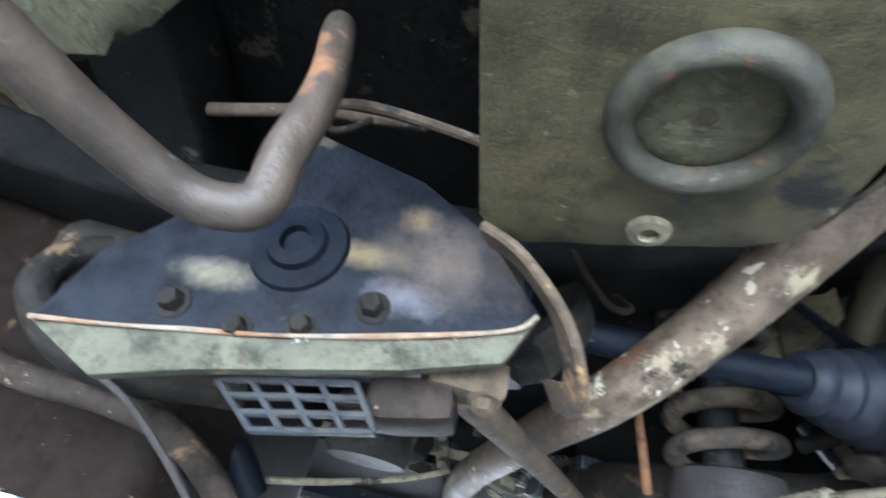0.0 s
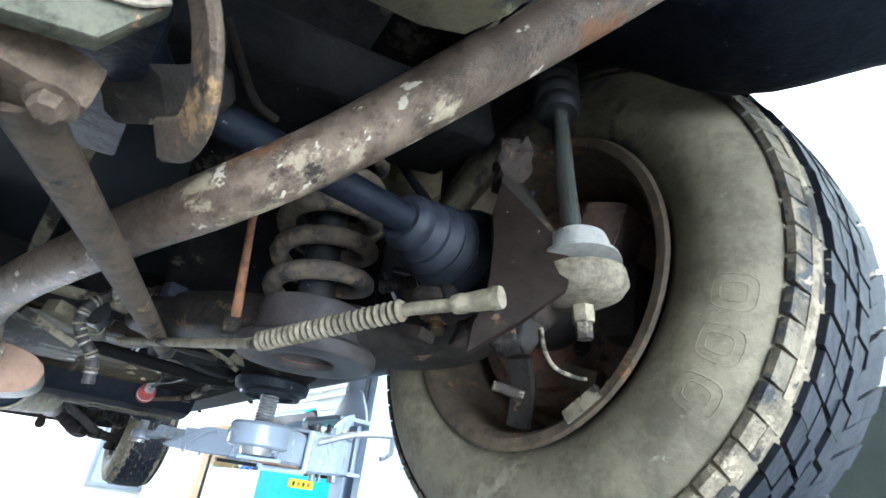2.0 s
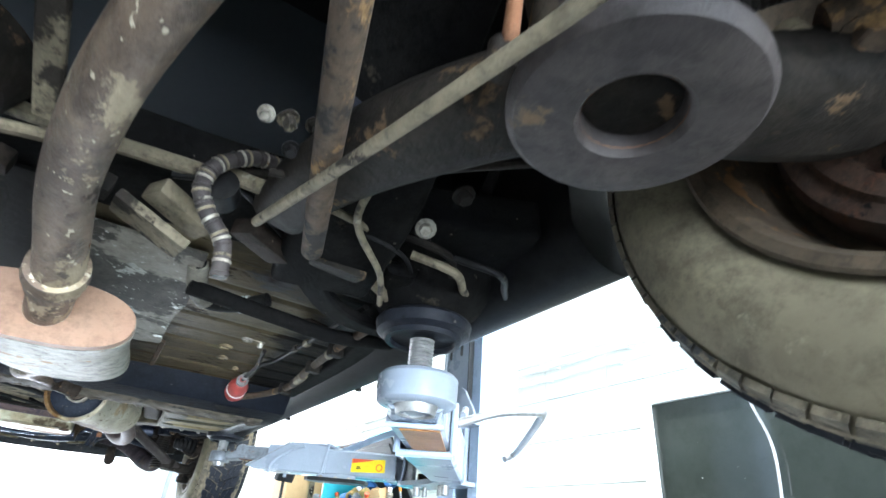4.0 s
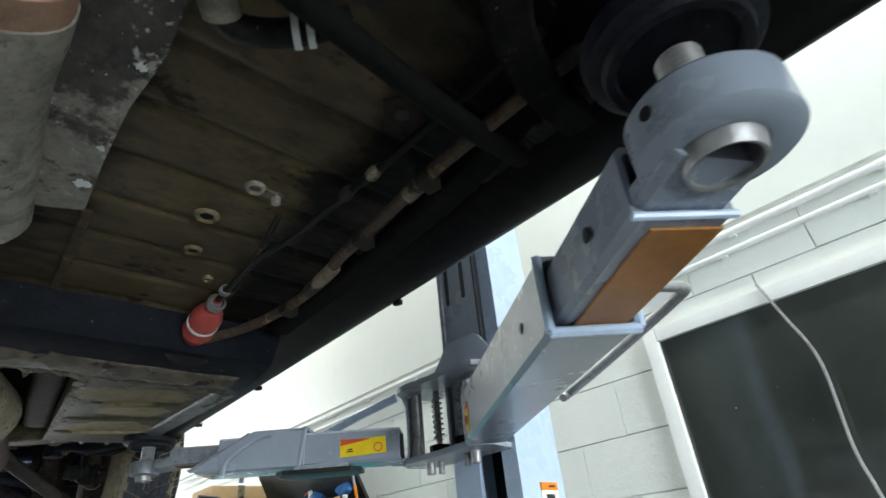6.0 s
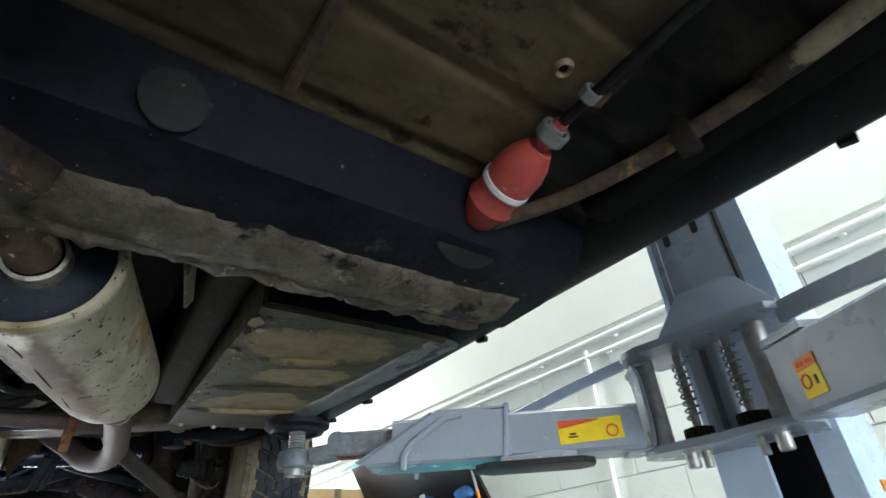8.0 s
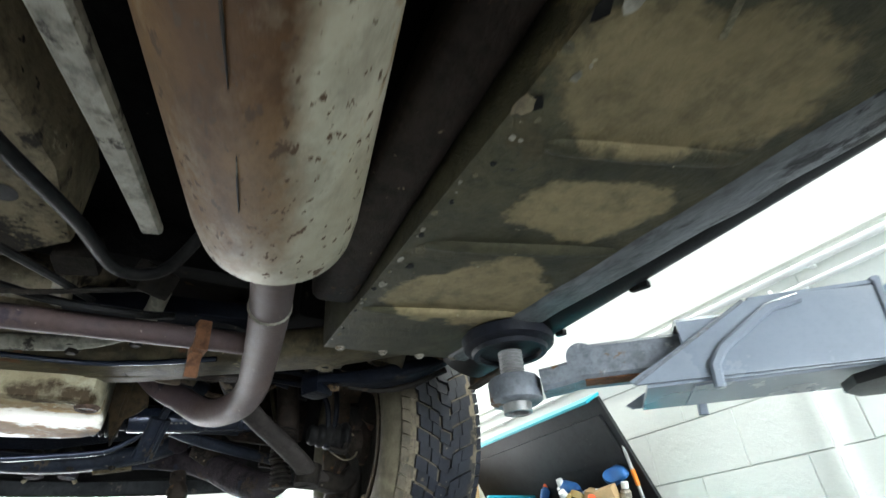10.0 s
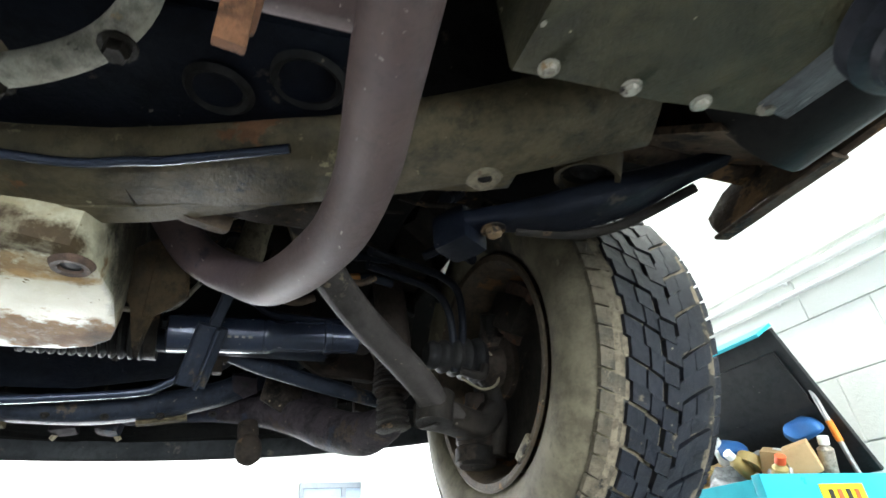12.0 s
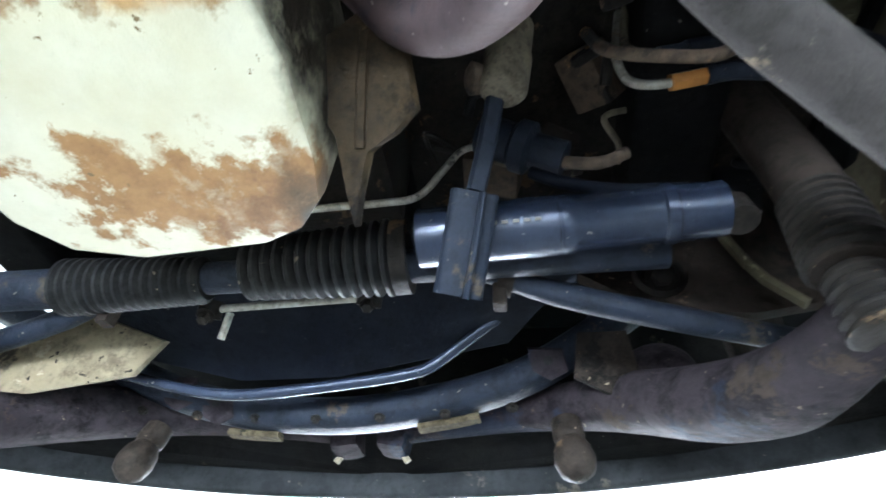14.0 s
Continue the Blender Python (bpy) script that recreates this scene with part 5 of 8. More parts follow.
def wheel(c, s, front, seed):
    """A wheel at c (inner wall plane to its hub side); s: +1 for the right side of the van."""
    x, y, z = c
    R, W = 0.341, 0.222
    ax = (s, 0, 0)
    rnd = random.Random(seed)
    w = new("wheel")
    w.matrix_basis = Matrix.Translation(c)
    w.parent = van
    w.matrix_parent_inverse = BASE[van.name].inverted()
    BASE[w.name] = Matrix.Translation(c)
    prof = [(0.012, 0.206), (0.004, 0.214), (-0.006, 0.225), (-0.014, 0.248), (-0.016, 0.268), (-0.010, 0.292), (0.002, 0.312), (0.016, 0.324),
            (0.026, R - 0.009), (W - 0.026, R - 0.009), (W - 0.016, 0.324), (W - 0.002, 0.312), (W + 0.010, 0.292), (W + 0.016, 0.262), (W + 0.006, 0.225), (W - 0.012, 0.206), (W - 0.03, 0.195), (0.03, 0.195)]
    tyre = part("tyre", lathe(prof, c, ax, n=72, closed=True), "tyre_wall", w, "dusty brown-grey all-terrain tyre")
    # tread blocks
    bm, shoulder = bmesh.new(), bmesh.new()
    n = 72
    q = Vector(ax).to_track_quat("Z", "Y")
    rows = [(0.004, 0.0380, 0.326, 0.336), (0.0400, 0.0690, R - 0.004, R), (0.0712, 0.0960, R - 0.003, R + 0.001), (0.0982, 0.1240, R - 0.003, R + 0.002), (0.1262, 0.1500, R - 0.003, R + 0.001), (0.1522, 0.1820, R - 0.004, R), (0.184, 0.218, 0.326, 0.334)]
    last = len(rows) - 1
    for j, (h0, h1, ra, rb) in enumerate(rows):
        for k in range(n):
            a0 = 2 * math.pi * (k + 0.5 * (j % 2) + 0.05 * rnd.random()) / n
            da = 2 * math.pi / n * ((0.955 if 0 < j < last else 0.92) - 0.10 * rnd.random())
            jog = 0.0035 if (k + j) % 2 else -0.0035
            lift_ = 0.0012 * rnd.random()
            skew = (0.22 if j < 3 else -0.26 if j > 3 else 0.16) * da
            vs = []
            for r_ in (0.318, None):
                for hh, sk in ((h0 + (jog if j > 0 else 0), -skew), (h1 + (jog if j < last else 0), skew)):
                    for aa in (0, da):
                        rr = r_ or ((ra if j == 0 and hh == h0 or j == last and hh == h1 else rb) - lift_)
                        if r_ is None and j in (0, last) and (hh == h0) == (j == 0):
                            rr = 0.325
                        t = a0 + aa + sk
                        vs.append((bm if j else shoulder).verts.new(Vector(c) + q @ Vector((rr * math.cos(t), rr * math.sin(t), hh))))
            a, b, c_, d, e, f, g, h = vs
            for face in ((e, f, h, g), (a, b, f, e), (c_, g, h, d), (a, e, g, c_), (b, d, h, f)):
                (bm if j else shoulder).faces.new(face)
    tagged(part("shoulder_tread", shoulder, "tread_dusty", tyre, "tan-dusted shoulder blocks", smooth=0), kind="stuff")
    part("tread_groove", lathe([(0.022, 0.331), (0.028, R - 0.0075), (W - 0.028, R - 0.0075), (W - 0.022, 0.331)], c, ax, n=72), "tread_base", tyre, "dusty groove floor of the tread")
    tagged(part("tread", bm, "tyre_tread", tyre, "worn block tread with tan dust in the grooves", smooth=0), kind="stuff")
    if s > 0 and not front:
        for k in range(3):
            raised_loop(tyre, c, 0.284, math.pi + 0.288 + 0.17 * k, 0.034, 0.036, x, s)
            raised_loop(tyre, c, 0.284, math.pi + 0.288 + 0.17 * k, 0.018, 0.022, x, s)
    # steel rim
    rim = [(0.000, 0.207), (-0.006, 0.215), (-0.009, 0.211), (-0.007, 0.200), (0.006, 0.192), (0.03, 0.188), (0.10, 0.176), (0.12, 0.170), (0.135, 0.12), (0.15, 0.085), (0.15, 0.0), (0.158, 0.0), (0.158, 0.09), (0.145, 0.125), (0.13, 0.178), (0.10, 0.184), (0.03, 0.196)]
    part("rim", lathe(rim, c, ax, n=64), "rim_steel", w, "rust-edged steel rim")
    part("balance_weight", box((x - 0.006 * s, y - 0.105, z - 0.168), (0.010, 0.05, 0.016), (-32, 0, 0), bev=0.003), "dirty_alloy", w)
    part("valve_seat", lathe([(0, 0), (0, 0.010), (0.02, 0.008), (0.022, 0)], (x + 0.13 * s, y, z + 0.155), (-s, 0, 0), n=14), "rubber", w)
    # brake and hub
    if front:
        part("brake_disc", lathe([(0, 0.05), (0, 0.135), (0.022, 0.135), (0.022, 0.05)], (x + 0.055 * s, y, z), ax, n=48, closed=True), "brake_metal", w)
        bm = box((x + 0.066 * s, y - 0.07, z + 0.085), (0.075, 0.085, 0.11), (40, 0, 0), bev=0.012)
        part("brake_caliper", bm, "brake_metal", w, "dark rusty brake caliper")
        part("hub_carrier", lathe([(-0.012, 0.0), (-0.012, 0.026), (0.0, 0.036), (0.022, 0.040), (0.028, 0.058), (0.05, 0.062), (0.055, 0)], (x, y, z), ax, n=28), "plate_brown", w)
    else:
        part("brake_drum", lathe([(0, 0), (0, 0.148), (0.01, 0.156), (0.055, 0.156), (0.06, 0.15), (0.06, 0)], (x + 0.07 * s, y, z), ax, n=56), "brake_metal", w, "rust-brown brake back plate")
        part("hub_carrier", lathe([(-0.05, 0.0), (-0.05, 0.05), (-0.01, 0.062), (0.03, 0.07), (0.075, 0.075), (0.075, 0)], (x, y, z), ax, n=28), "dark_metal", w)
        part("back_plate_rib", lathe([(0, 0.10), (-0.006, 0.105), (-0.006, 0.125), (0, 0.13)], (x + 0.07 * s, y, z), ax, n=48), "brake_metal", w)
        for k in range(5):
            t = 1.257 * k + 0.4
            part("plate_bolt", bolt((x + 0.069 * s, y + 0.09 * math.cos(t), z + 0.09 * math.sin(t)), (-s, 0, 0), 0.008, 0.010), "dark_metal", w)
        part("adjuster_cover", box((x + 0.060 * s, y - 0.05, z - 0.12), (0.02, 0.06, 0.03), (20, 0, 0), bev=0.006), "rusty_brown", w)
    return w


wheel((0.698, 0.721, 2.044), 1, False, 1)
wheel((0.758, 3.962, 2.003), 1, True, 2)
wheel((2 * MID - 0.698, 0.721, 2.044), -1, False, 3)
wheel((2 * MID - 0.758, 3.962, 2.003), -1, True, 4)

# ---- rear suspension ----
SEAT[0] = REAR_AXLE


def coil(c0, c1, r, wire, turns, n=18):
    a, b = Vector(c0), Vector(c1)
    m = int(turns * n)
    return tube([a.lerp(b, k / m) + Vector((r * math.cos(2 * math.pi * k / n), r * math.sin(2 * math.pi * k / n), 0)) for k in range(m + 1)], wire, None, 10, 1)


def bellows(o, axis, length, r0, r1, folds, bm=None, n=28, inner=0.82):
    prof = [(0, 0), (0, r0 * inner)]
    for k in range(folds):
        f0, f1 = k / folds, (k + 1) / folds
        ra = r0 + (r1 - r0) * f0
        rb = r0 + (r1 - r0) * f1
        prof += [(length * (f0 + 0.25 / folds), ra), (length * (f0 + 0.55 / folds), (ra + rb) / 2), (length * f1, rb * inner)]
    return lathe(prof + [(length, 0)], o, axis, bm, n)


part("coil_spring", coil((0.516, 0.815, 1.972), (0.495, 0.815, 2.30), 0.055, 0.0115, 7.6), "spring_rust", van, "rusty coil spring")
part("spring_core", tube([(0.512, 0.812, 1.95), (0.495, 0.815, 2.32)], 0.022, n=16, sub=1), "rubber", van)
ta = part("trailing_arm", sweep([(0.735, 0.70, 2.03), (0.68, 0.745, 1.980), (0.60, 0.79, 1.955), (0.52, 0.835, 1.956), (0.45, 0.96, 1.968), (0.41, 1.10, 1.985), (0.40, 1.22, 1.998)], rect(0.085, 0.056, 0.024), sub=5, sizes=(1.4, 1.3, 1.05, 1.0, 1.0, 0.9, 0.8)), "dark_metal", van, "dark steel trailing arm")
part("spring_seat", lathe([(0.004, 0.033), (-0.002, 0.037), (-0.004, 0.060), (-0.002, 0.076), (0.004, 0.081), (0.012, 0.081), (0.017, 0.076), (0.019, 0.064), (0.030, 0.062), (0.052, 0.064), (0.060, 0.061), (0.064, 0.052), (0.064, 0.030)], (0.518, 0.818, 1.911), n=48, closed=True), "seat_grey", ta, "round dark spring seat")
part("seat_hole", lathe([(0, 0.033), (0.02, 0.035), (0.03, 0.0)], (0.518, 0.818, 1.914), n=28), "rusty", ta)
sh = part("drive_shaft", lathe([(0, 0), (0, 0.05), (0.05, 0.052), (0.055, 0.03), (0.07, 0.0145), (0.30, 0.0145), (0.31, 0)], (0.215, 0.60, 2.018), (1, 0.07, 0.003), n=24), "blue_black", van, "dark drive shaft")
part("boot", bellows((0.498, 0.622, 2.019), (1, 0.36, 0.08), 0.105, 0.026, 0.052, 5), "rubber_blue", sh, "ribbed rubber boot")
part("flange", lathe([(0, 0), (0, 0.056), (0.004, 0.060), (0.03, 0.060), (0.032, 0)], (0.598, 0.658, 2.027), (1, 0.36, 0.08), n=32), "rubber_blue", sh)
fx = Vector((1, 0.36, 0.08)).to_track_quat("Z", "Y")
for k in range(6):
    t = math.pi / 3 * k + 0.3
    part("flange_bolt", bolt(Vector((0.598, 0.658, 2.027)) + fx @ Vector((0.048 * math.cos(t), 0.048 * math.sin(t), -0.001)), fx @ Vector((0, 0, -1)), 0.007, 0.012), "dark_metal", sh)
part("hub_neck", lathe([(0, 0), (0, 0.055), (0.10, 0.06), (0.10, 0)], (0.625, 0.668, 2.03), (1, 0.25, 0.1), n=24), "dark_metal", van)
pl = part("damper_bracket", slab([(0.583, 0.580, 2.085), (0.632, 0.534, 2.014), (0.634, 0.530, 1.998), (0.619, 0.522, 1.965), (0.575, 0.530, 1.925), (0.527, 0.541, 1.885), (0.535, 0.545, 1.915), (0.556, 0.552, 1.955), (0.566, 0.565, 2.00), (0.570, 0.575, 2.04)], (0.006, 0.009, -0.002), bev=0.002), "bracket_dark", van, "dark brown bracket plate with one hole")
part("bracket_hole", lathe([(0, 0), (0, 0.0085), (0.001, 0)], (0.5785, 0.5495, 1.976), (-0.45, -0.85, 0.2), n=16), "rubber", pl)
part("bracket_web", slab([(0.583, 0.580, 2.085), (0.638, 0.640, 2.175), (0.665, 0.640, 2.165), (0.66, 0.60, 2.08), (0.634, 0.534, 2.012)], (0.008, 0.010, 0), bev=0.003), "dark_metal", pl)
bm = bmesh.new()
bmesh.ops.create_icosphere(bm, subdivisions=4, radius=0.034, matrix=pose(0.622, 0.606, 2.135, 20, 0, 30) @ Matrix.Diagonal((0.9, 0.45, 1.25, 1)))
for v in bm.verts:
    v.co += 0.012 * noise.noise_vector(v.co * 40) + 0.008 * noise.noise_vector(v.co * 90)
part("mud_lump", bm, "plate_brown", pl, "caked brown-grey mud")
dm = part("damper", tube([(0.656, 0.575, 2.26), (0.651, 0.553, 2.10), (0.648, 0.538, 2.02)], 0.0105, n=18, sub=4), "chrome_rod", van, "bright damper rod with rubber bushes")
part("dust_boot", bellows((0.654, 0.570, 2.21), (0.03, 0.12, 1), 0.16, 0.027, 0.029, 7), "rubber", dm)
part("upper_bush", lathe([(0, 0), (0, 0.026), (-0.003, 0.030), (-0.022, 0.034), (-0.026, 0.040), (-0.030, 0.041), (-0.032, 0)], (0.652, 0.541, 2.034), (0.0, 0.12, 1), n=32), "grey_rubber", dm, "grey rubber bush cup")
part("lower_bush", lathe([(-0.034, 0), (-0.034, 0.038), (-0.038, 0.045), (-0.052, 0.046), (-0.060, 0.040), (-0.066, 0.026), (-0.068, 0.014), (-0.068, 0)], (0.656, 0.545, 2.034), (-0.08, 0.06, 1), n=32), "cream_rubber", dm, "cracked cream bush cup")
part("nut", lathe([(-0.068, 0), (-0.068, 0.011), (-0.084, 0.011), (-0.085, 0.008), (-0.10, 0.008), (-0.101, 0)], (0.658, 0.546, 2.034), (-0.08, 0.06, 1), n=6), "dirty_alloy", dm)
# brake parts inside the wheel
part("adjuster_pin", tube([(0.695, 0.690, 1.912), (0.725, 0.672, 1.905)], 0.006, n=14, sub=1), "dirty_alloy", van)
part("brake_lever", sweep([(0.735, 0.69, 1.955), (0.755, 0.70, 1.92), (0.765, 0.715, 1.88)], rect(0.03, 0.014, 0.003), sub=3), "dark_metal", van)
part("brake_hose", tube([(0.645, 0.575, 1.945), (0.662, 0.585, 1.930), (0.69, 0.595, 1.920), (0.722, 0.595, 1.918), (0.745, 0.60, 1.922)], 0.0022, n=8), "dirty_alloy", van)
part("wheel_cylinder", box((0.79, 0.60, 2.10), (0.07, 0.06, 0.10), (20, 0, 10), bev=0.014), "brake_metal", van, "rust-red brake casting")
part("wheel_cylinder", box((0.80, 0.58, 2.02), (0.05, 0.05, 0.09), (5, 0, 0), bev=0.012), "dark_metal", van)
# hand-brake cable
hc = part("hand_brake_cable", tube([(0.37, 1.18, 1.95), (0.40, 0.98, 1.925), (0.425, 0.80, 1.903), (0.434, 0.728, 1.896), (0.465, 0.655, 1.907), (0.495, 0.590, 1.918), (0.515, 0.55, 1.921), (0.530, 0.515, 1.924)], 0.0055, n=10), "dirty_alloy", van, "hand-brake cable in a pale spiral sleeve")
A, B = Vector((0.434, 0.728, 1.896)), Vector((0.495, 0.590, 1.918))
for k in range(23):
    part("sleeve_ring", lathe([(0, 0.004), (0.0005, 0.0080), (0.003, 0.0096), (0.0055, 0.0080), (0.006, 0.004)], A.lerp(B, k / 22.5), B - A, n=14, closed=True), "cream_rubber", hc)
part("cable_end", lathe([(0, 0), (0, 0.0075), (0.008, 0.0085), (0.010, 0.0075), (0.030, 0.0085), (0.034, 0.0095), (0.040, 0.0085), (0.042, 0)], (0.516, 0.548, 1.921), (0.4, -1, 0.08), n=16), "dirty_alloy", hc)
part("cable_bracket", box((0.548, 0.640, 1.922), (0.026, 0.024, 0.012), (12, 0, 20), bev=0.005), "plate_brown", van)
rnd = random.Random(17)
for k in range(7):
    lump = bmesh.new()
    q = (0.555 + 0.016 * k + 0.008 * rnd.random(), 0.640 - 0.010 * k, 1.925 + 0.045 * rnd.random())
    bmesh.ops.create_icosphere(lump, subdivisions=3, radius=1, matrix=pose(*q, 40 * k, 25 * k, 60 * k) @ Matrix.Diagonal((0.022, 0.013 + 0.006 * rnd.random(), 0.011, 1)))
    for v in lump.verts:
        v.co += 0.006 * noise.noise_vector(v.co * 60)
    part("knuckle_lug", lump, ("plate_brown", "dark_metal")[k % 2], van)
part("sensor_rod", tube([(0.398, 0.765, 2.10), (0.41, 0.79, 2.035), (0.437, 0.843, 1.945)], 0.0045, n=10, sizes=(0.8, 0.9, 1.3)), "rusty", van, "thin rust-red rod")
part("rod_foot", lathe([(0, 0), (0, 0.010), (0.025, 0.010), (0.025, 0)], (0.437, 0.85, 1.925), n=14), "dark_metal", van)
# struts and straps
st = part("strut", sweep([(0.232, 0.505, 1.918), (0.30, 0.73, 1.930), (0.37, 0.965, 1.942), (0.443, 1.21, 1.955)], ring_of(0.0125, 16), sub=4), "rusty_brown", van, "round brown support strut")
part("strut_end", box((0.232, 0.495, 1.922), (0.05, 0.04, 0.024), (0, 0, 16), bev=0.006), "rusty_brown", st)
for dx in (-0.014, 0.016):
    part("strut_bolt", bolt((0.232 + dx, 0.487, 1.910), (0, -0.3, -1), 0.007, 0.009), "rusty_brown", st)
part("strap", sweep([(0.165, 0.70, 2.05), (0.168, 0.90, 2.02), (0.172, 1.166, 1.975)], rect(0.022, 0.010, 0.002), sub=2), "dirty_alloy", van, "flat dusty steel strap")
part("strap", sweep([(0.25, 0.72, 2.10), (0.235, 0.95, 2.07), (0.22, 1.2, 2.05)], rect(0.018, 0.010, 0.002), sub=2), "dirty_alloy", van)
rnd = random.Random(33)
for k in range(11):
    x, y, z = 0.30 + 0.28 * rnd.random(), 1.02 + 0.24 * rnd.random(), 1.985 + 0.03 * rnd.random()
    part("line_clip", bolt((x, y, z), (rnd.uniform(-0.5, 0.5), rnd.uniform(-0.8, 0), -1), 0.004 + 0.005 * rnd.random(), 0.012), ("zinc", "dark_metal", "rubber", "dirty_alloy")[k % 4], van)
for k in range(7):
    a = Vector((0.28 + 0.06 * k, 1.18 + 0.07 * rnd.random(), 2.0 + 0.02 * rnd.random()))
    part("floor_line", tube([a, a + Vector((0.06, -0.03 * rnd.random(), -0.02 * rnd.random())), a + Vector((0.12, 0.05 * rnd.random(), 0.0)), a + Vector((0.17, 0.09, 0.01))], 0.003 + 0.004 * rnd.random(), n=8), ("rubber", "dark_metal", "dirty_alloy")[k % 3], van)
for k in range(5):
    part("floor_bracket", box((0.10 + 0.10 * k, 1.27 + 0.03 * rnd.random(), 1.985), (0.05 + 0.03 * rnd.random(), 0.035, 0.022), (12 * rnd.random(), 10 * rnd.random(), 40 * rnd.random()), bev=0.005), ("plate_brown", "dark_metal", "dirty_alloy")[k % 3], van)
part("bump_rubber", lathe([(0, 0), (0, 0.030), (0.006, 0.037), (0.03, 0.038), (0.034, 0.035), (0.10, 0.035), (0.105, 0.039), (0.19, 0.039), (0.19, 0)], (0.085, 1.09, 1.945), n=32), "rusty_brown", van, "rust-brown bump stop")
SEAT[0] = BODY
part("rear_cross_member", sweep([(-0.65, 1.34, 2.03), (0.05, 1.34, 2.03), (0.40, 1.31, 2.035), (0.70, 1.22, 2.06)], rect(0.16, 0.06, 0.01), sub=4), "underseal", van)
part("floor_lip", sweep([(-0.60, 1.255, 1.995), (0.16, 1.25, 1.995), (0.32, 1.21, 1.985), (0.47, 1.30, 1.98), (0.62, 1.42, 1.985)], rect(0.012, 0.018, 0.003), sub=3), "dirty_alloy", van)
SEAT[0] = REAR_AXLE
part("inner_arch", slab([(0.70, 0.10, 2.12), (0.70, 0.35, 2.30), (0.70, 0.75, 2.42), (0.70, 1.10, 2.30), (0.70, 1.30, 2.03), (0.70, 1.30, 2.5), (0.70, 0.10, 2.5)], (-0.02, 0, 0), bev=0.003), "underseal", van)
part("chassis_leg", sweep([(0.36, -0.2, 2.32), (0.38, 0.6, 2.34), (0.42, 0.95, 2.16), (0.47, 1.15, 2.06), (0.50, 1.35, 2.03)], rect(0.14, 0.12, 0.012), sub=4), "underseal", van)
part("arch_gusset", slab([(0.66, 0.80, 2.20), (0.70, 0.90, 2.44), (0.64, 0.92, 2.44), (0.60, 0.83, 2.12)], (0.01, 0.012, 0), bev=0.002), "box_paint", van, "beige wheel-arch gusset")
part("brake_hose", tube([(0.60, 0.83, 2.24), (0.62, 0.80, 2.19), (0.645, 0.76, 2.13), (0.66, 0.72, 2.11)], 0.007, n=12), "rubber_blue", van, "blue-black brake hose")
# loops and connectors ahead of the axle
bh = part("braided_hose", tube([(0.385, 1.19, 2.035), (0.350, 1.175, 2.022), (0.318, 1.170, 1.995), (0.309, 1.172, 1.965), (0.322, 1.176, 1.940), (0.345, 1.180, 1.915), (0.352, 1.185, 1.880)], 0.0085, n=12), "seat_grey", van, "grey braided hose in a loop")
for k in range(26):
    u = k / 25
    a = spline([(0.385, 1.19, 2.035), (0.350, 1.175, 2.022), (0.318, 1.170, 1.995), (0.309, 1.172, 1.965), (0.322, 1.176, 1.940), (0.345, 1.180, 1.915), (0.352, 1.185, 1.880)], 6)
    q, r_ = a[int(u * (len(a) - 2))], a[int(u * (len(a) - 2)) + 1]
    part("braid_ring", lathe([(0, 0.008), (0.001, 0.0094), (0.003, 0.0094), (0.004, 0.008)], q, r_ - q, n=12, closed=True), ("zinc", "seat_grey", "dirty_alloy")[k % 3], bh)
SEAT[0] = BODY
fh = part("filler_hose", tube([(0.300, 1.50, 2.0), (0.318, 1.575, 1.985), (0.340, 1.603, 1.980), (0.366, 1.598, 1.980), (0.395, 1.576, 1.982), (0.425, 1.545, 1.990)], 0.0125, n=14), "rubber", van, "black hose with a bright clamp")
part("elbow", tube([(0.300, 1.50, 2.0), (0.316, 1.570, 1.986), (0.336, 1.600, 1.980)], 0.016, n=14), "silencer_grey", fh)
for q in ((0.391, 1.580, 1.982), (0.400, 1.572, 1.983)):
    part("hose_clamp", lathe([(-0.003, 0.012), (-0.003, 0.0150), (0.003, 0.0150), (0.003, 0.012)], q, (0.8, -0.6, 0.1), n=18, closed=True), "white_plastic", fh)
SEAT[0] = REAR_AXLE
part("hanger_rubber", lathe([(0, 0), (0, 0.02), (0.03, 0.02), (0.03, 0)], (0.325, 1.19, 1.985), (0.3, 1, 0), n=20), "rubber", van)
part("shield_plate", box((0.275, 1.30, 1.965), (0.09, 0.07, 0.012), (12, 20, 10), bev=0.003), "dirty_alloy", van, "pale folded shield")
part("hose_union", box((0.40, 1.02, 2.0), (0.04, 0.02, 0.02), (0, 0, 20), bev=0.004), "rubber_blue", van)
part("brake_line", tube([(0.41, 1.0, 1.995), (0.45, 1.06, 1.985), (0.47, 1.15, 1.975), (0.55, 1.25, 1.975), (0.60, 1.35, 1.98)], 0.0045, n=8), "dirty_alloy", van)
part("brake_line", tube([(0.36, 1.12, 1.975), (0.44, 1.10, 1.985), (0.50, 1.02, 1.985), (0.56, 0.95, 1.98)], 0.0045, n=8), "dark_metal", van)
part("hose", tube([(0.30, 0.60, 2.10), (0.34, 0.62, 2.06), (0.37, 0.66, 2.08), (0.36, 0.72, 2.13)], 0.004, n=8), "plate_brown", van)

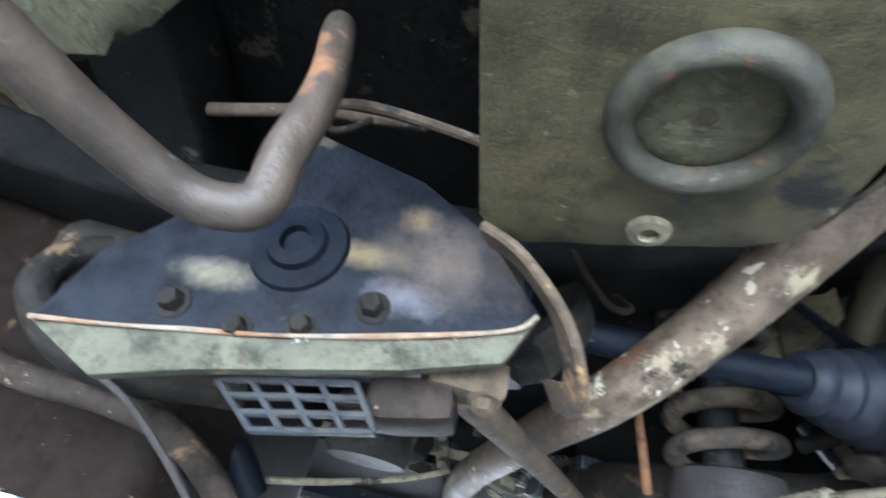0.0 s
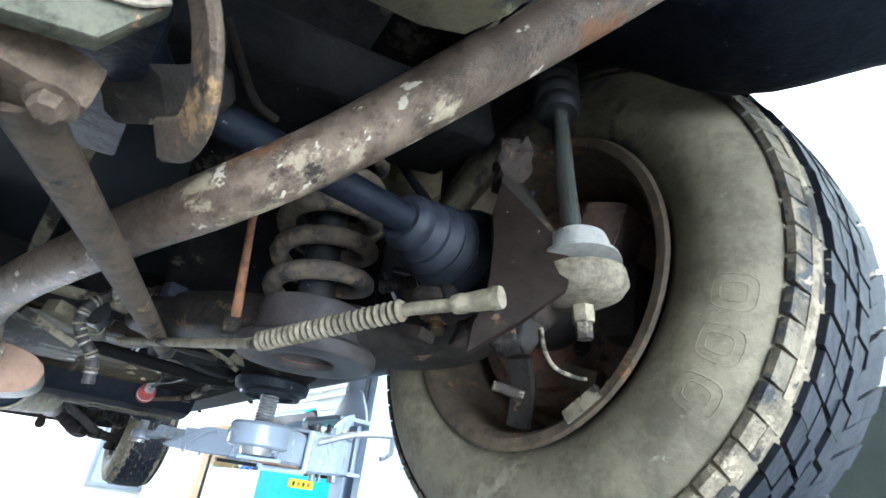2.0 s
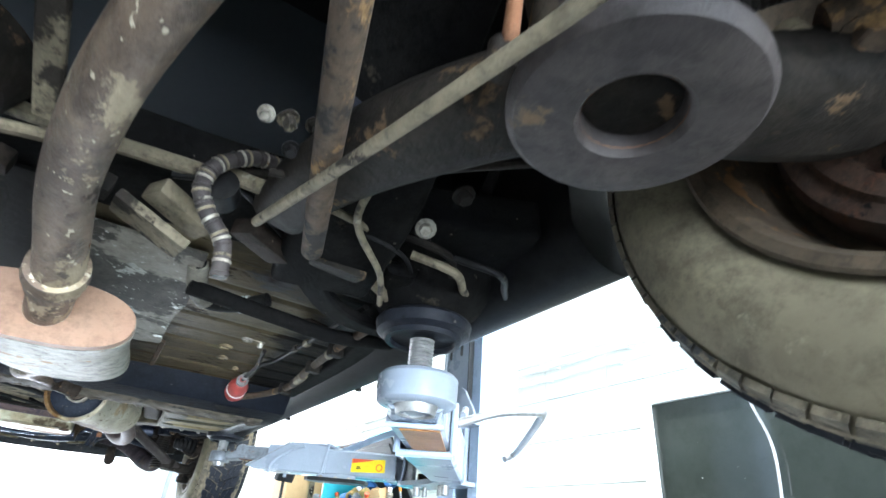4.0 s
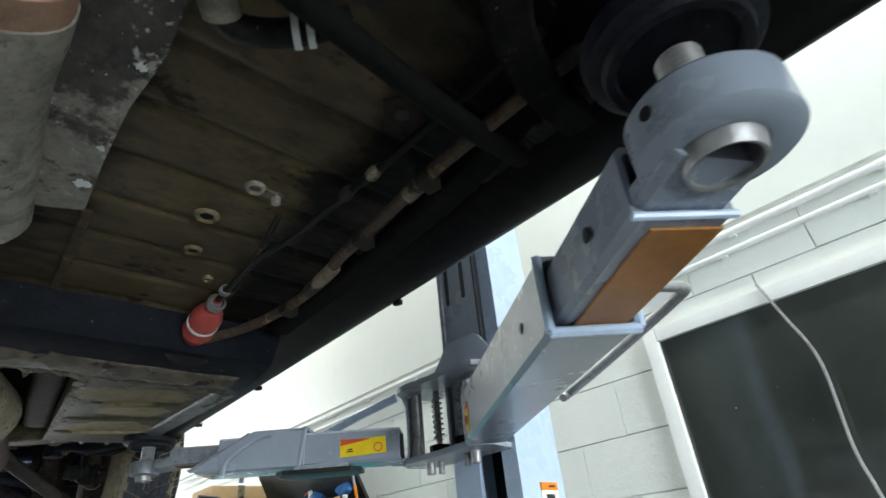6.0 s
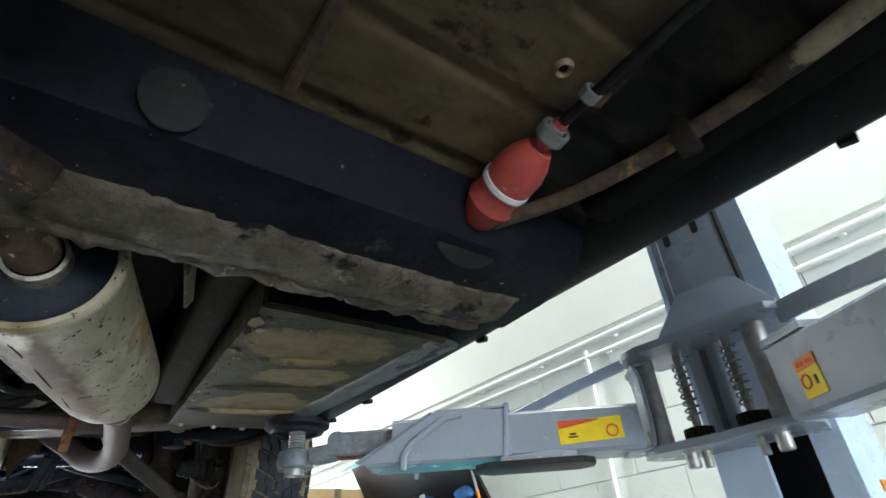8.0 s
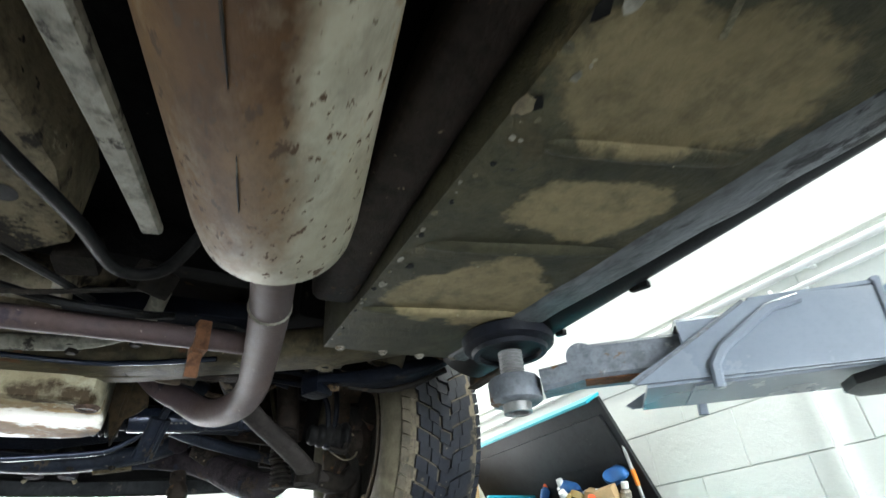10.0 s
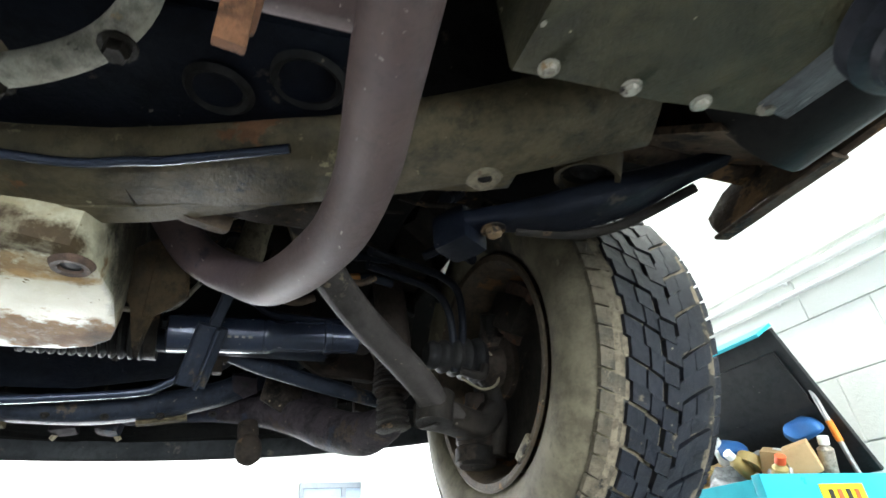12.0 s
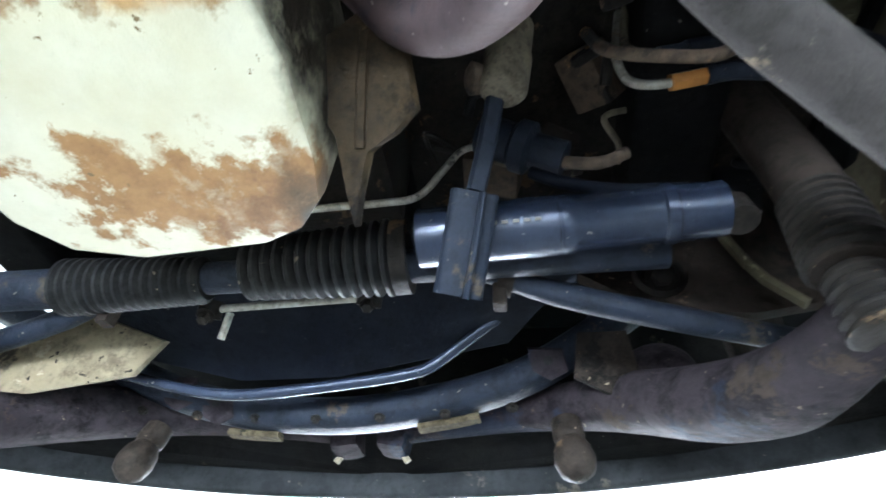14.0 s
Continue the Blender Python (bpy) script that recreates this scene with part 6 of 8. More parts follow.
# final drive with its rear cover
fd = part("final_drive", slab([(-0.028, 0.46, 1.905), (0.272, 0.46, 1.950), (0.235, 0.46, 2.005), (0.183, 0.46, 2.036), (0.093, 0.46, 2.068), (0.030, 0.46, 1.995), (-0.012, 0.46, 1.948)], (0.0, 0.17, 0.015), bev=0.008), "cover_dark", van, "dark final-drive casing with a bolted rear cover")
part("cover_plate", slab([(-0.030, 0.447, 1.892), (0.131, 0.447, 1.908), (0.257, 0.447, 1.935), (0.272, 0.447, 1.954), (0.234, 0.449, 2.004), (0.184, 0.450, 2.040), (0.095, 0.451, 2.073), (0.028, 0.450, 1.988), (-0.015, 0.449, 1.946)], (0, 0.012, 0), bev=0.004), "cover_dark", fd)
part("lip", slab([(-0.026, 0.444, 1.892), (0.131, 0.444, 1.909), (0.256, 0.444, 1.936), (0.272, 0.444, 1.950), (0.256, 0.446, 1.920), (0.20, 0.446, 1.905), (0.081, 0.446, 1.882), (0.028, 0.446, 1.868)], (0, 0.01, 0), bev=0.002), "lip_grey", fd, "pale rusty cover lip")
part("lip_edge", tube([(-0.024, 0.442, 1.893), (0.03, 0.441, 1.8975), (0.075, 0.442, 1.9035), (0.131, 0.441, 1.910), (0.20, 0.442, 1.9235), (0.256, 0.441, 1.937), (0.271, 0.442, 1.949)], 0.0015, n=8, sizes=(1.3, 0.7, 1.2, 0.8, 1.3, 0.9, 1.1)), "lip_rust", fd, "rusty flaking edge")
for x, z, r in ((0.055, 1.920, 0.009), (0.101, 1.911, 0.008), (0.139, 1.919, 0.008), (0.176, 1.939, 0.009)):
    part("cover_bolt", bolt((x, 0.448, z), (0, -1, 0), r * 0.8, 0.010), "dark_metal", fd)
part("filler_plug", lathe([(0, 0), (0, 0.033), (0.004, 0.031), (0.006, 0.020), (0.010, 0.018), (0.012, 0.010), (0.006, 0.009), (0.006, 0)], (0.117, 0.449, 1.972), (0, -1, 0), n=28), "blue_black", fd)
gr = bmesh.new()
g00, g10, g01, g11 = Vector((0.090, 0.47, 1.886)), Vector((0.173, 0.47, 1.900)), Vector((0.122, 0.47, 1.862)), Vector((0.192, 0.47, 1.875))
for k in range(5):
    sweep([g00.lerp(g10, k / 4), g01.lerp(g11, k / 4)], rect(0.004, 0.006, 0.001), gr, 1, up=(0, -1, 0))
for k in range(4):
    sweep([g00.lerp(g01, k / 3), g10.lerp(g11, k / 3)], rect(0.004, 0.006, 0.001), gr, 1, up=(0, -1, 0))
part("grille", gr, "grid_grey", fd, "small cast grid under the cover")
part("cast_boss", box((0.205, 0.50, 1.900), (0.055, 0.05, 0.028), (0, -10, 0), bev=0.013), "plate_brown", fd)
part("half_shaft_flange", lathe([(0, 0), (0, 0.052), (0.02, 0.056), (0.035, 0.05), (0.035, 0)], (0.225, 0.60, 2.018), (1, 0.07, 0), n=32), "dark_metal", fd)
part("guard_strap", sweep([(0.236, 0.42, 1.985), (0.258, 0.415, 1.968), (0.283, 0.43, 1.945), (0.296, 0.455, 1.925), (0.298, 0.485, 1.920), (0.290, 0.515, 1.93)], rect(0.022, 0.006, 0.002), sub=5), "rusty_brown", van, "curved rust-edged guard strap")
part("mount_arm", sweep([(0.27, 0.52, 1.95), (0.30, 0.56, 2.0), (0.31, 0.66, 2.08), (0.31, 0.8, 2.15)], rect(0.035, 0.03, 0.006), sub=3), "dark_metal", van)
part("bent_pipe", tube([(0.070, 0.232, 1.935), (0.083, 0.271, 1.932), (0.095, 0.305, 1.93), (0.112, 0.334, 1.928), (0.128, 0.344, 1.928), (0.143, 0.348, 1.936), (0.144, 0.346, 1.963), (0.146, 0.348, 1.992), (0.141, 0.355, 2.030), (0.126, 0.368, 2.080), (0.092, 0.42, 2.15), (0.03, 0.55, 2.24)], 0.0105, n=20), "pipe_v", van, "bent rusty pipe in a V")
part("hanger_strap", sweep([(-0.144, 0.70, 1.93), (-0.02, 0.72, 1.82)], rect(0.012, 0.006, 0.001), sub=1), "arm_dusty", van)
part("hanger_strap", sweep([(-0.079, 0.587, 1.895), (-0.050, 0.599, 1.881), (-0.015, 0.621, 1.852), (0.016, 0.658, 1.815)], rect(0.016, 0.006, 0.0012), sub=3), "arm_dusty", van, "dusty bent hanger strap")
part("rubber_mount", lathe([(0, 0), (0, 0.05), (0.03, 0.058), (0.05, 0.05), (0.05, 0)], (0.112, 0.82, 1.935), n=28), "dark_metal", van)
part("vent_pipe", tube([(-0.50, 0.9, 1.945), (-0.32, 0.9, 1.915), (-0.18, 0.9, 1.93), (-0.10, 0.92, 1.90), (-0.06, 0.95, 1.85)], 0.022, n=18), "blue_black", van, "dark ribbed pipe")
part("brake_line", tube([(0.10, 0.42, 2.07), (0.144, 0.40, 2.055), (0.19, 0.405, 2.05), (0.235, 0.42, 2.05)], 0.0035, n=8), "rusty_brown", van)
part("gear_linkage", tube([(-0.2, 0.62, 2.02), (-0.05, 0.61, 2.0), (0.0, 0.60, 1.98)], 0.035, n=18), "dark_metal", van)
# rear tank box
tk = part("rear_tank", slab([(0.226, -0.12, 1.997), (0.40, -0.12, 1.997), (0.40, 0.38, 1.997), (0.392, 0.405, 1.997), (0.372, 0.417, 1.997), (0.30, 0.432, 1.997), (0.258, 0.444, 1.997), (0.238, 0.438, 1.997), (0.228, 0.42, 1.997)], (0, 0, 0.14), bev=0.006), "box_paint", van, "olive-brown tank with a raised ring")
part("raised_ring", lathe([(-0.001 - 0.0095 * math.sin(t), 0.0350 + 0.0068 * math.cos(t)) for t in np.linspace(-0.5, math.pi + 0.5, 12)], (0.324, 0.329, 1.997), n=48), "ring_paint", tk, "raised ring with rust along its edge")
part("ring_floor", lathe([(0.001, 0), (-0.0015, 0.012), (-0.0015, 0.027), (0.001, 0.031)], (0.324, 0.329, 1.997), n=40), "tank_stipple", tk, "pale stippled disc inside the ring")
part("drain_plug", lathe([(0, 0), (0, 0.012), (-0.004, 0.011), (-0.005, 0.006), (-0.001, 0.005), (-0.001, 0)], (0.322, 0.410, 1.997), n=20), "dirty_alloy", tk)
part("tank_wing", slab([(0.398, 0.40, 1.999), (0.411, 0.342, 1.999), (0.427, 0.30, 2.0), (0.44, 0.20, 2.0), (0.45, -0.12, 2.0), (0.396, -0.12, 2.0), (0.394, 0.39, 1.999)], (0, 0, 0.06), bev=0.006), "box_paint", tk)
part("rear_beam", sweep([(0.60, 0.62, 2.40), (0.65, 0.46, 2.305), (0.68, 0.37, 2.228), (0.72, 0.25, 2.218), (0.85, 0.05, 2.225), (1.0, -0.05, 2.225)], rect(0.13, 0.10, 0.02), sub=5), "blue_black", van, "dark rear chassis beam")
part("beam_tab", box((0.555, 0.335, 2.16), (0.012, 0.012, 0.06), (0, 15, 0), bev=0.003), "rusty_brown", van)
part("rear_bumper", sweep([(-0.85, -0.22, 2.24), (0.05, -0.30, 2.24), (0.95, -0.22, 2.24)], rect(0.06, 0.16, 0.02), sub=6), "black_sill", van)
part("mud_flap", slab([(0.84, 0.28, 2.30), (0.99, 0.28, 2.30), (0.99, 0.27, 2.22), (0.93, 0.27, 2.16), (0.84, 0.275, 2.22)], (0, -0.012, 0), bev=0.003), "rubber", van)

# left-hand neighbours of the final drive
part("fuel_tank", slab(rounded(-0.62, 0.74, -0.09, 1.28, 0.05, 1.79), (0, 0, 0.40), bev=0.03), "bracket_dark", van, "brown weathered fuel tank")
part("inner_arch", slab([(-0.60, 0.10, 2.12), (-0.60, 0.35, 2.30), (-0.60, 0.75, 2.42), (-0.60, 1.10, 2.30), (-0.60, 1.30, 2.03), (-0.60, 1.30, 2.5), (-0.60, 0.10, 2.5)], (0.02, 0, 0), bev=0.003), "underseal", van)
part("chassis_leg", sweep([(-0.26, -0.2, 2.32), (-0.28, 0.6, 2.34), (-0.32, 0.95, 2.16), (-0.40, 1.35, 2.03)], rect(0.14, 0.12, 0.012), sub=4), "underseal", van)
part("rear_subframe", sweep([(-0.55, 0.62, 2.16), (-0.20, 0.66, 2.12), (0.05, 0.68, 2.12), (0.30, 0.70, 2.14), (0.62, 0.72, 2.24)], rect(0.13, 0.07, 0.014), sub=5), "underseal", van)
part("trailing_arm", sweep([(-0.63, 0.70, 2.03), (-0.50, 0.79, 1.955), (-0.42, 0.835, 1.945), (-0.33, 1.0, 1.96), (-0.30, 1.22, 1.99)], rect(0.085, 0.05, 0.012), sub=5), "dark_metal", van)
part("tank_guard", tube([(-0.02, 0.72, 1.93), (-0.10, 0.60, 1.905), (-0.155, 0.56, 1.945), (-0.16, 0.58, 2.0), (-0.11, 0.62, 2.03)], 0.016, n=14), "dark_metal", van, "dark bent guard bar")
part("heat_pipe", tube([(-0.30, 0.62, 1.915), (-0.19, 0.625, 1.888), (-0.10, 0.64, 1.885), (-0.035, 0.67, 1.87), (0.03, 0.70, 1.82), (0.06, 0.72, 1.77)], 0.014, n=16), "plate_brown", van, "brown pipe curving down")
part("mud_slab", slab([(-0.16, 0.30, 2.05), (0.056, 0.30, 2.05), (0.050, 0.335, 2.05), (0.022, 0.352, 2.05), (0.000, 0.363, 2.05), (-0.030, 0.370, 2.05), (-0.055, 0.388, 2.05), (-0.080, 0.380, 2.05), (-0.11, 0.384, 2.05), (-0.16, 0.37, 2.05)], (0, 0, 0.03), bev=0.008), "tank_stipple", van, "olive mud-caked shield")
part("bowl", lathe([(0, 0), (0.002, 0.05), (0.02, 0.085), (0.06, 0.10), (0.06, 0)], (0.05, 1.18, 1.965), n=36), "dark_metal", van)

# hoses and clutter by the spring
part("ribbed_hose", bellows((0.575, 0.775, 2.012), (0.065, -0.107, 0.02), 0.125, 0.0085, 0.0085, 22, n=14), "dark_metal", van, "dark ribbed hose")
part("hose_bracket", sweep([(0.580, 0.775, 2.035), (0.600, 0.770, 2.005), (0.624, 0.764, 1.975)], rect(0.016, 0.010, 0.003), sub=3), "rubber_blue", van)
part("knuckle_web", sweep([(0.617, 0.737, 1.985), (0.640, 0.705, 1.990), (0.668, 0.672, 1.998), (0.70, 0.645, 2.01)], rect(0.036, 0.026, 0.010), sub=4), "rusty_brown", van, "rust-brown knuckle web")
part("web_bolt", bolt((0.628, 0.722, 1.970), (-0.3, -0.4, -1), 0.011, 0.014), "rusty_brown", van)
part("sensor_lead", tube([(0.60, 0.79, 2.05), (0.625, 0.735, 2.035), (0.655, 0.69, 2.05), (0.675, 0.65, 2.09), (0.69, 0.64, 2.15)], 0.0045, n=8), "rubber_blue", van)
part("sensor_plug", lathe([(0, 0), (0, 0.010), (0.025, 0.010), (0.028, 0.006), (0.028, 0)], (0.650, 0.690, 2.045), (0.3, -1, 0.4), n=12), "rubber_blue", van)
part("dust_cap", lathe([(0, 0), (0, 0.013), (0.012, 0.011), (0.012, 0)], (0.605, 0.752, 1.985), (-0.2, -0.5, -1), n=16), "cream_rubber", van)
# lines behind the final drive
for pts, r_, m_ in ((((-0.52, 0.71, 2.155), (-0.35, 0.711, 2.195), (-0.20, 0.71, 2.205)), 0.008, "plate_brown"), (((-0.33, 0.67, 2.275), (-0.18, 0.68, 2.305), (-0.06, 0.684, 2.325), (0.10, 0.68, 2.32)), 0.010, "rusty_brown"), (((-0.01, 0.578, 2.23), (0.06, 0.55, 2.205), (0.14, 0.525, 2.17), (0.215, 0.50, 2.13)), 0.004, "plate_brown"), (((0.03, 0.56, 2.20), (0.045, 0.55, 2.17), (0.07, 0.54, 2.165), (0.085, 0.545, 2.185)), 0.004, "plate_brown")):
    part("brake_line", tube(pts, r_, n=10), m_, van)
part("spare_carrier", sweep([(-0.45, 0.95, 1.86), (-0.10, 0.97, 1.87), (0.08, 1.14, 1.93), (0.18, 1.20, 1.975)], rect(0.016, 0.010, 0.003), sub=4), "dirty_alloy", van, "thin dusty cross strap")
part("air_bellows", lathe([(0, 0), (0, 0.045), (0.012, 0.052), (0.03, 0.05), (0.036, 0.035), (0.10, 0.035), (0.10, 0)], (0.115, 0.80, 1.905), (0, 0, 1), n=30), "dark_metal", van)
part("arch_panel", slab([(0.585, 0.86, 2.10), (0.660, 0.80, 2.20), (0.69, 0.86, 2.42), (0.60, 0.93, 2.42)], (0.006, 0.010, 0), bev=0.002), "box_paint", van, "beige inner arch panel")

# ---- front subframe and steering ----
SEAT[0] = BODY
sf = part("front_subframe", sweep([(0.19, 3.618, 2.052), (0.25, 3.595, 2.053), (0.33, 3.56, 2.055), (0.43, 3.515, 2.058), (0.53, 3.455, 2.06), (0.66, 3.38, 2.075)], rect(0.105, 0.058, 0.024), sub=5), "subframe_olive", van, "olive-dusted front subframe beam")
part("subframe_beam", sweep([(-0.60, 3.56, 2.06), (-0.25, 3.63, 2.055), (0.0, 3.647, 2.052), (0.08, 3.645, 2.052), (0.189, 3.6185, 2.052)], rect(0.104, 0.057, 0.024), sub=5), "subframe_olive", sf)
part("subframe_flange", sweep([(-0.60, 3.598, 2.036), (-0.25, 3.668, 2.031), (0.0, 3.686, 2.028), (0.09, 3.682, 2.028), (0.20, 3.652, 2.028), (0.30, 3.608, 2.030), (0.36, 3.578, 2.034)], rect(0.034, 0.012, 0.003), sub=5, sizes=(1, 1, 1, 1, 1, 0.7, 0.3)), "subframe_olive", sf, "tan dusty lower flange")
part("subframe_plate", slab([(-0.20, 3.44, 2.062), (0.20, 3.42, 2.062), (0.36, 3.40, 2.062), (0.38, 3.52, 2.062), (0.22, 3.585, 2.062), (0.08, 3.605, 2.062), (-0.20, 3.60, 2.062)], (0, 0, 0.03), bev=0.006), "blue_black", sf)
part("plate_hole", lathe([(0.012, 0), (0.010, 0.018), (-0.002, 0.022), (-0.005, 0.027), (0.0, 0.032)], (0.262, 3.49, 2.061), (0.1, -0.1, 1), n=28), "rubber", sf)
part("plate_hole", lathe([(0.012, 0), (0.010, 0.022), (-0.002, 0.026), (-0.005, 0.031), (0.0, 0.036)], (0.335, 3.455, 2.061), (0.1, -0.1, 1), n=28), "rubber", sf)
part("bright_edge", tube([(-0.25, 3.575, 2.028), (0.09, 3.592, 2.025), (0.20, 3.567, 2.025), (0.245, 3.55, 2.026), (0.33, 3.51, 2.028)], 0.005, n=10), "black_paint", sf)
part("mount_ring", lathe([(0.004, 0.007), (-0.004, 0.008), (-0.004, 0.017), (0.002, 0.021)], (0.527, 3.495, 2.032), (0, 0.1, 1), n=24), "cream_rubber", sf)
part("ring_hole", lathe([(0, 0), (0, 0.0075), (-0.001, 0)], (0.527, 3.495, 2.031), (0, 0.1, 1), n=16), "rubber", sf)
part("mount_lobe", slab([(0.40, 3.50, 2.04), (0.50, 3.47, 2.035), (0.56, 3.46, 2.035), (0.565, 3.51, 2.036), (0.53, 3.525, 2.036), (0.47, 3.54, 2.04), (0.42, 3.58, 2.045)], (0, 0, 0.03), bev=0.006), "subframe_olive", sf)
ca = part("control_arm", sweep([(0.545, 3.585, 2.035), (0.585, 3.558, 2.033), (0.64, 3.52, 2.028), (0.70, 3.475, 2.035), (0.76, 3.435, 2.052), (0.80, 3.41, 2.065)], rect(0.045, 0.028, 0.008), sub=5, sizes=(0.8, 0.8, 1.2, 1.2, 0.7, 0.5)), "blue_black", van, "dark pressed-steel arm")
part("arm_bolt", bolt((0.572, 3.565, 2.020), (0, 0, -1), 0.010, 0.010), "dark_metal", ca)
part("arm_lower_edge", tube([(0.60, 3.56, 2.02), (0.66, 3.535, 2.01), (0.71, 3.50, 2.012), (0.77, 3.44, 2.035)], 0.006, n=10), "dark_metal", ca)
part("arm_pivot", box((0.545, 3.60, 2.03), (0.05, 0.05, 0.05), (0, 0, 30), bev=0.012), "blue_black", ca)
part("sill_tail", slab([(0.885, 3.512, 2.058), (0.880, 3.508, 2.040), (0.874, 3.499, 2.024), (0.868, 3.45, 2.018), (0.862, 3.407, 2.016), (0.85, 3.33, 2.010), (0.85, 3.27, 2.012), (0.885, 3.27, 2.10), (0.905, 3.36, 2.16), (0.90, 3.42, 2.12), (0.888, 3.447, 2.086), (0.886, 3.48, 2.078)], (-0.010, 0.0, 0.003), bev=0.003), "rust_panel", van, "rusty hooked tail of the sill")
part("tail_fold", sweep([(0.873, 3.502, 2.024), (0.862, 3.45, 2.018), (0.856, 3.407, 2.016), (0.844, 3.33, 2.010)], rect(0.022, 0.006, 0.002), sub=4), "rusty_brown", van)
part("arch_corner", slab([(0.915, 3.10, 2.10), (0.915, 3.44, 2.10), (0.915, 3.50, 2.22), (0.915, 3.60, 2.50), (0.915, 3.10, 2.50)], (-0.012, 0, 0), bev=0.003), "rust_panel", van, "rust-brown inner corner of the wheel arch")
part("sill_gusset", slab([(0.70, 3.345, 2.012), (0.84, 3.345, 2.022), (0.87, 3.40, 2.06), (0.82, 3.43, 2.075), (0.66, 3.43, 2.07)], (0, 0, 0.012), bev=0.003), "rust_panel", van)
part("arch_liner", slab([(0.72, 3.44, 2.12), (0.75, 3.60, 2.34), (0.75, 4.3, 2.36), (0.72, 4.45, 2.2), (0.72, 4.45, 2.5), (0.72, 3.44, 2.5)], (-0.012, 0, 0), bev=0.003), "underseal", van)
part("liner_tip", slab([(0.640, 3.90, 2.40), (0.760, 3.90, 2.40), (0.722, 3.915, 2.32), (0.690, 3.930, 2.25), (0.674, 3.936, 2.224), (0.658, 3.93, 2.26), (0.646, 3.915, 2.32)], (0.006, 0.006, 0), bev=0.001), "tank_stipple", van, "beige-green liner corner")

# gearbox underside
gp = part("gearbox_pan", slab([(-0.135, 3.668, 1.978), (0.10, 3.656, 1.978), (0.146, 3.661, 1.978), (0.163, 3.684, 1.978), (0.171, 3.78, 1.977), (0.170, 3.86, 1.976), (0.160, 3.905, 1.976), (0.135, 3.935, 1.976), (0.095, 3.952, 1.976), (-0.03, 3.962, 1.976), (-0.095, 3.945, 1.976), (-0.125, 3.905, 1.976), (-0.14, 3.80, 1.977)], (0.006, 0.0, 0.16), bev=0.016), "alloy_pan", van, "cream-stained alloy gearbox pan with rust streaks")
part("drain_plug", lathe([(0, 0.010), (-0.004, 0.012), (-0.005, 0.018), (0.002, 0.022)], (0.143, 3.697, 1.977), n=24), "brake_metal", gp, "rusty drain plug ring")
part("plug_hole", lathe([(0, 0), (0, 0.010), (-0.001, 0)], (0.143, 3.697, 1.9755), n=16), "rubber", gp)
part("bell_flange", tube([(-0.25, 3.47, 2.03), (-0.05, 3.505, 2.018), (0.08, 3.495, 2.018), (0.16, 3.46, 2.025), (0.205, 3.415, 2.04), (0.22, 3.36, 2.07)], 0.013, n=14), "pale_dust_steel", van, "bright alloy bell-housing flange")
for x, y in ((0.115, 3.487), (0.20, 3.425)):
    part("flange_bolt", bolt((x, y, 2.013), (0, 0, -1), 0.009, 0.012), "dark_metal", van)
part("bell_housing", lathe([(0, 0), (0, 0.20), (0.02, 0.21), (0.10, 0.19), (0.16, 0.16), (0.16, 0)], (-0.02, 3.52, 2.23), (0.05, -1, 0.0), n=40), "dirty_alloy", van, "dirty alloy bell housing")
part("engine_block", box((-0.05, 3.85, 2.23), (0.46, 0.5, 0.2), bev=0.02), "dark_metal", van)
part("shield_tab", slab([(0.157, 3.818, 2.063), (0.162, 3.849, 2.029), (0.178, 3.866, 2.013), (0.184, 3.900, 1.975), (0.188, 3.916, 1.958), (0.193, 3.898, 1.980), (0.200, 3.878, 2.005), (0.222, 3.872, 2.016), (0.241, 3.860, 2.030), (0.236, 3.830, 2.062), (0.213, 3.799, 2.096)], (0.005, 0.003, 0.004), bev=0.0012), "oily_brown", van, "torn thin heat-shield tab")
part("tab_fold", sweep([(0.156, 3.815, 2.064), (0.150, 3.835, 2.050), (0.152, 3.852, 2.034), (0.163, 3.862, 2.020)], ring_of(0.006, 10), sub=4), "dark_metal", van)
part("tab_stiffener", sweep([(0.205, 3.812, 2.082), (0.200, 3.845, 2.040), (0.196, 3.875, 2.006)], rect(0.008, 0.004, 0.001), sub=3), "oily_brown", van)
part("ribbed_plug", bellows((0.150, 3.822, 2.085), (0.10, 0.32, -0.6), 0.062, 0.017, 0.015, 7), "black_paint", van, "black ribbed rubber plug")
ms = part("mount_stub", lathe([(0, 0), (0, 0.020), (0.004, 0.023), (0.045, 0.024), (0.05, 0.022), (0.09, 0.022), (0.09, 0)], (0.312, 3.900, 2.105), (0.15, -0.2, 1), n=24), "cream_rubber", van, "dirty beige engine-mount bush")
part("stub_flange", lathe([(0, 0), (0, 0.014), (0.010, 0.016), (0.014, 0.010), (0.014, 0)], (0.292, 3.896, 2.125), (-1, -0.3, -0.2), n=18), "rusty_brown", ms)
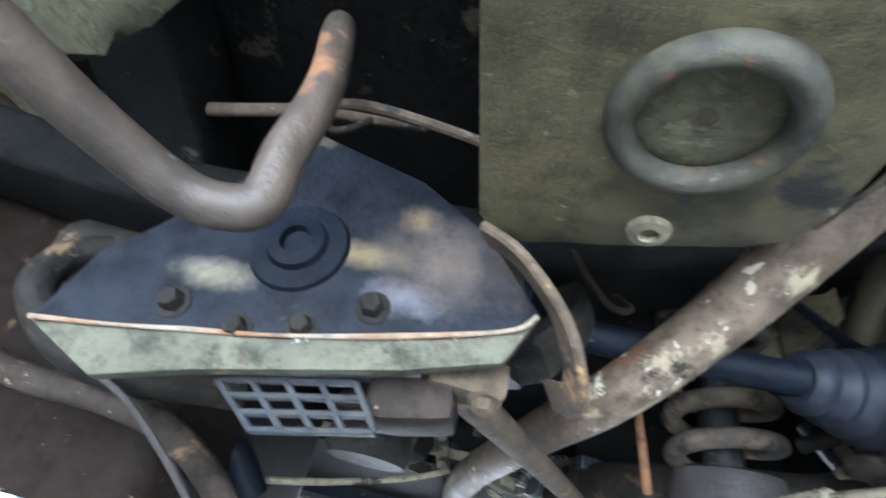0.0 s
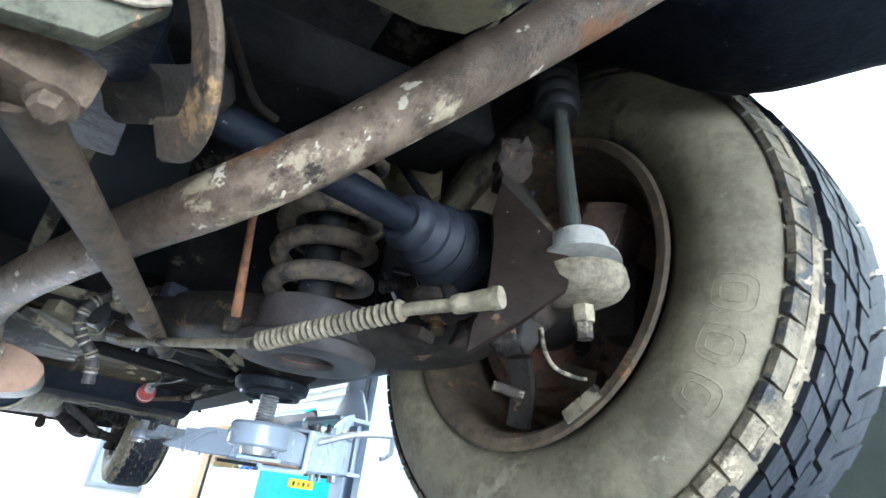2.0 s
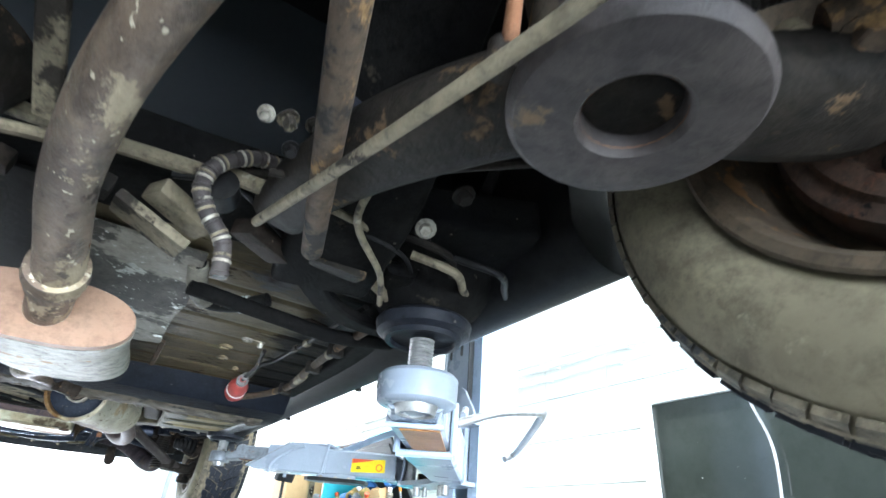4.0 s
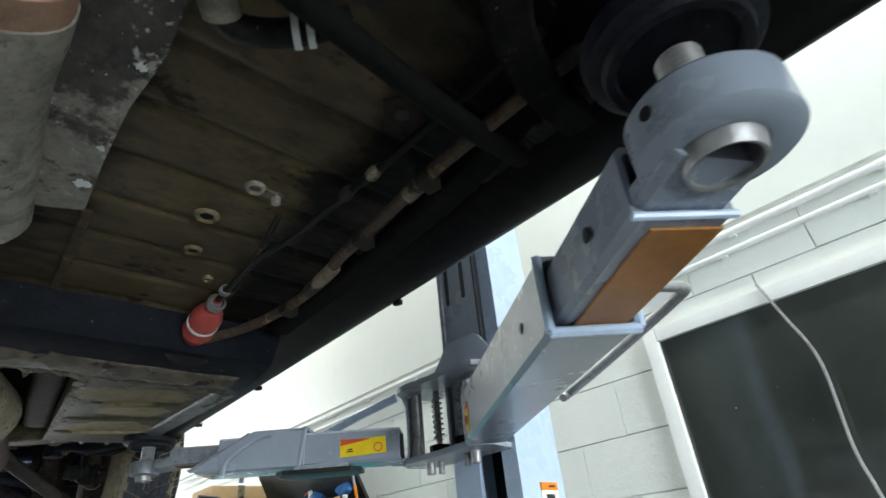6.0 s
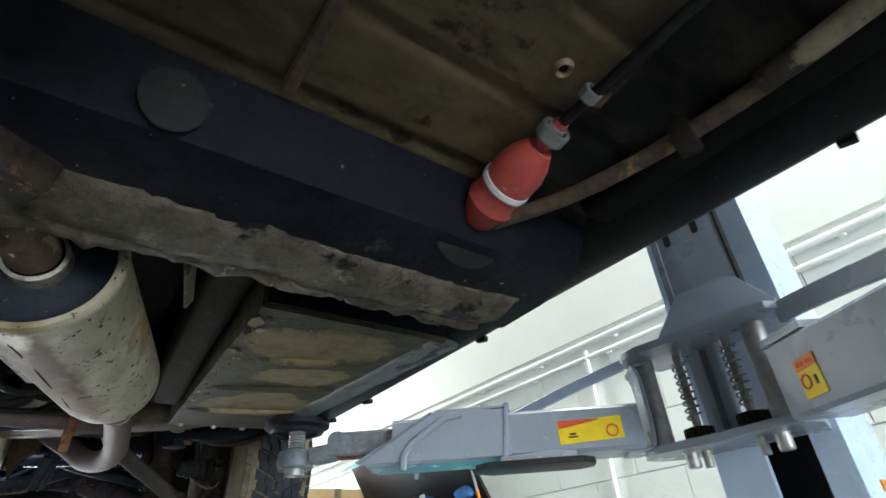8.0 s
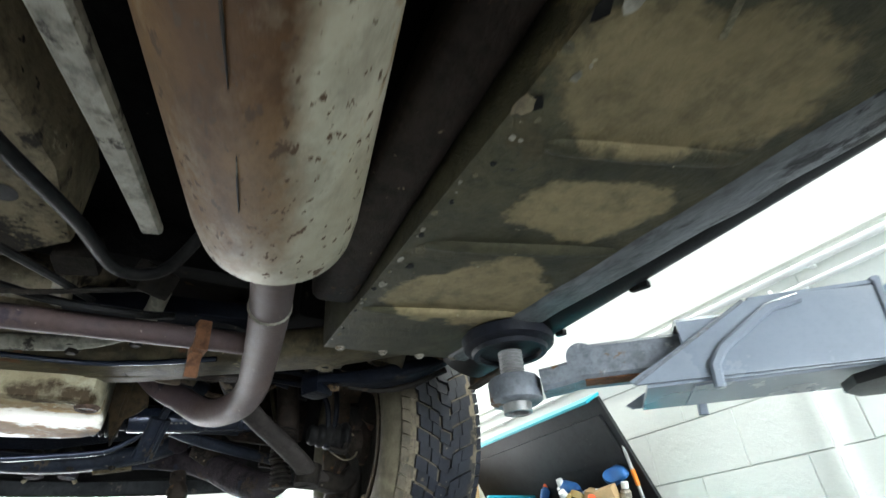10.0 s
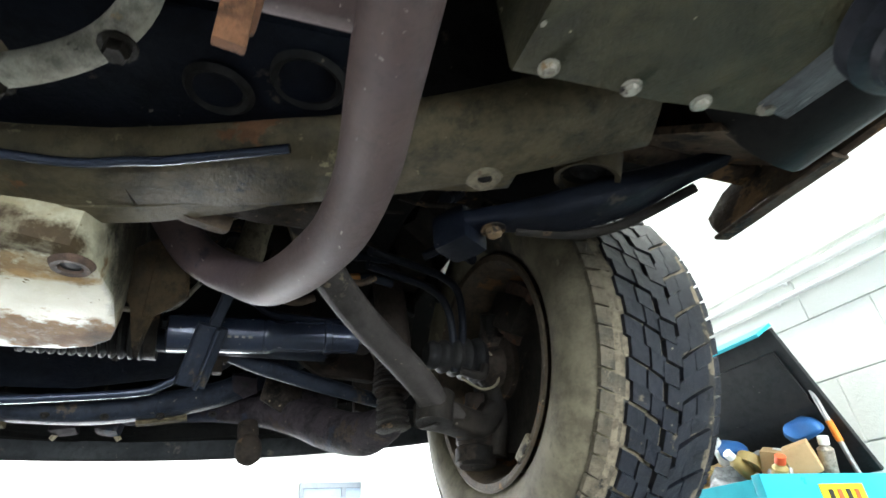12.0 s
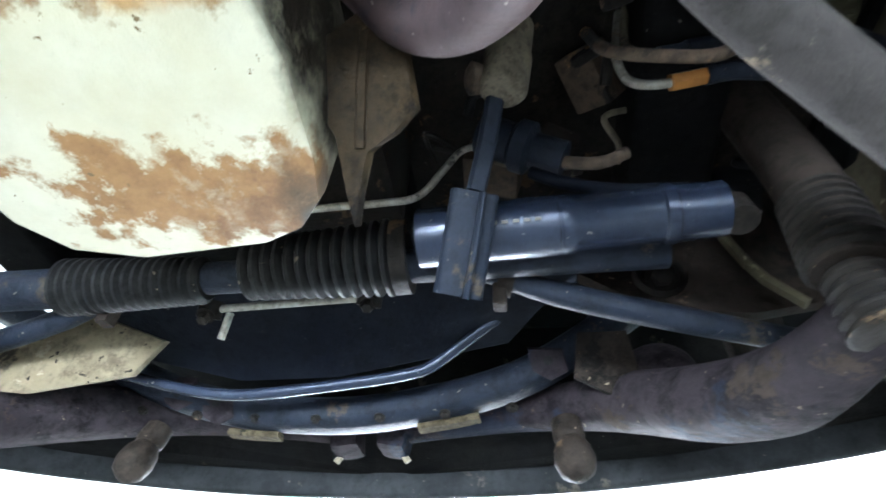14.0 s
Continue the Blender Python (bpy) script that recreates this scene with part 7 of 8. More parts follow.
for pts, m_ in ((((0.455, 3.92, 2.307), (0.432, 3.92, 2.20), (0.430, 3.92, 2.150), (0.440, 3.92, 2.130), (0.470, 3.92, 2.126), (0.530, 3.92, 2.138), (0.565, 3.92, 2.131)), "zinc"), (((0.462, 3.915, 2.307), (0.442, 3.915, 2.21), (0.446, 3.915, 2.180), (0.468, 3.915, 2.170), (0.516, 3.915, 2.177), (0.56, 3.92, 2.18)), "dirty_alloy")):
    bp = part("brake_pipe", tube(pts, 0.0045, n=10), m_, van, "bent brake pipe with brass union")
    part("pipe_union", tube([pts[-3], tuple(Vector(pts[-3]).lerp(Vector(pts[-2]), 0.55))], 0.0085, n=6, sub=1), "orange_grease" if m_ == "zinc" else "front_black", bp)
    part("hose_end", tube([tuple(Vector(pts[-3]).lerp(Vector(pts[-2]), 0.55)), pts[-2], pts[-1]], 0.0095, n=12), "front_black", bp)
part("panel_gusset", slab([(0.640, 4.165, 2.44), (0.566, 4.165, 2.285), (0.564, 4.165, 2.239), (0.619, 4.165, 2.165), (0.646, 4.165, 2.185), (0.676, 4.165, 2.281), (0.675, 4.165, 2.423)], (0, 0.008, 0), bev=0.002), "bumper_grey", van, "grey-green triangular gusset")
part("pump_neck", lathe([(0, 0), (0, 0.022), (0.01, 0.024), (0.04, 0.024), (0.045, 0.030), (0.06, 0.030), (0.065, 0.02), (0.10, 0.02), (0.10, 0)], (0.285, 3.99, 2.165), (1, 0.1, -0.5), n=24), "front_black", van, "black ribbed pump neck")
part("exhaust_flange", box((0.262, 3.655, 2.045), (0.055, 0.03, 0.045), (20, 0, 20), bev=0.012), "rusty_brown", van)
part("dark_arm", sweep([(0.22, 3.62, 2.05), (0.32, 3.625, 2.045), (0.44, 3.62, 2.05)], rect(0.05, 0.03, 0.008), sub=3), "plate_brown", van)
# radius arm to the hub
ra = part("radius_arm", sweep([(0.36, 3.67, 2.10), (0.405, 3.735, 2.045), (0.465, 3.79, 2.005), (0.535, 3.84, 1.97), (0.60, 3.885, 1.935), (0.635, 3.92, 1.915), (0.68, 3.955, 1.905)], rect(0.048, 0.036, 0.017), sub=5), "arm_dusty", van, "dusty grey-brown suspension arm")
part("arm_eye", lathe([(0, 0), (0, 0.030), (0.05, 0.032), (0.05, 0)], (0.63, 3.92, 1.885), (0.15, 0.1, 1), n=24), "dark_metal", ra)
part("lower_knuckle", sweep([(0.62, 3.93, 1.905), (0.68, 3.96, 1.905), (0.74, 3.985, 1.90), (0.775, 3.99, 1.93)], rect(0.055, 0.045, 0.012), sub=4), "dark_metal", van, "dark cast steering knuckle")
tj = part("track_joint", lathe([(0, 0), (0, 0.030), (0.006, 0.036), (0.030, 0.037), (0.034, 0.031), (0.040, 0.036), (0.085, 0.034), (0.090, 0.022), (0.13, 0.018), (0.13, 0)], (0.742, 4.010, 1.835), (0.10, 0.02, 1), n=26), "plate_brown", van, "rust-brown joint housing")
part("joint_link", tube([(0.775, 3.99, 1.85), (0.785, 3.985, 1.91), (0.778, 3.975, 1.965), (0.755, 3.965, 1.99)], 0.019, n=16), "dark_metal", tj)
part("caliper_arm", sweep([(0.77, 3.93, 2.10), (0.778, 3.955, 2.06), (0.775, 3.97, 2.02)], rect(0.05, 0.035, 0.012), sub=3), "plate_brown", van)
part("sensor_wire", tube([(0.70, 3.95, 1.975), (0.735, 3.945, 1.955), (0.765, 3.94, 1.965), (0.77, 3.935, 2.0), (0.75, 3.93, 2.02)], 0.0025, n=8), "dirty_alloy", van)
part("ball_joint", bellows((0.586, 3.994, 1.890), (-0.08, 0.02, 1), 0.06, 0.030, 0.024, 5), "dark_metal", van, "rusted ball joint with ribbed boot")
part("damper_leg", tube([(0.584, 3.995, 1.95), (0.592, 4.0, 2.06), (0.575, 4.01, 2.25)], 0.030, n=20), "plate_brown", van)
part("leg_boot", bellows((0.586, 3.996, 1.955), (0.06, 0.04, 1), 0.085, 0.036, 0.033, 8), "dark_metal", van)
for pts in (((0.50, 3.84, 2.14), (0.55, 3.87, 2.152), (0.607, 3.894, 2.156), (0.665, 3.92, 2.158), (0.703, 3.94, 2.143), (0.710, 3.945, 2.08), (0.705, 3.95, 2.01), (0.725, 3.955, 1.975)),
            ((0.50, 3.85, 2.12), (0.56, 3.885, 2.128), (0.62, 3.91, 2.130), (0.662, 3.93, 2.120), (0.682, 3.94, 2.09), (0.690, 3.95, 2.04), (0.690, 3.955, 1.985))):
    part("brake_hose", tube(pts, 0.0075, n=12), "rubber_blue", van)
part("hose_bracket", tube([(0.69, 3.93, 1.98), (0.725, 3.92, 1.97), (0.735, 3.92, 1.99)], 0.008, n=10), "dark_metal", van)
part("outer_boot", bellows((0.64, 3.966, 2.02), (1, 0, -0.05), 0.11, 0.025, 0.045, 5), "rubber", van)

# steering rack, damper and rods
rk = part("steering_rack", lathe([(0, 0), (0, 0.020), (0.9, 0.020), (0.9, 0)], (-0.42, 4.085, 2.048), (1, 0, 0.01), n=20), "front_black", van, "steering rack with ribbed gaiters")
part("gaiter", bellows((-0.245, 4.085, 2.049), (1, 0, 0), 0.19, 0.037, 0.029, 16), "rubber", rk)
part("gaiter", bellows((0.0, 4.075, 2.052), (1, 0, 0.05), 0.18, 0.036, 0.046, 13), "rubber", rk)
part("gaiter_clip", lathe([(0, 0.030), (0, 0.044), (0.018, 0.044), (0.018, 0.030)], (0.178, 4.075, 2.060), (1, 0, 0.05), n=28, closed=True), "dark_metal", rk)
part("rack_sleeve", lathe([(0, 0), (0, 0.026), (0.14, 0.026), (0.14, 0)], (-0.39, 4.085, 2.048), (1, 0, 0), n=24), "front_black", rk)
sd = part("steering_damper", lathe([(0, 0), (0, 0.024), (0.004, 0.0325), (0.150, 0.0325), (0.151, 0.0315), (0.153, 0.0315), (0.154, 0.0325), (0.166, 0.0325), (0.169, 0.030), (0.255, 0.029), (0.257, 0.032), (0.268, 0.032), (0.270, 0.029), (0.318, 0.029), (0.323, 0.020), (0.325, 0)], (0.210, 4.035, 2.050), (1, 0.0, 0.055), n=36), "black_paint", van, "glossy black steering damper tube")
part("damper_lug", lathe([(0, 0), (0, 0.017), (0.03, 0.017), (0.03, 0)], (0.540, 4.03, 2.045), (0, 0.3, 1), n=18), "dark_metal", sd)
for k in range(6):
    part("stamped_mark", box((0.285 + 0.011 * k, 4.004, 2.037 + 0.0006 * k), (0.006, 0.002, 0.003), (55, 0, 0), bev=0), "zinc", sd)
part("damper_stay", sweep([(0.308, 3.90, 2.125), (0.296, 3.93, 2.08), (0.282, 3.958, 2.036)], rect(0.018, 0.012, 0.003), sub=2), "front_black", van)
part("damper_bracket", sweep([(0.281, 3.960, 2.036), (0.271, 3.988, 1.998), (0.260, 4.016, 1.958)], rect(0.046, 0.020, 0.007), sub=3), "front_black", van, "black folded damper bracket")
part("bracket_fold", sweep([(0.288, 3.956, 2.030), (0.278, 3.984, 1.992), (0.267, 4.012, 1.952)], rect(0.006, 0.022, 0.002), sub=3), "front_black", van)
part("power_pipe", tube([(0.10, 3.98, 2.05), (0.132, 3.99, 2.062), (0.18, 3.995, 2.068), (0.217, 4.0, 2.08), (0.243, 4.0, 2.12), (0.264, 4.0, 2.152), (0.30, 4.0, 2.157), (0.345, 4.0, 2.150)], 0.0042, n=10), "zinc", van, "thin bent steel pipe")
part("power_pipe", tube([(0.345, 4.0, 2.135), (0.374, 4.0, 2.118), (0.41, 4.0, 2.112), (0.44, 4.0, 2.125)], 0.007, n=12), "rusty_brown", van)
part("power_hose", tube([(0.337, 4.0, 2.105), (0.37, 4.0, 2.085), (0.43, 4.02, 2.09), (0.50, 4.03, 2.095)], 0.007, n=10), "blue_black", van)
part("pipe_union", lathe([(0, 0), (0, 0.012), (0.02, 0.012), (0.02, 0)], (0.345, 4.0, 2.128), (1, 0, -0.3), n=6), "rusty_brown", van)
part("pipe_hook", tube([(0.40, 3.90, 2.20), (0.405, 3.88, 2.13), (0.43, 3.875, 2.105), (0.49, 3.88, 2.10), (0.52, 3.88, 2.115)], 0.006, n=10), "rusty_brown", van)
for s in (1, -1):
    def mx(x):
        return MID + s * (x - MID)
    tr = part("tie_rod", tube([(mx(0.262), 4.10, 2.06), (mx(0.37), 4.13, 2.035), (mx(0.50), 4.155, 2.012), (mx(0.64), 4.18, 1.99)], 0.0155, n=18, sizes=(0.7, 1, 1, 0.9)), "front_black", van, "dark steering tie rod")
    part("rod_clamp", lathe([(0, 0), (0, 0.021), (0.018, 0.021), (0.018, 0)], (mx(0.295), 4.112, 2.052), (s, 0.2, -0.2), n=18), "plate_brown", tr)
    part("rod_end", box((mx(0.296), 4.115, 2.026), (0.016, 0.02, 0.03), (0, 0, 0), bev=0.004), "plate_brown", tr)
lk = part("link_rod", tube([(-0.085, 4.15, 2.052), (0.13, 4.15, 2.060)], 0.0055, n=10, sub=1), "zinc", van, "short steel link rod")
for x, z in ((-0.085, 2.052), (0.13, 2.060)):
    part("link_eye", lathe([(-0.012, 0), (-0.012, 0.016), (0.012, 0.016), (0.012, 0)], (x, 4.15, z), (0.2, -0.5, 1), n=18), "dark_metal", lk)
    part("link_bolt", bolt((x, 4.145, z - 0.012), (0.1, -0.4, -1), 0.008, 0.014), "dark_metal", lk)
part("link_stud", tube([(-0.055, 4.15, 2.045), (-0.062, 4.16, 2.012)], 0.005, n=8, sub=1), "zinc", lk)

# front cross-members
part("front_cross_tube", sweep([(-0.62, 4.30, 2.19), (-0.45, 4.34, 2.12), (-0.26, 4.375, 2.048), (-0.12, 4.39, 2.018), (0.03, 4.395, 2.010), (0.15, 4.39, 2.020), (0.30, 4.375, 2.050), (0.42, 4.36, 2.110), (0.55, 4.32, 2.19)], rect(0.062, 0.05, 0.022), sub=5), "front_black", van, "curved dark front cross-member")
for pts in (((-0.155, 4.407, 1.989), (-0.115, 4.409, 1.986), (-0.070, 4.410, 1.984)), ((0.155, 4.405, 1.992), (0.205, 4.402, 1.998), (0.250, 4.398, 2.005))):
    part("seam_scuff", sweep(pts, rect(0.026, 0.010, 0.003), sub=3), "tan_scuff", van, "tan scuffed strip")
for x, y, z, a in ((-0.235, 4.345, 2.030, 25), (-0.165, 4.350, 2.015, -12), (0.355, 4.330, 2.060, 15)):
    ear = part("beam_ear", slab([(x - 0.028, y, z + 0.022), (x + 0.024, y, z + 0.018), (x + 0.030, y + 0.01, z - 0.012), (x + 0.004, y + 0.014, z - 0.024), (x - 0.022, y + 0.01, z - 0.010)], (0.001, 0.006, 0.0005 * a), bev=0.002), "beam_brown", van, "bent bracket ear with one hole")
    part("ear_hole", lathe([(0, 0), (0, 0.007), (-0.001, 0)], (x + 0.002, y + 0.001, z + 0.002), (0, 1, 0.3), n=14), "rubber", ear)
part("stabiliser_bar", sweep([(-0.45, 4.24, 2.11), (-0.34, 4.27, 2.048), (-0.20, 4.285, 2.012), (-0.09, 4.29, 1.998), (0.055, 4.29, 2.010), (0.16, 4.285, 2.022), (0.20, 4.28, 2.036), (0.27, 4.26, 2.080), (0.345, 4.24, 2.116), (0.43, 4.21, 2.14)], ring_of(0.010, 14, 0.008), sub=5), "black_paint", van, "glossy blue-black flat bar")
part("under_plate", slab([(-0.36, 4.16, 2.115), (0.42, 4.16, 2.125), (0.30, 4.30, 2.075), (0.05, 4.30, 2.028), (-0.10, 4.30, 2.025), (-0.26, 4.29, 2.06)], (0, 0.01, 0.015), bev=0.003), "blue_black", van)
for s in (1, -1):
    def mx(x):
        return MID + s * (x - MID)
    beam = part("axle_beam", sweep([(mx(0.075), 4.515, 2.035), (mx(0.18), 4.505, 2.045), (mx(0.30), 4.485, 2.050), (mx(0.40), 4.43, 2.035), (mx(0.475), 4.345, 2.0), (mx(0.53), 4.24, 1.95), (mx(0.565), 4.14, 1.918), (mx(0.582), 4.06, 1.912), (mx(0.588), 3.995, 1.915)], rect(0.058, 0.052, 0.022), sub=6, sizes=(1.0, 1.05, 1.15, 1.35, 1.55, 1.60, 1.45, 1.15, 0.9)), "beam_brown", van, "cast lower axle beam")
    part("beam_clamp", box((mx(0.094), 4.515, 2.024), (0.050, 0.07, 0.062), (0, 8 * s, 0), bev=0.014), "beam_brown", beam)
    lobe = bmesh.new()
    bmesh.ops.create_icosphere(lobe, subdivisions=4, radius=1, matrix=pose(mx(0.505), 4.345, 2.030, 0, 0, -40 * s) @ Matrix.Diagonal((0.062, 0.045, 0.056, 1)))
    part("beam_lobe", lobe, "beam_brown", beam, "rounded lobe of the casting")
    part("clamp_bolt", bolt((mx(0.094), 4.476, 2.046), (0, -1, -0.3), 0.021, 0.022), "dark_metal", beam)
    part("clamp_tail", tube([(mx(0.10), 4.53, 2.005), (mx(0.115), 4.535, 1.985)], 0.006, n=8, sub=1), "dirty_alloy", beam)
    part("grease_knob", lathe([(0.01, 0), (0.01, 0.022), (-0.016, 0.023), (-0.024, 0.020), (-0.036, 0.026), (-0.056, 0.029), (-0.072, 0.024), (-0.082, 0.012), (-0.084, 0)], (mx(0.378), 4.395, 1.985), (-0.1 * s, 0.3, 1), n=20), "plate_brown", beam, "rounded rubber buffer")
    for k in range(2):
        part("beam_bolt", bolt((mx(0.30 + 0.035 * k), 4.452, 2.055), (0, -1, 0.1), 0.009, 0.012), "dark_metal", beam)
part("front_panel", slab([(0.611, 4.21, 2.46), (0.72, 4.21, 2.46), (0.72, 4.21, 2.265), (0.69, 4.20, 2.06), (0.60, 4.19, 2.04), (0.485, 4.19, 2.05), (0.40, 4.20, 2.12), (0.40, 4.21, 2.46)], (0, 0.02, 0), bev=0.003), "plate_brown", van, "brown dusty inner panel")
part("panel_ring", lathe([(0, 0.022), (-0.006, 0.024), (-0.008, 0.030), (0, 0.034)], (0.500, 4.19, 2.102), (0, 1, 0), n=28), "dark_metal", van)
part("panel_bolt", bolt((0.500, 4.185, 2.095), (0, -1, -0.2), 0.014, 0.016), "dark_metal", van)
part("radiator_panel", box((MID, 4.68, 2.28), (1.5, 0.04, 0.50), bev=0.01), "underseal", van)
part("splash_guard", slab([(-0.50, 4.20, 2.02), (-0.30, 4.20, 2.085), (-0.19, 4.22, 2.05), (-0.22, 4.22, 1.995), (-0.36, 4.21, 1.968), (-0.46, 4.20, 1.975)], (0, 0.012, 0.006), bev=0.002), "dirty_beige", van, "pale torn splash guard")
part("small_bracket", slab([(0.40, 4.30, 2.09), (0.47, 4.30, 2.09), (0.48, 4.31, 2.02), (0.44, 4.32, 2.0), (0.39, 4.32, 2.03)], (0, 0.008, 0), bev=0.002), "plate_brown", van)
part("bumper_lip", sweep([(-0.95, 4.22, 2.03), (-0.80, 4.44, 2.012), (-0.64, 4.55, 2.006), (-0.30, 4.66, 2.002), (0.05, 4.69, 2.0), (0.38, 4.66, 2.002), (0.68, 4.56, 2.006), (0.90, 4.42, 2.012), (1.02, 4.20, 2.03)], rect(0.03, 0.062, 0.012), sub=6), "bumper_grey", van, "dark grey bumper lip")

part("lower_grille", slab([(-0.80, 4.44, 2.06), (-0.50, 4.50, 2.05), (0.05, 4.53, 2.05), (0.45, 4.50, 2.06), (0.80, 4.36, 2.07), (0.88, 4.43, 2.02), (0.60, 4.59, 2.015), (0.05, 4.69, 2.01), (-0.50, 4.60, 2.015), (-0.80, 4.44, 2.02)], (0, 0.01, 0.02), bev=0.003), "underseal", van)
part("wing_liner", slab([(0.66, 4.36, 2.02), (0.98, 4.36, 2.06), (0.98, 4.30, 2.40), (0.66, 4.30, 2.40)], (0, 0.02, 0), bev=0.003), "underseal", van)
part("wing_liner", slab([(0.58, 4.24, 1.99), (0.70, 4.34, 2.0), (0.70, 4.30, 2.40), (0.56, 4.24, 2.40)], (0, 0.02, 0), bev=0.003), "plate_brown", van)
part("arch_closing", slab([(0.56, 3.55, 2.055), (0.70, 3.55, 2.045), (0.83, 3.55, 2.095), (0.90, 3.55, 2.16), (0.93, 3.55, 2.34), (0.56, 3.55, 2.34)], (0, 0.012, 0), bev=0.003), "underseal", van)
part("sill_end", slab([(0.52, 3.44, 2.07), (0.90, 3.42, 2.07), (0.90, 3.42, 2.40), (0.52, 3.44, 2.40)], (0, 0.03, 0), bev=0.004), "rust_panel", van)
part("hub_shield", slab([(0.715, 3.62, 2.26), (0.715, 4.30, 2.26), (0.715, 4.30, 2.42), (0.715, 3.62, 2.42)], (0.012, 0, 0), bev=0.003), "underseal", van)
part("bay_panel", box((0.45, 3.95, 2.30), (0.56, 0.70, 0.05), bev=0.01), "dark_metal", van)
part("chassis_rail", sweep([(0.50, 3.42, 2.16), (0.50, 3.80, 2.24), (0.52, 4.25, 2.22)], rect(0.10, 0.12, 0.012), sub=3), "underseal", van)
part("chassis_rail", sweep([(-0.40, 3.42, 2.16), (-0.40, 3.80, 2.22), (-0.42, 4.25, 2.20)], rect(0.10, 0.12, 0.012), sub=3), "underseal", van)
part("rear_engine_panel", box((-0.1, 3.30, 2.20), (0.9, 0.04, 0.25), bev=0.01), "underseal", van)

# dark clutter in the engine bay
rnd = random.Random(21)
for k in range(16):
    x0, y0, z0 = 0.20 + 0.42 * rnd.random(), 3.70 + 0.42 * rnd.random(), 2.14 + 0.10 * rnd.random()
    pts = [(x0, y0, z0)]
    for j in range(3):
        pts.append((pts[-1][0] + 0.10 * (rnd.random() - 0.35), pts[-1][1] + 0.08 * (rnd.random() - 0.5), pts[-1][2] + 0.05 * (rnd.random() - 0.6)))
    part("bay_hose", tube(pts, 0.004 + 0.007 * rnd.random() ** 2, n=9), ("rubber", "dark_metal", "rubber_blue", "dirty_alloy")[k % 4], van)
for k in range(9):
    part("bay_bracket", box((0.22 + 0.40 * rnd.random(), 3.72 + 0.36 * rnd.random(), 2.19 + 0.06 * rnd.random()), (0.03 + 0.05 * rnd.random(), 0.03 + 0.03 * rnd.random(), 0.02 + 0.03 * rnd.random()), (40 * rnd.random(), 30 * rnd.random(), 90 * rnd.random()), bev=0.005), ("dark_metal", "plate_brown", "rusty_brown")[k % 3], van)
part("arch_liner_tip", slab([(0.70, 4.02, 2.16), (0.80, 4.22, 2.26), (0.80, 4.22, 2.44), (0.70, 4.02, 2.44)], (-0.01, 0.006, 0), bev=0.002), "underseal", van)
for k in range(7):
    x = -0.30 + 0.10 * k
    part("seam_bolt", bolt((x, 4.37, 1.995 + 0.18 * (x - 0.03) ** 2), (0, -0.5, -1), 0.006, 0.007), "dark_metal", van)
for x in (0.16, 0.205, -0.06, -0.105):
    part("beam_stud", bolt((x, 4.475, 2.055), (0, -1, 0.2), 0.008, 0.012), "plate_brown", van)
part("panel_edge", sweep([(0.62, 4.18, 2.44), (0.575, 4.175, 2.25), (0.60, 4.17, 2.10), (0.64, 4.16, 2.03)], rect(0.016, 0.010, 0.003), sub=3), "box_paint", van)
part("caliper_bridge", box((0.80, 3.90, 2.085), (0.06, 0.10, 0.07), (35, 10, 10), bev=0.014), "dark_metal", van, "dark brake caliper body")
part("caliper_piston", lathe([(0, 0), (0, 0.026), (0.05, 0.028), (0.05, 0)], (0.775, 3.905, 2.075), (1, 0, 0.1), n=22), "brake_metal", van)
part("dust_shield", lathe([(0, 0.06), (0.004, 0.14), (0.012, 0.15), (0.014, 0.06)], (0.795, 3.962, 2.003), (1, 0, 0), n=44, closed=True), "dark_metal", van)

bush = part("arm_bush", lathe([(-0.016, 0.030), (-0.018, 0.036), (0.012, 0.038), (0.016, 0.032)], (0.648, 3.470, 2.058), (0.15, -0.25, 1), n=32, closed=True), "subframe_olive", van, "olive bush housing on the subframe end")
part("bush_rubber", lathe([(0, 0), (-0.010, 0.012), (-0.004, 0.020), (-0.006, 0.031), (0.01, 0.031), (0.01, 0)], (0.648, 3.470, 2.058), (0.15, -0.25, 1), n=28), "rubber", bush)

# ---- along the wall ----
bench = thing("workbench", (2.03, 5.2, 0), "grey steel workbench against the block wall", "workbench")
part("top", box((2.03, 5.2, 1.16), (0.62, 2.2, 0.04)), "charcoal_paint", bench)
for x in (1.76, 2.30):
    for y in (4.16, 6.24):
        part("leg", box((x, y, 0.57), (0.05, 0.05, 1.14)), "charcoal_paint", bench)

chest = thing("tool_chest", (2.04, 4.85, 1.18), "teal steel tool chest with its lid propped open, full of tools", "tool chest")
bm = bmesh.new()
for c, size in (((2.05, 4.265, 1.52), (0.60, 0.03, 0.68)), ((2.05, 5.435, 1.52), (0.60, 0.03, 0.68)), ((1.765, 4.85, 1.515), (0.03, 1.14, 0.67)), ((2.325, 4.85, 1.515), (0.03, 1.14, 0.67)), ((2.05, 4.85, 1.20), (0.58, 1.16, 0.03))):
    box(c, size, bm=bm, bev=0.004)
part("body", bm, "teal_paint", chest)
hinge, tip = Vector((2.335, 0, 1.875)), Vector((2.075, 0, 2.34))
ln = (tip - hinge).normalized()
nrm = Vector((-ln.z, 0, ln.x))
lid = part("lid", slab([(hinge.x, 4.25, hinge.z), (tip.x, 4.25, tip.z), (tip.x, 5.45, tip.z), (hinge.x, 5.45, hinge.z)], -0.02 * nrm if nrm.x > 0 else 0.02 * nrm, bev=0.003), "charcoal_paint", chest, "raised charcoal lid with a teal front edge")
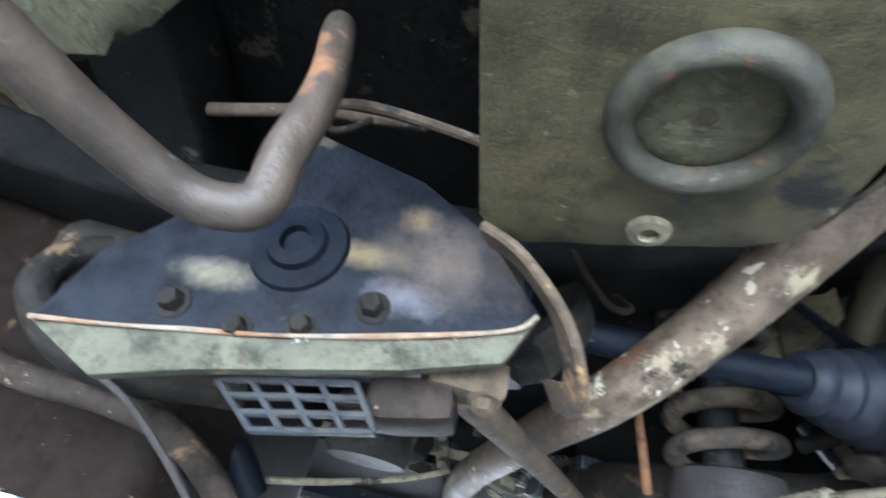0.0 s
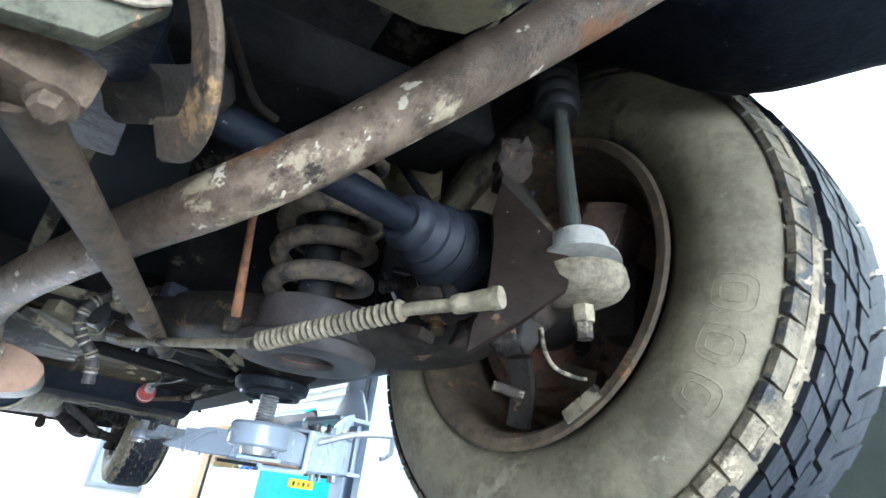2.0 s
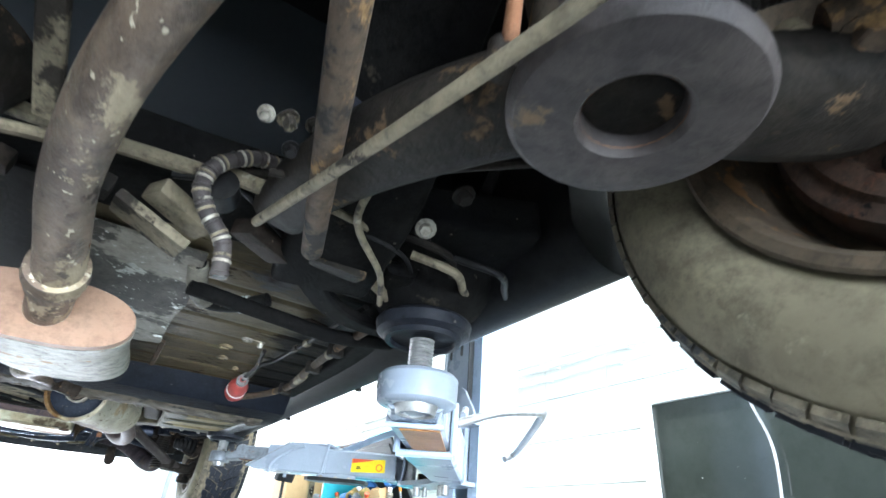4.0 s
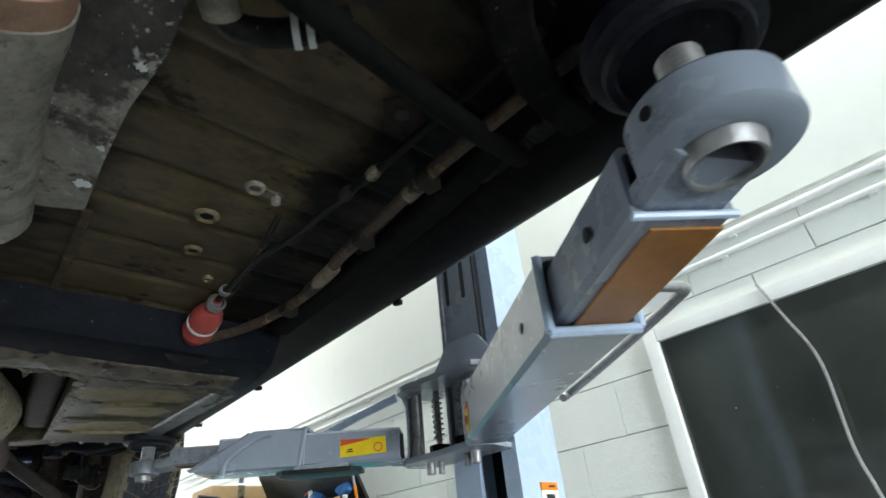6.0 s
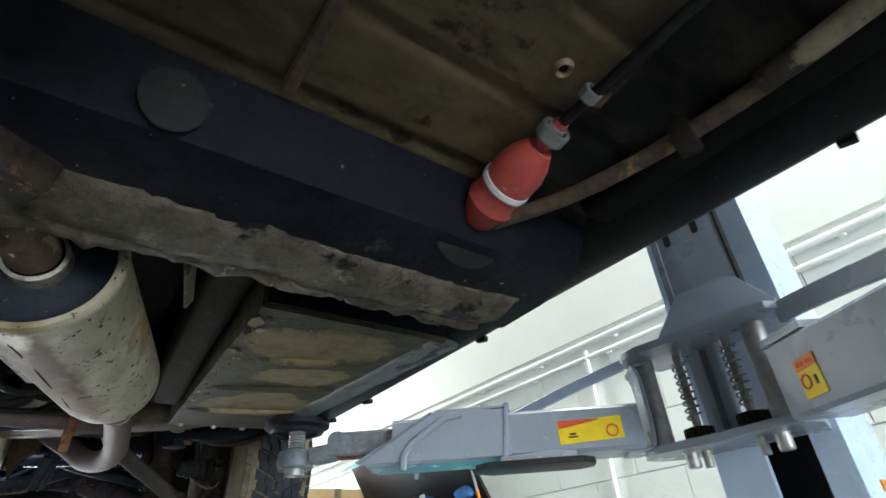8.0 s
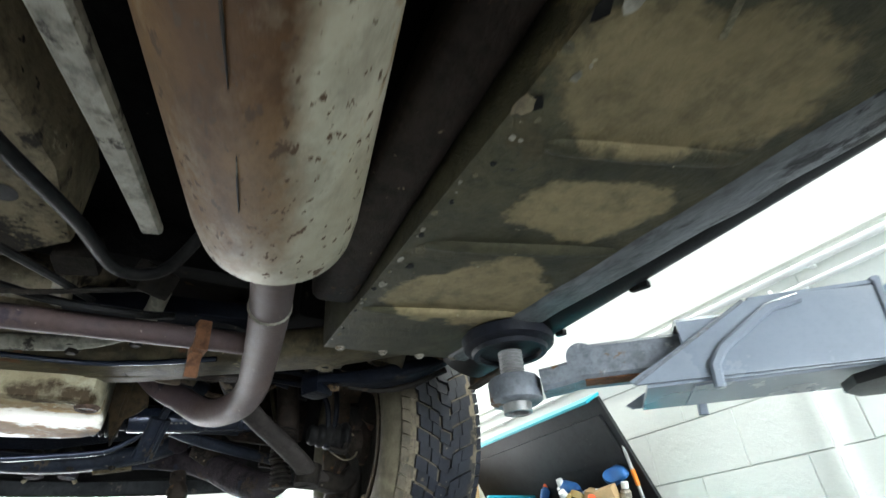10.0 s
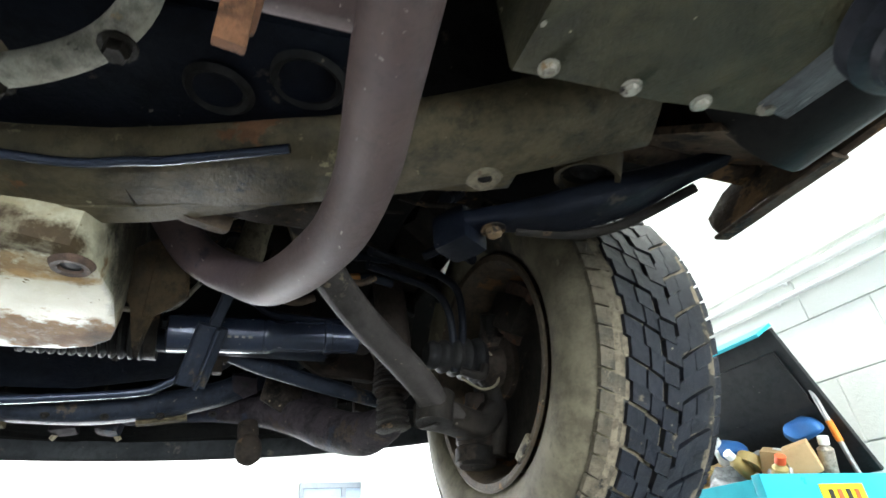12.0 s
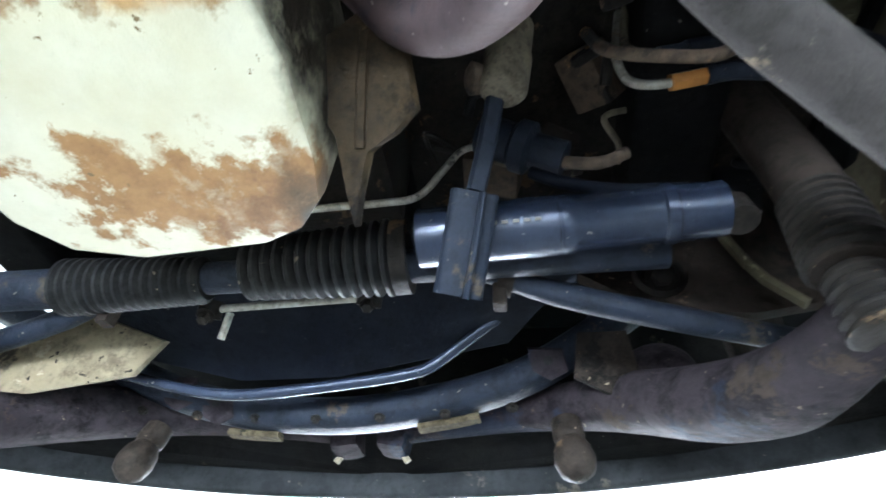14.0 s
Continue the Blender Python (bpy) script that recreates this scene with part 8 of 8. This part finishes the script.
part("lid_edge", slab([(tip.x, 4.25, tip.z + 0.005), (tip.x - 0.09, 4.25, tip.z - 0.045), (tip.x - 0.09, 5.45, tip.z - 0.045), (tip.x, 5.45, tip.z + 0.005)], (-0.004, 0, 0.012), bev=0.002), "teal_paint", lid)
part("lid_rib", slab([(2.20, 4.29, 2.09), (2.10, 4.29, 2.27), (2.10, 5.40, 2.27), (2.20, 5.40, 2.09)], (-0.014, 0, -0.008), bev=0.002), "charcoal_paint", lid)
part("divider", box((2.10, 5.02, 1.78), (0.36, 0.02, 0.50), bev=0.004), "teal_paint", chest)
gs = part("gas_strut", tube([(2.236, 4.275, 1.86), (2.175, 4.275, 2.143)], 0.008, n=12, sub=1), "bare_steel", chest, "steel gas strut with an orange sleeve")
part("sleeve", tube([(2.2143, 4.275, 1.961), (2.200, 4.275, 2.028)], 0.0105, n=12, sub=1), "label_orange", gs)
part("label", box((2.08, 4.2485, 1.80), (0.20, 0.003, 0.06), bev=0), "label_yellow", chest)
for k in range(4):
    part("label_bar", box((2.02 + 0.04 * k, 4.2465, 1.80), (0.02, 0.003, 0.03), bev=0), "label_red" if k % 2 else "label_black", chest)

rnd = random.Random(5)
part("tray", box((2.05, 4.85, 1.60), (0.54, 1.10, 0.02), bev=0.003), "charcoal_paint", chest)
KIT = (("spray_can", "zinc", "grey"), ("spray_can", "yellow_plastic", "yellow"), ("spray_can", "blue_plastic", "blue"), ("rag", "grey_cloth", "grey"), ("carton", "cardboard", "brown"), ("bottle", "white_plastic", "white"), ("tape_roll", "yellow_plastic", "yellow"), ("glove", "blue_plastic", "blue"), ("spanner", "bare_steel", "steel"))
for k in range(84):
    kind, material, colour = KIT[k % len(KIT)]
    x, y = rnd.uniform(1.86, 2.20), 4.32 + 1.05 * ((k * 7 % 72) / 72)
    z = 1.60 + 0.75 * (x - 1.86) + rnd.uniform(0, 0.09)
    ob = thing(kind, (x, y, z), f"{colour} {kind.replace('_', ' ')} piled in the open tool chest", kind.replace("_", " "), "clutter in the chest")
    axis = (rnd.uniform(-1, 1), rnd.uniform(-0.6, 0.6), rnd.uniform(0.1, 1))
    if kind in ("spray_can", "bottle"):
        part("can", lathe([(0, 0), (0, 0.022), (0.003, 0.024), (0.11, 0.024), (0.12, 0.014), (0.125, 0.014)], (x, y, z), axis, n=18), material, ob)
        part("cap", lathe([(0.125, 0.016), (0.15, 0.016), (0.153, 0)], (x, y, z), axis, n=16), "label_red" if k % 2 else "white_plastic", ob)
    elif kind == "tape_roll":
        part("roll", lathe([(0, 0.025), (0, 0.042), (0.035, 0.042), (0.035, 0.025)], (x, y, z + 0.1), axis, n=24, closed=True), material, ob)
    elif kind in ("rag", "glove"):
        bm = bmesh.new()
        bmesh.ops.create_icosphere(bm, subdivisions=3, radius=0.06, matrix=pose(x, y, z + 0.12, 0, 0, 40 * k) @ Matrix.Diagonal((1.2, 0.8, 0.6, 1)))
        for v in bm.verts:
            v.co += 0.03 * noise.noise_vector(v.co * 14)
        part("cloth", bm, material, ob)
    elif kind == "carton":
        part("carton_body", box((x, y, z + 0.1), (0.10, 0.08, 0.09), (rnd.uniform(-30, 30), 15, 30 * k), bev=0.003), material, ob)
    else:
        part("frame", tube([(x, y, z + 0.05), (x + 0.05, y, z + 0.13), (x + 0.11, y + 0.02, z + 0.12)], 0.007, n=10), material, ob)

for name, c, size in (("cardboard_box", (2.05, 5.85, 1.44), (0.50, 0.42, 0.52)), ("cardboard_box", (2.06, 5.85, 1.965), (0.46, 0.40, 0.52))):
    cb = thing(name, (c[0], c[1], c[2] - size[2] / 2), "plain brown cardboard box stacked on the bench", "box", "stacked boxes")
    part("carton", box(c, size, bev=0.006), "cardboard", cb)
    part("tape", box((c[0], c[1], c[2]), (0.05, size[1] + 0.004, size[2] + 0.004), bev=0), "dirty_alloy", cb)
fan = thing("stand_light", (1.70, 5.35, 0), "black work light on a folding tripod", "work light")
part("pole", tube([(1.70, 5.35, 0.5), (1.70, 5.35, 2.02)], 0.012, n=10, sub=1), "charcoal_paint", fan)
for k in range(3):
    a = 2.1 * k
    part("leg", tube([(1.70, 5.35, 0.75), (1.70 + 0.30 * math.cos(a), 5.35 + 0.30 * math.sin(a), 0.01)], 0.009, n=8, sub=1), "charcoal_paint", fan)
part("head", box((1.70, 5.33, 2.06), (0.16, 0.05, 0.10), (20, 0, 20), bev=0.008), "charcoal_paint", fan)

# far end of the workshop
wd = thing("far_window", (1.95, 10.98, 1.7), "pale framed window in the far wall", "window", kind="structure")
part("glass", box((2.13, 10.97, 2.13), (1.16, 0.02, 1.36), bev=0), "lift_blue", wd)
for z in (1.45, 2.60, 2.82):
    part("frame_bar", box((2.13, 10.95, z), (1.2, 0.05, 0.07)), "lift_paint", wd)
for x in (1.56, 2.13, 2.70):
    part("frame_bar", box((x, 10.951, 2.13), (0.06, 0.05, 1.42)), "lift_paint", wd)

# painted blocks, the lowest part of the file
block = None
n = 0
for row in range(11):
    z = 0.2725 + 0.225 * row
    for k in range(20):
        y = 0.9 + 0.45 * k + (0.225 if row % 2 else 0)
        if y > 7.2 or z > 2.60:
            continue
        if block is None:
            bm = box((0, 0, 0), (0.016, 0.4475, 0.2205), bev=0.003)
            me = bpy.data.meshes.new("block")
            bm.to_mesh(me)
            bm.free()
            me.materials.append(MATS["wall_white"])
            block = me
        b = new("block", block)
        b.matrix_basis = pose(WX + 0.010 + 0.001 * random.random(), y, z, 0.3 * random.random(), 0, 0.2 * random.random())
        b.parent = wall
        n += 1
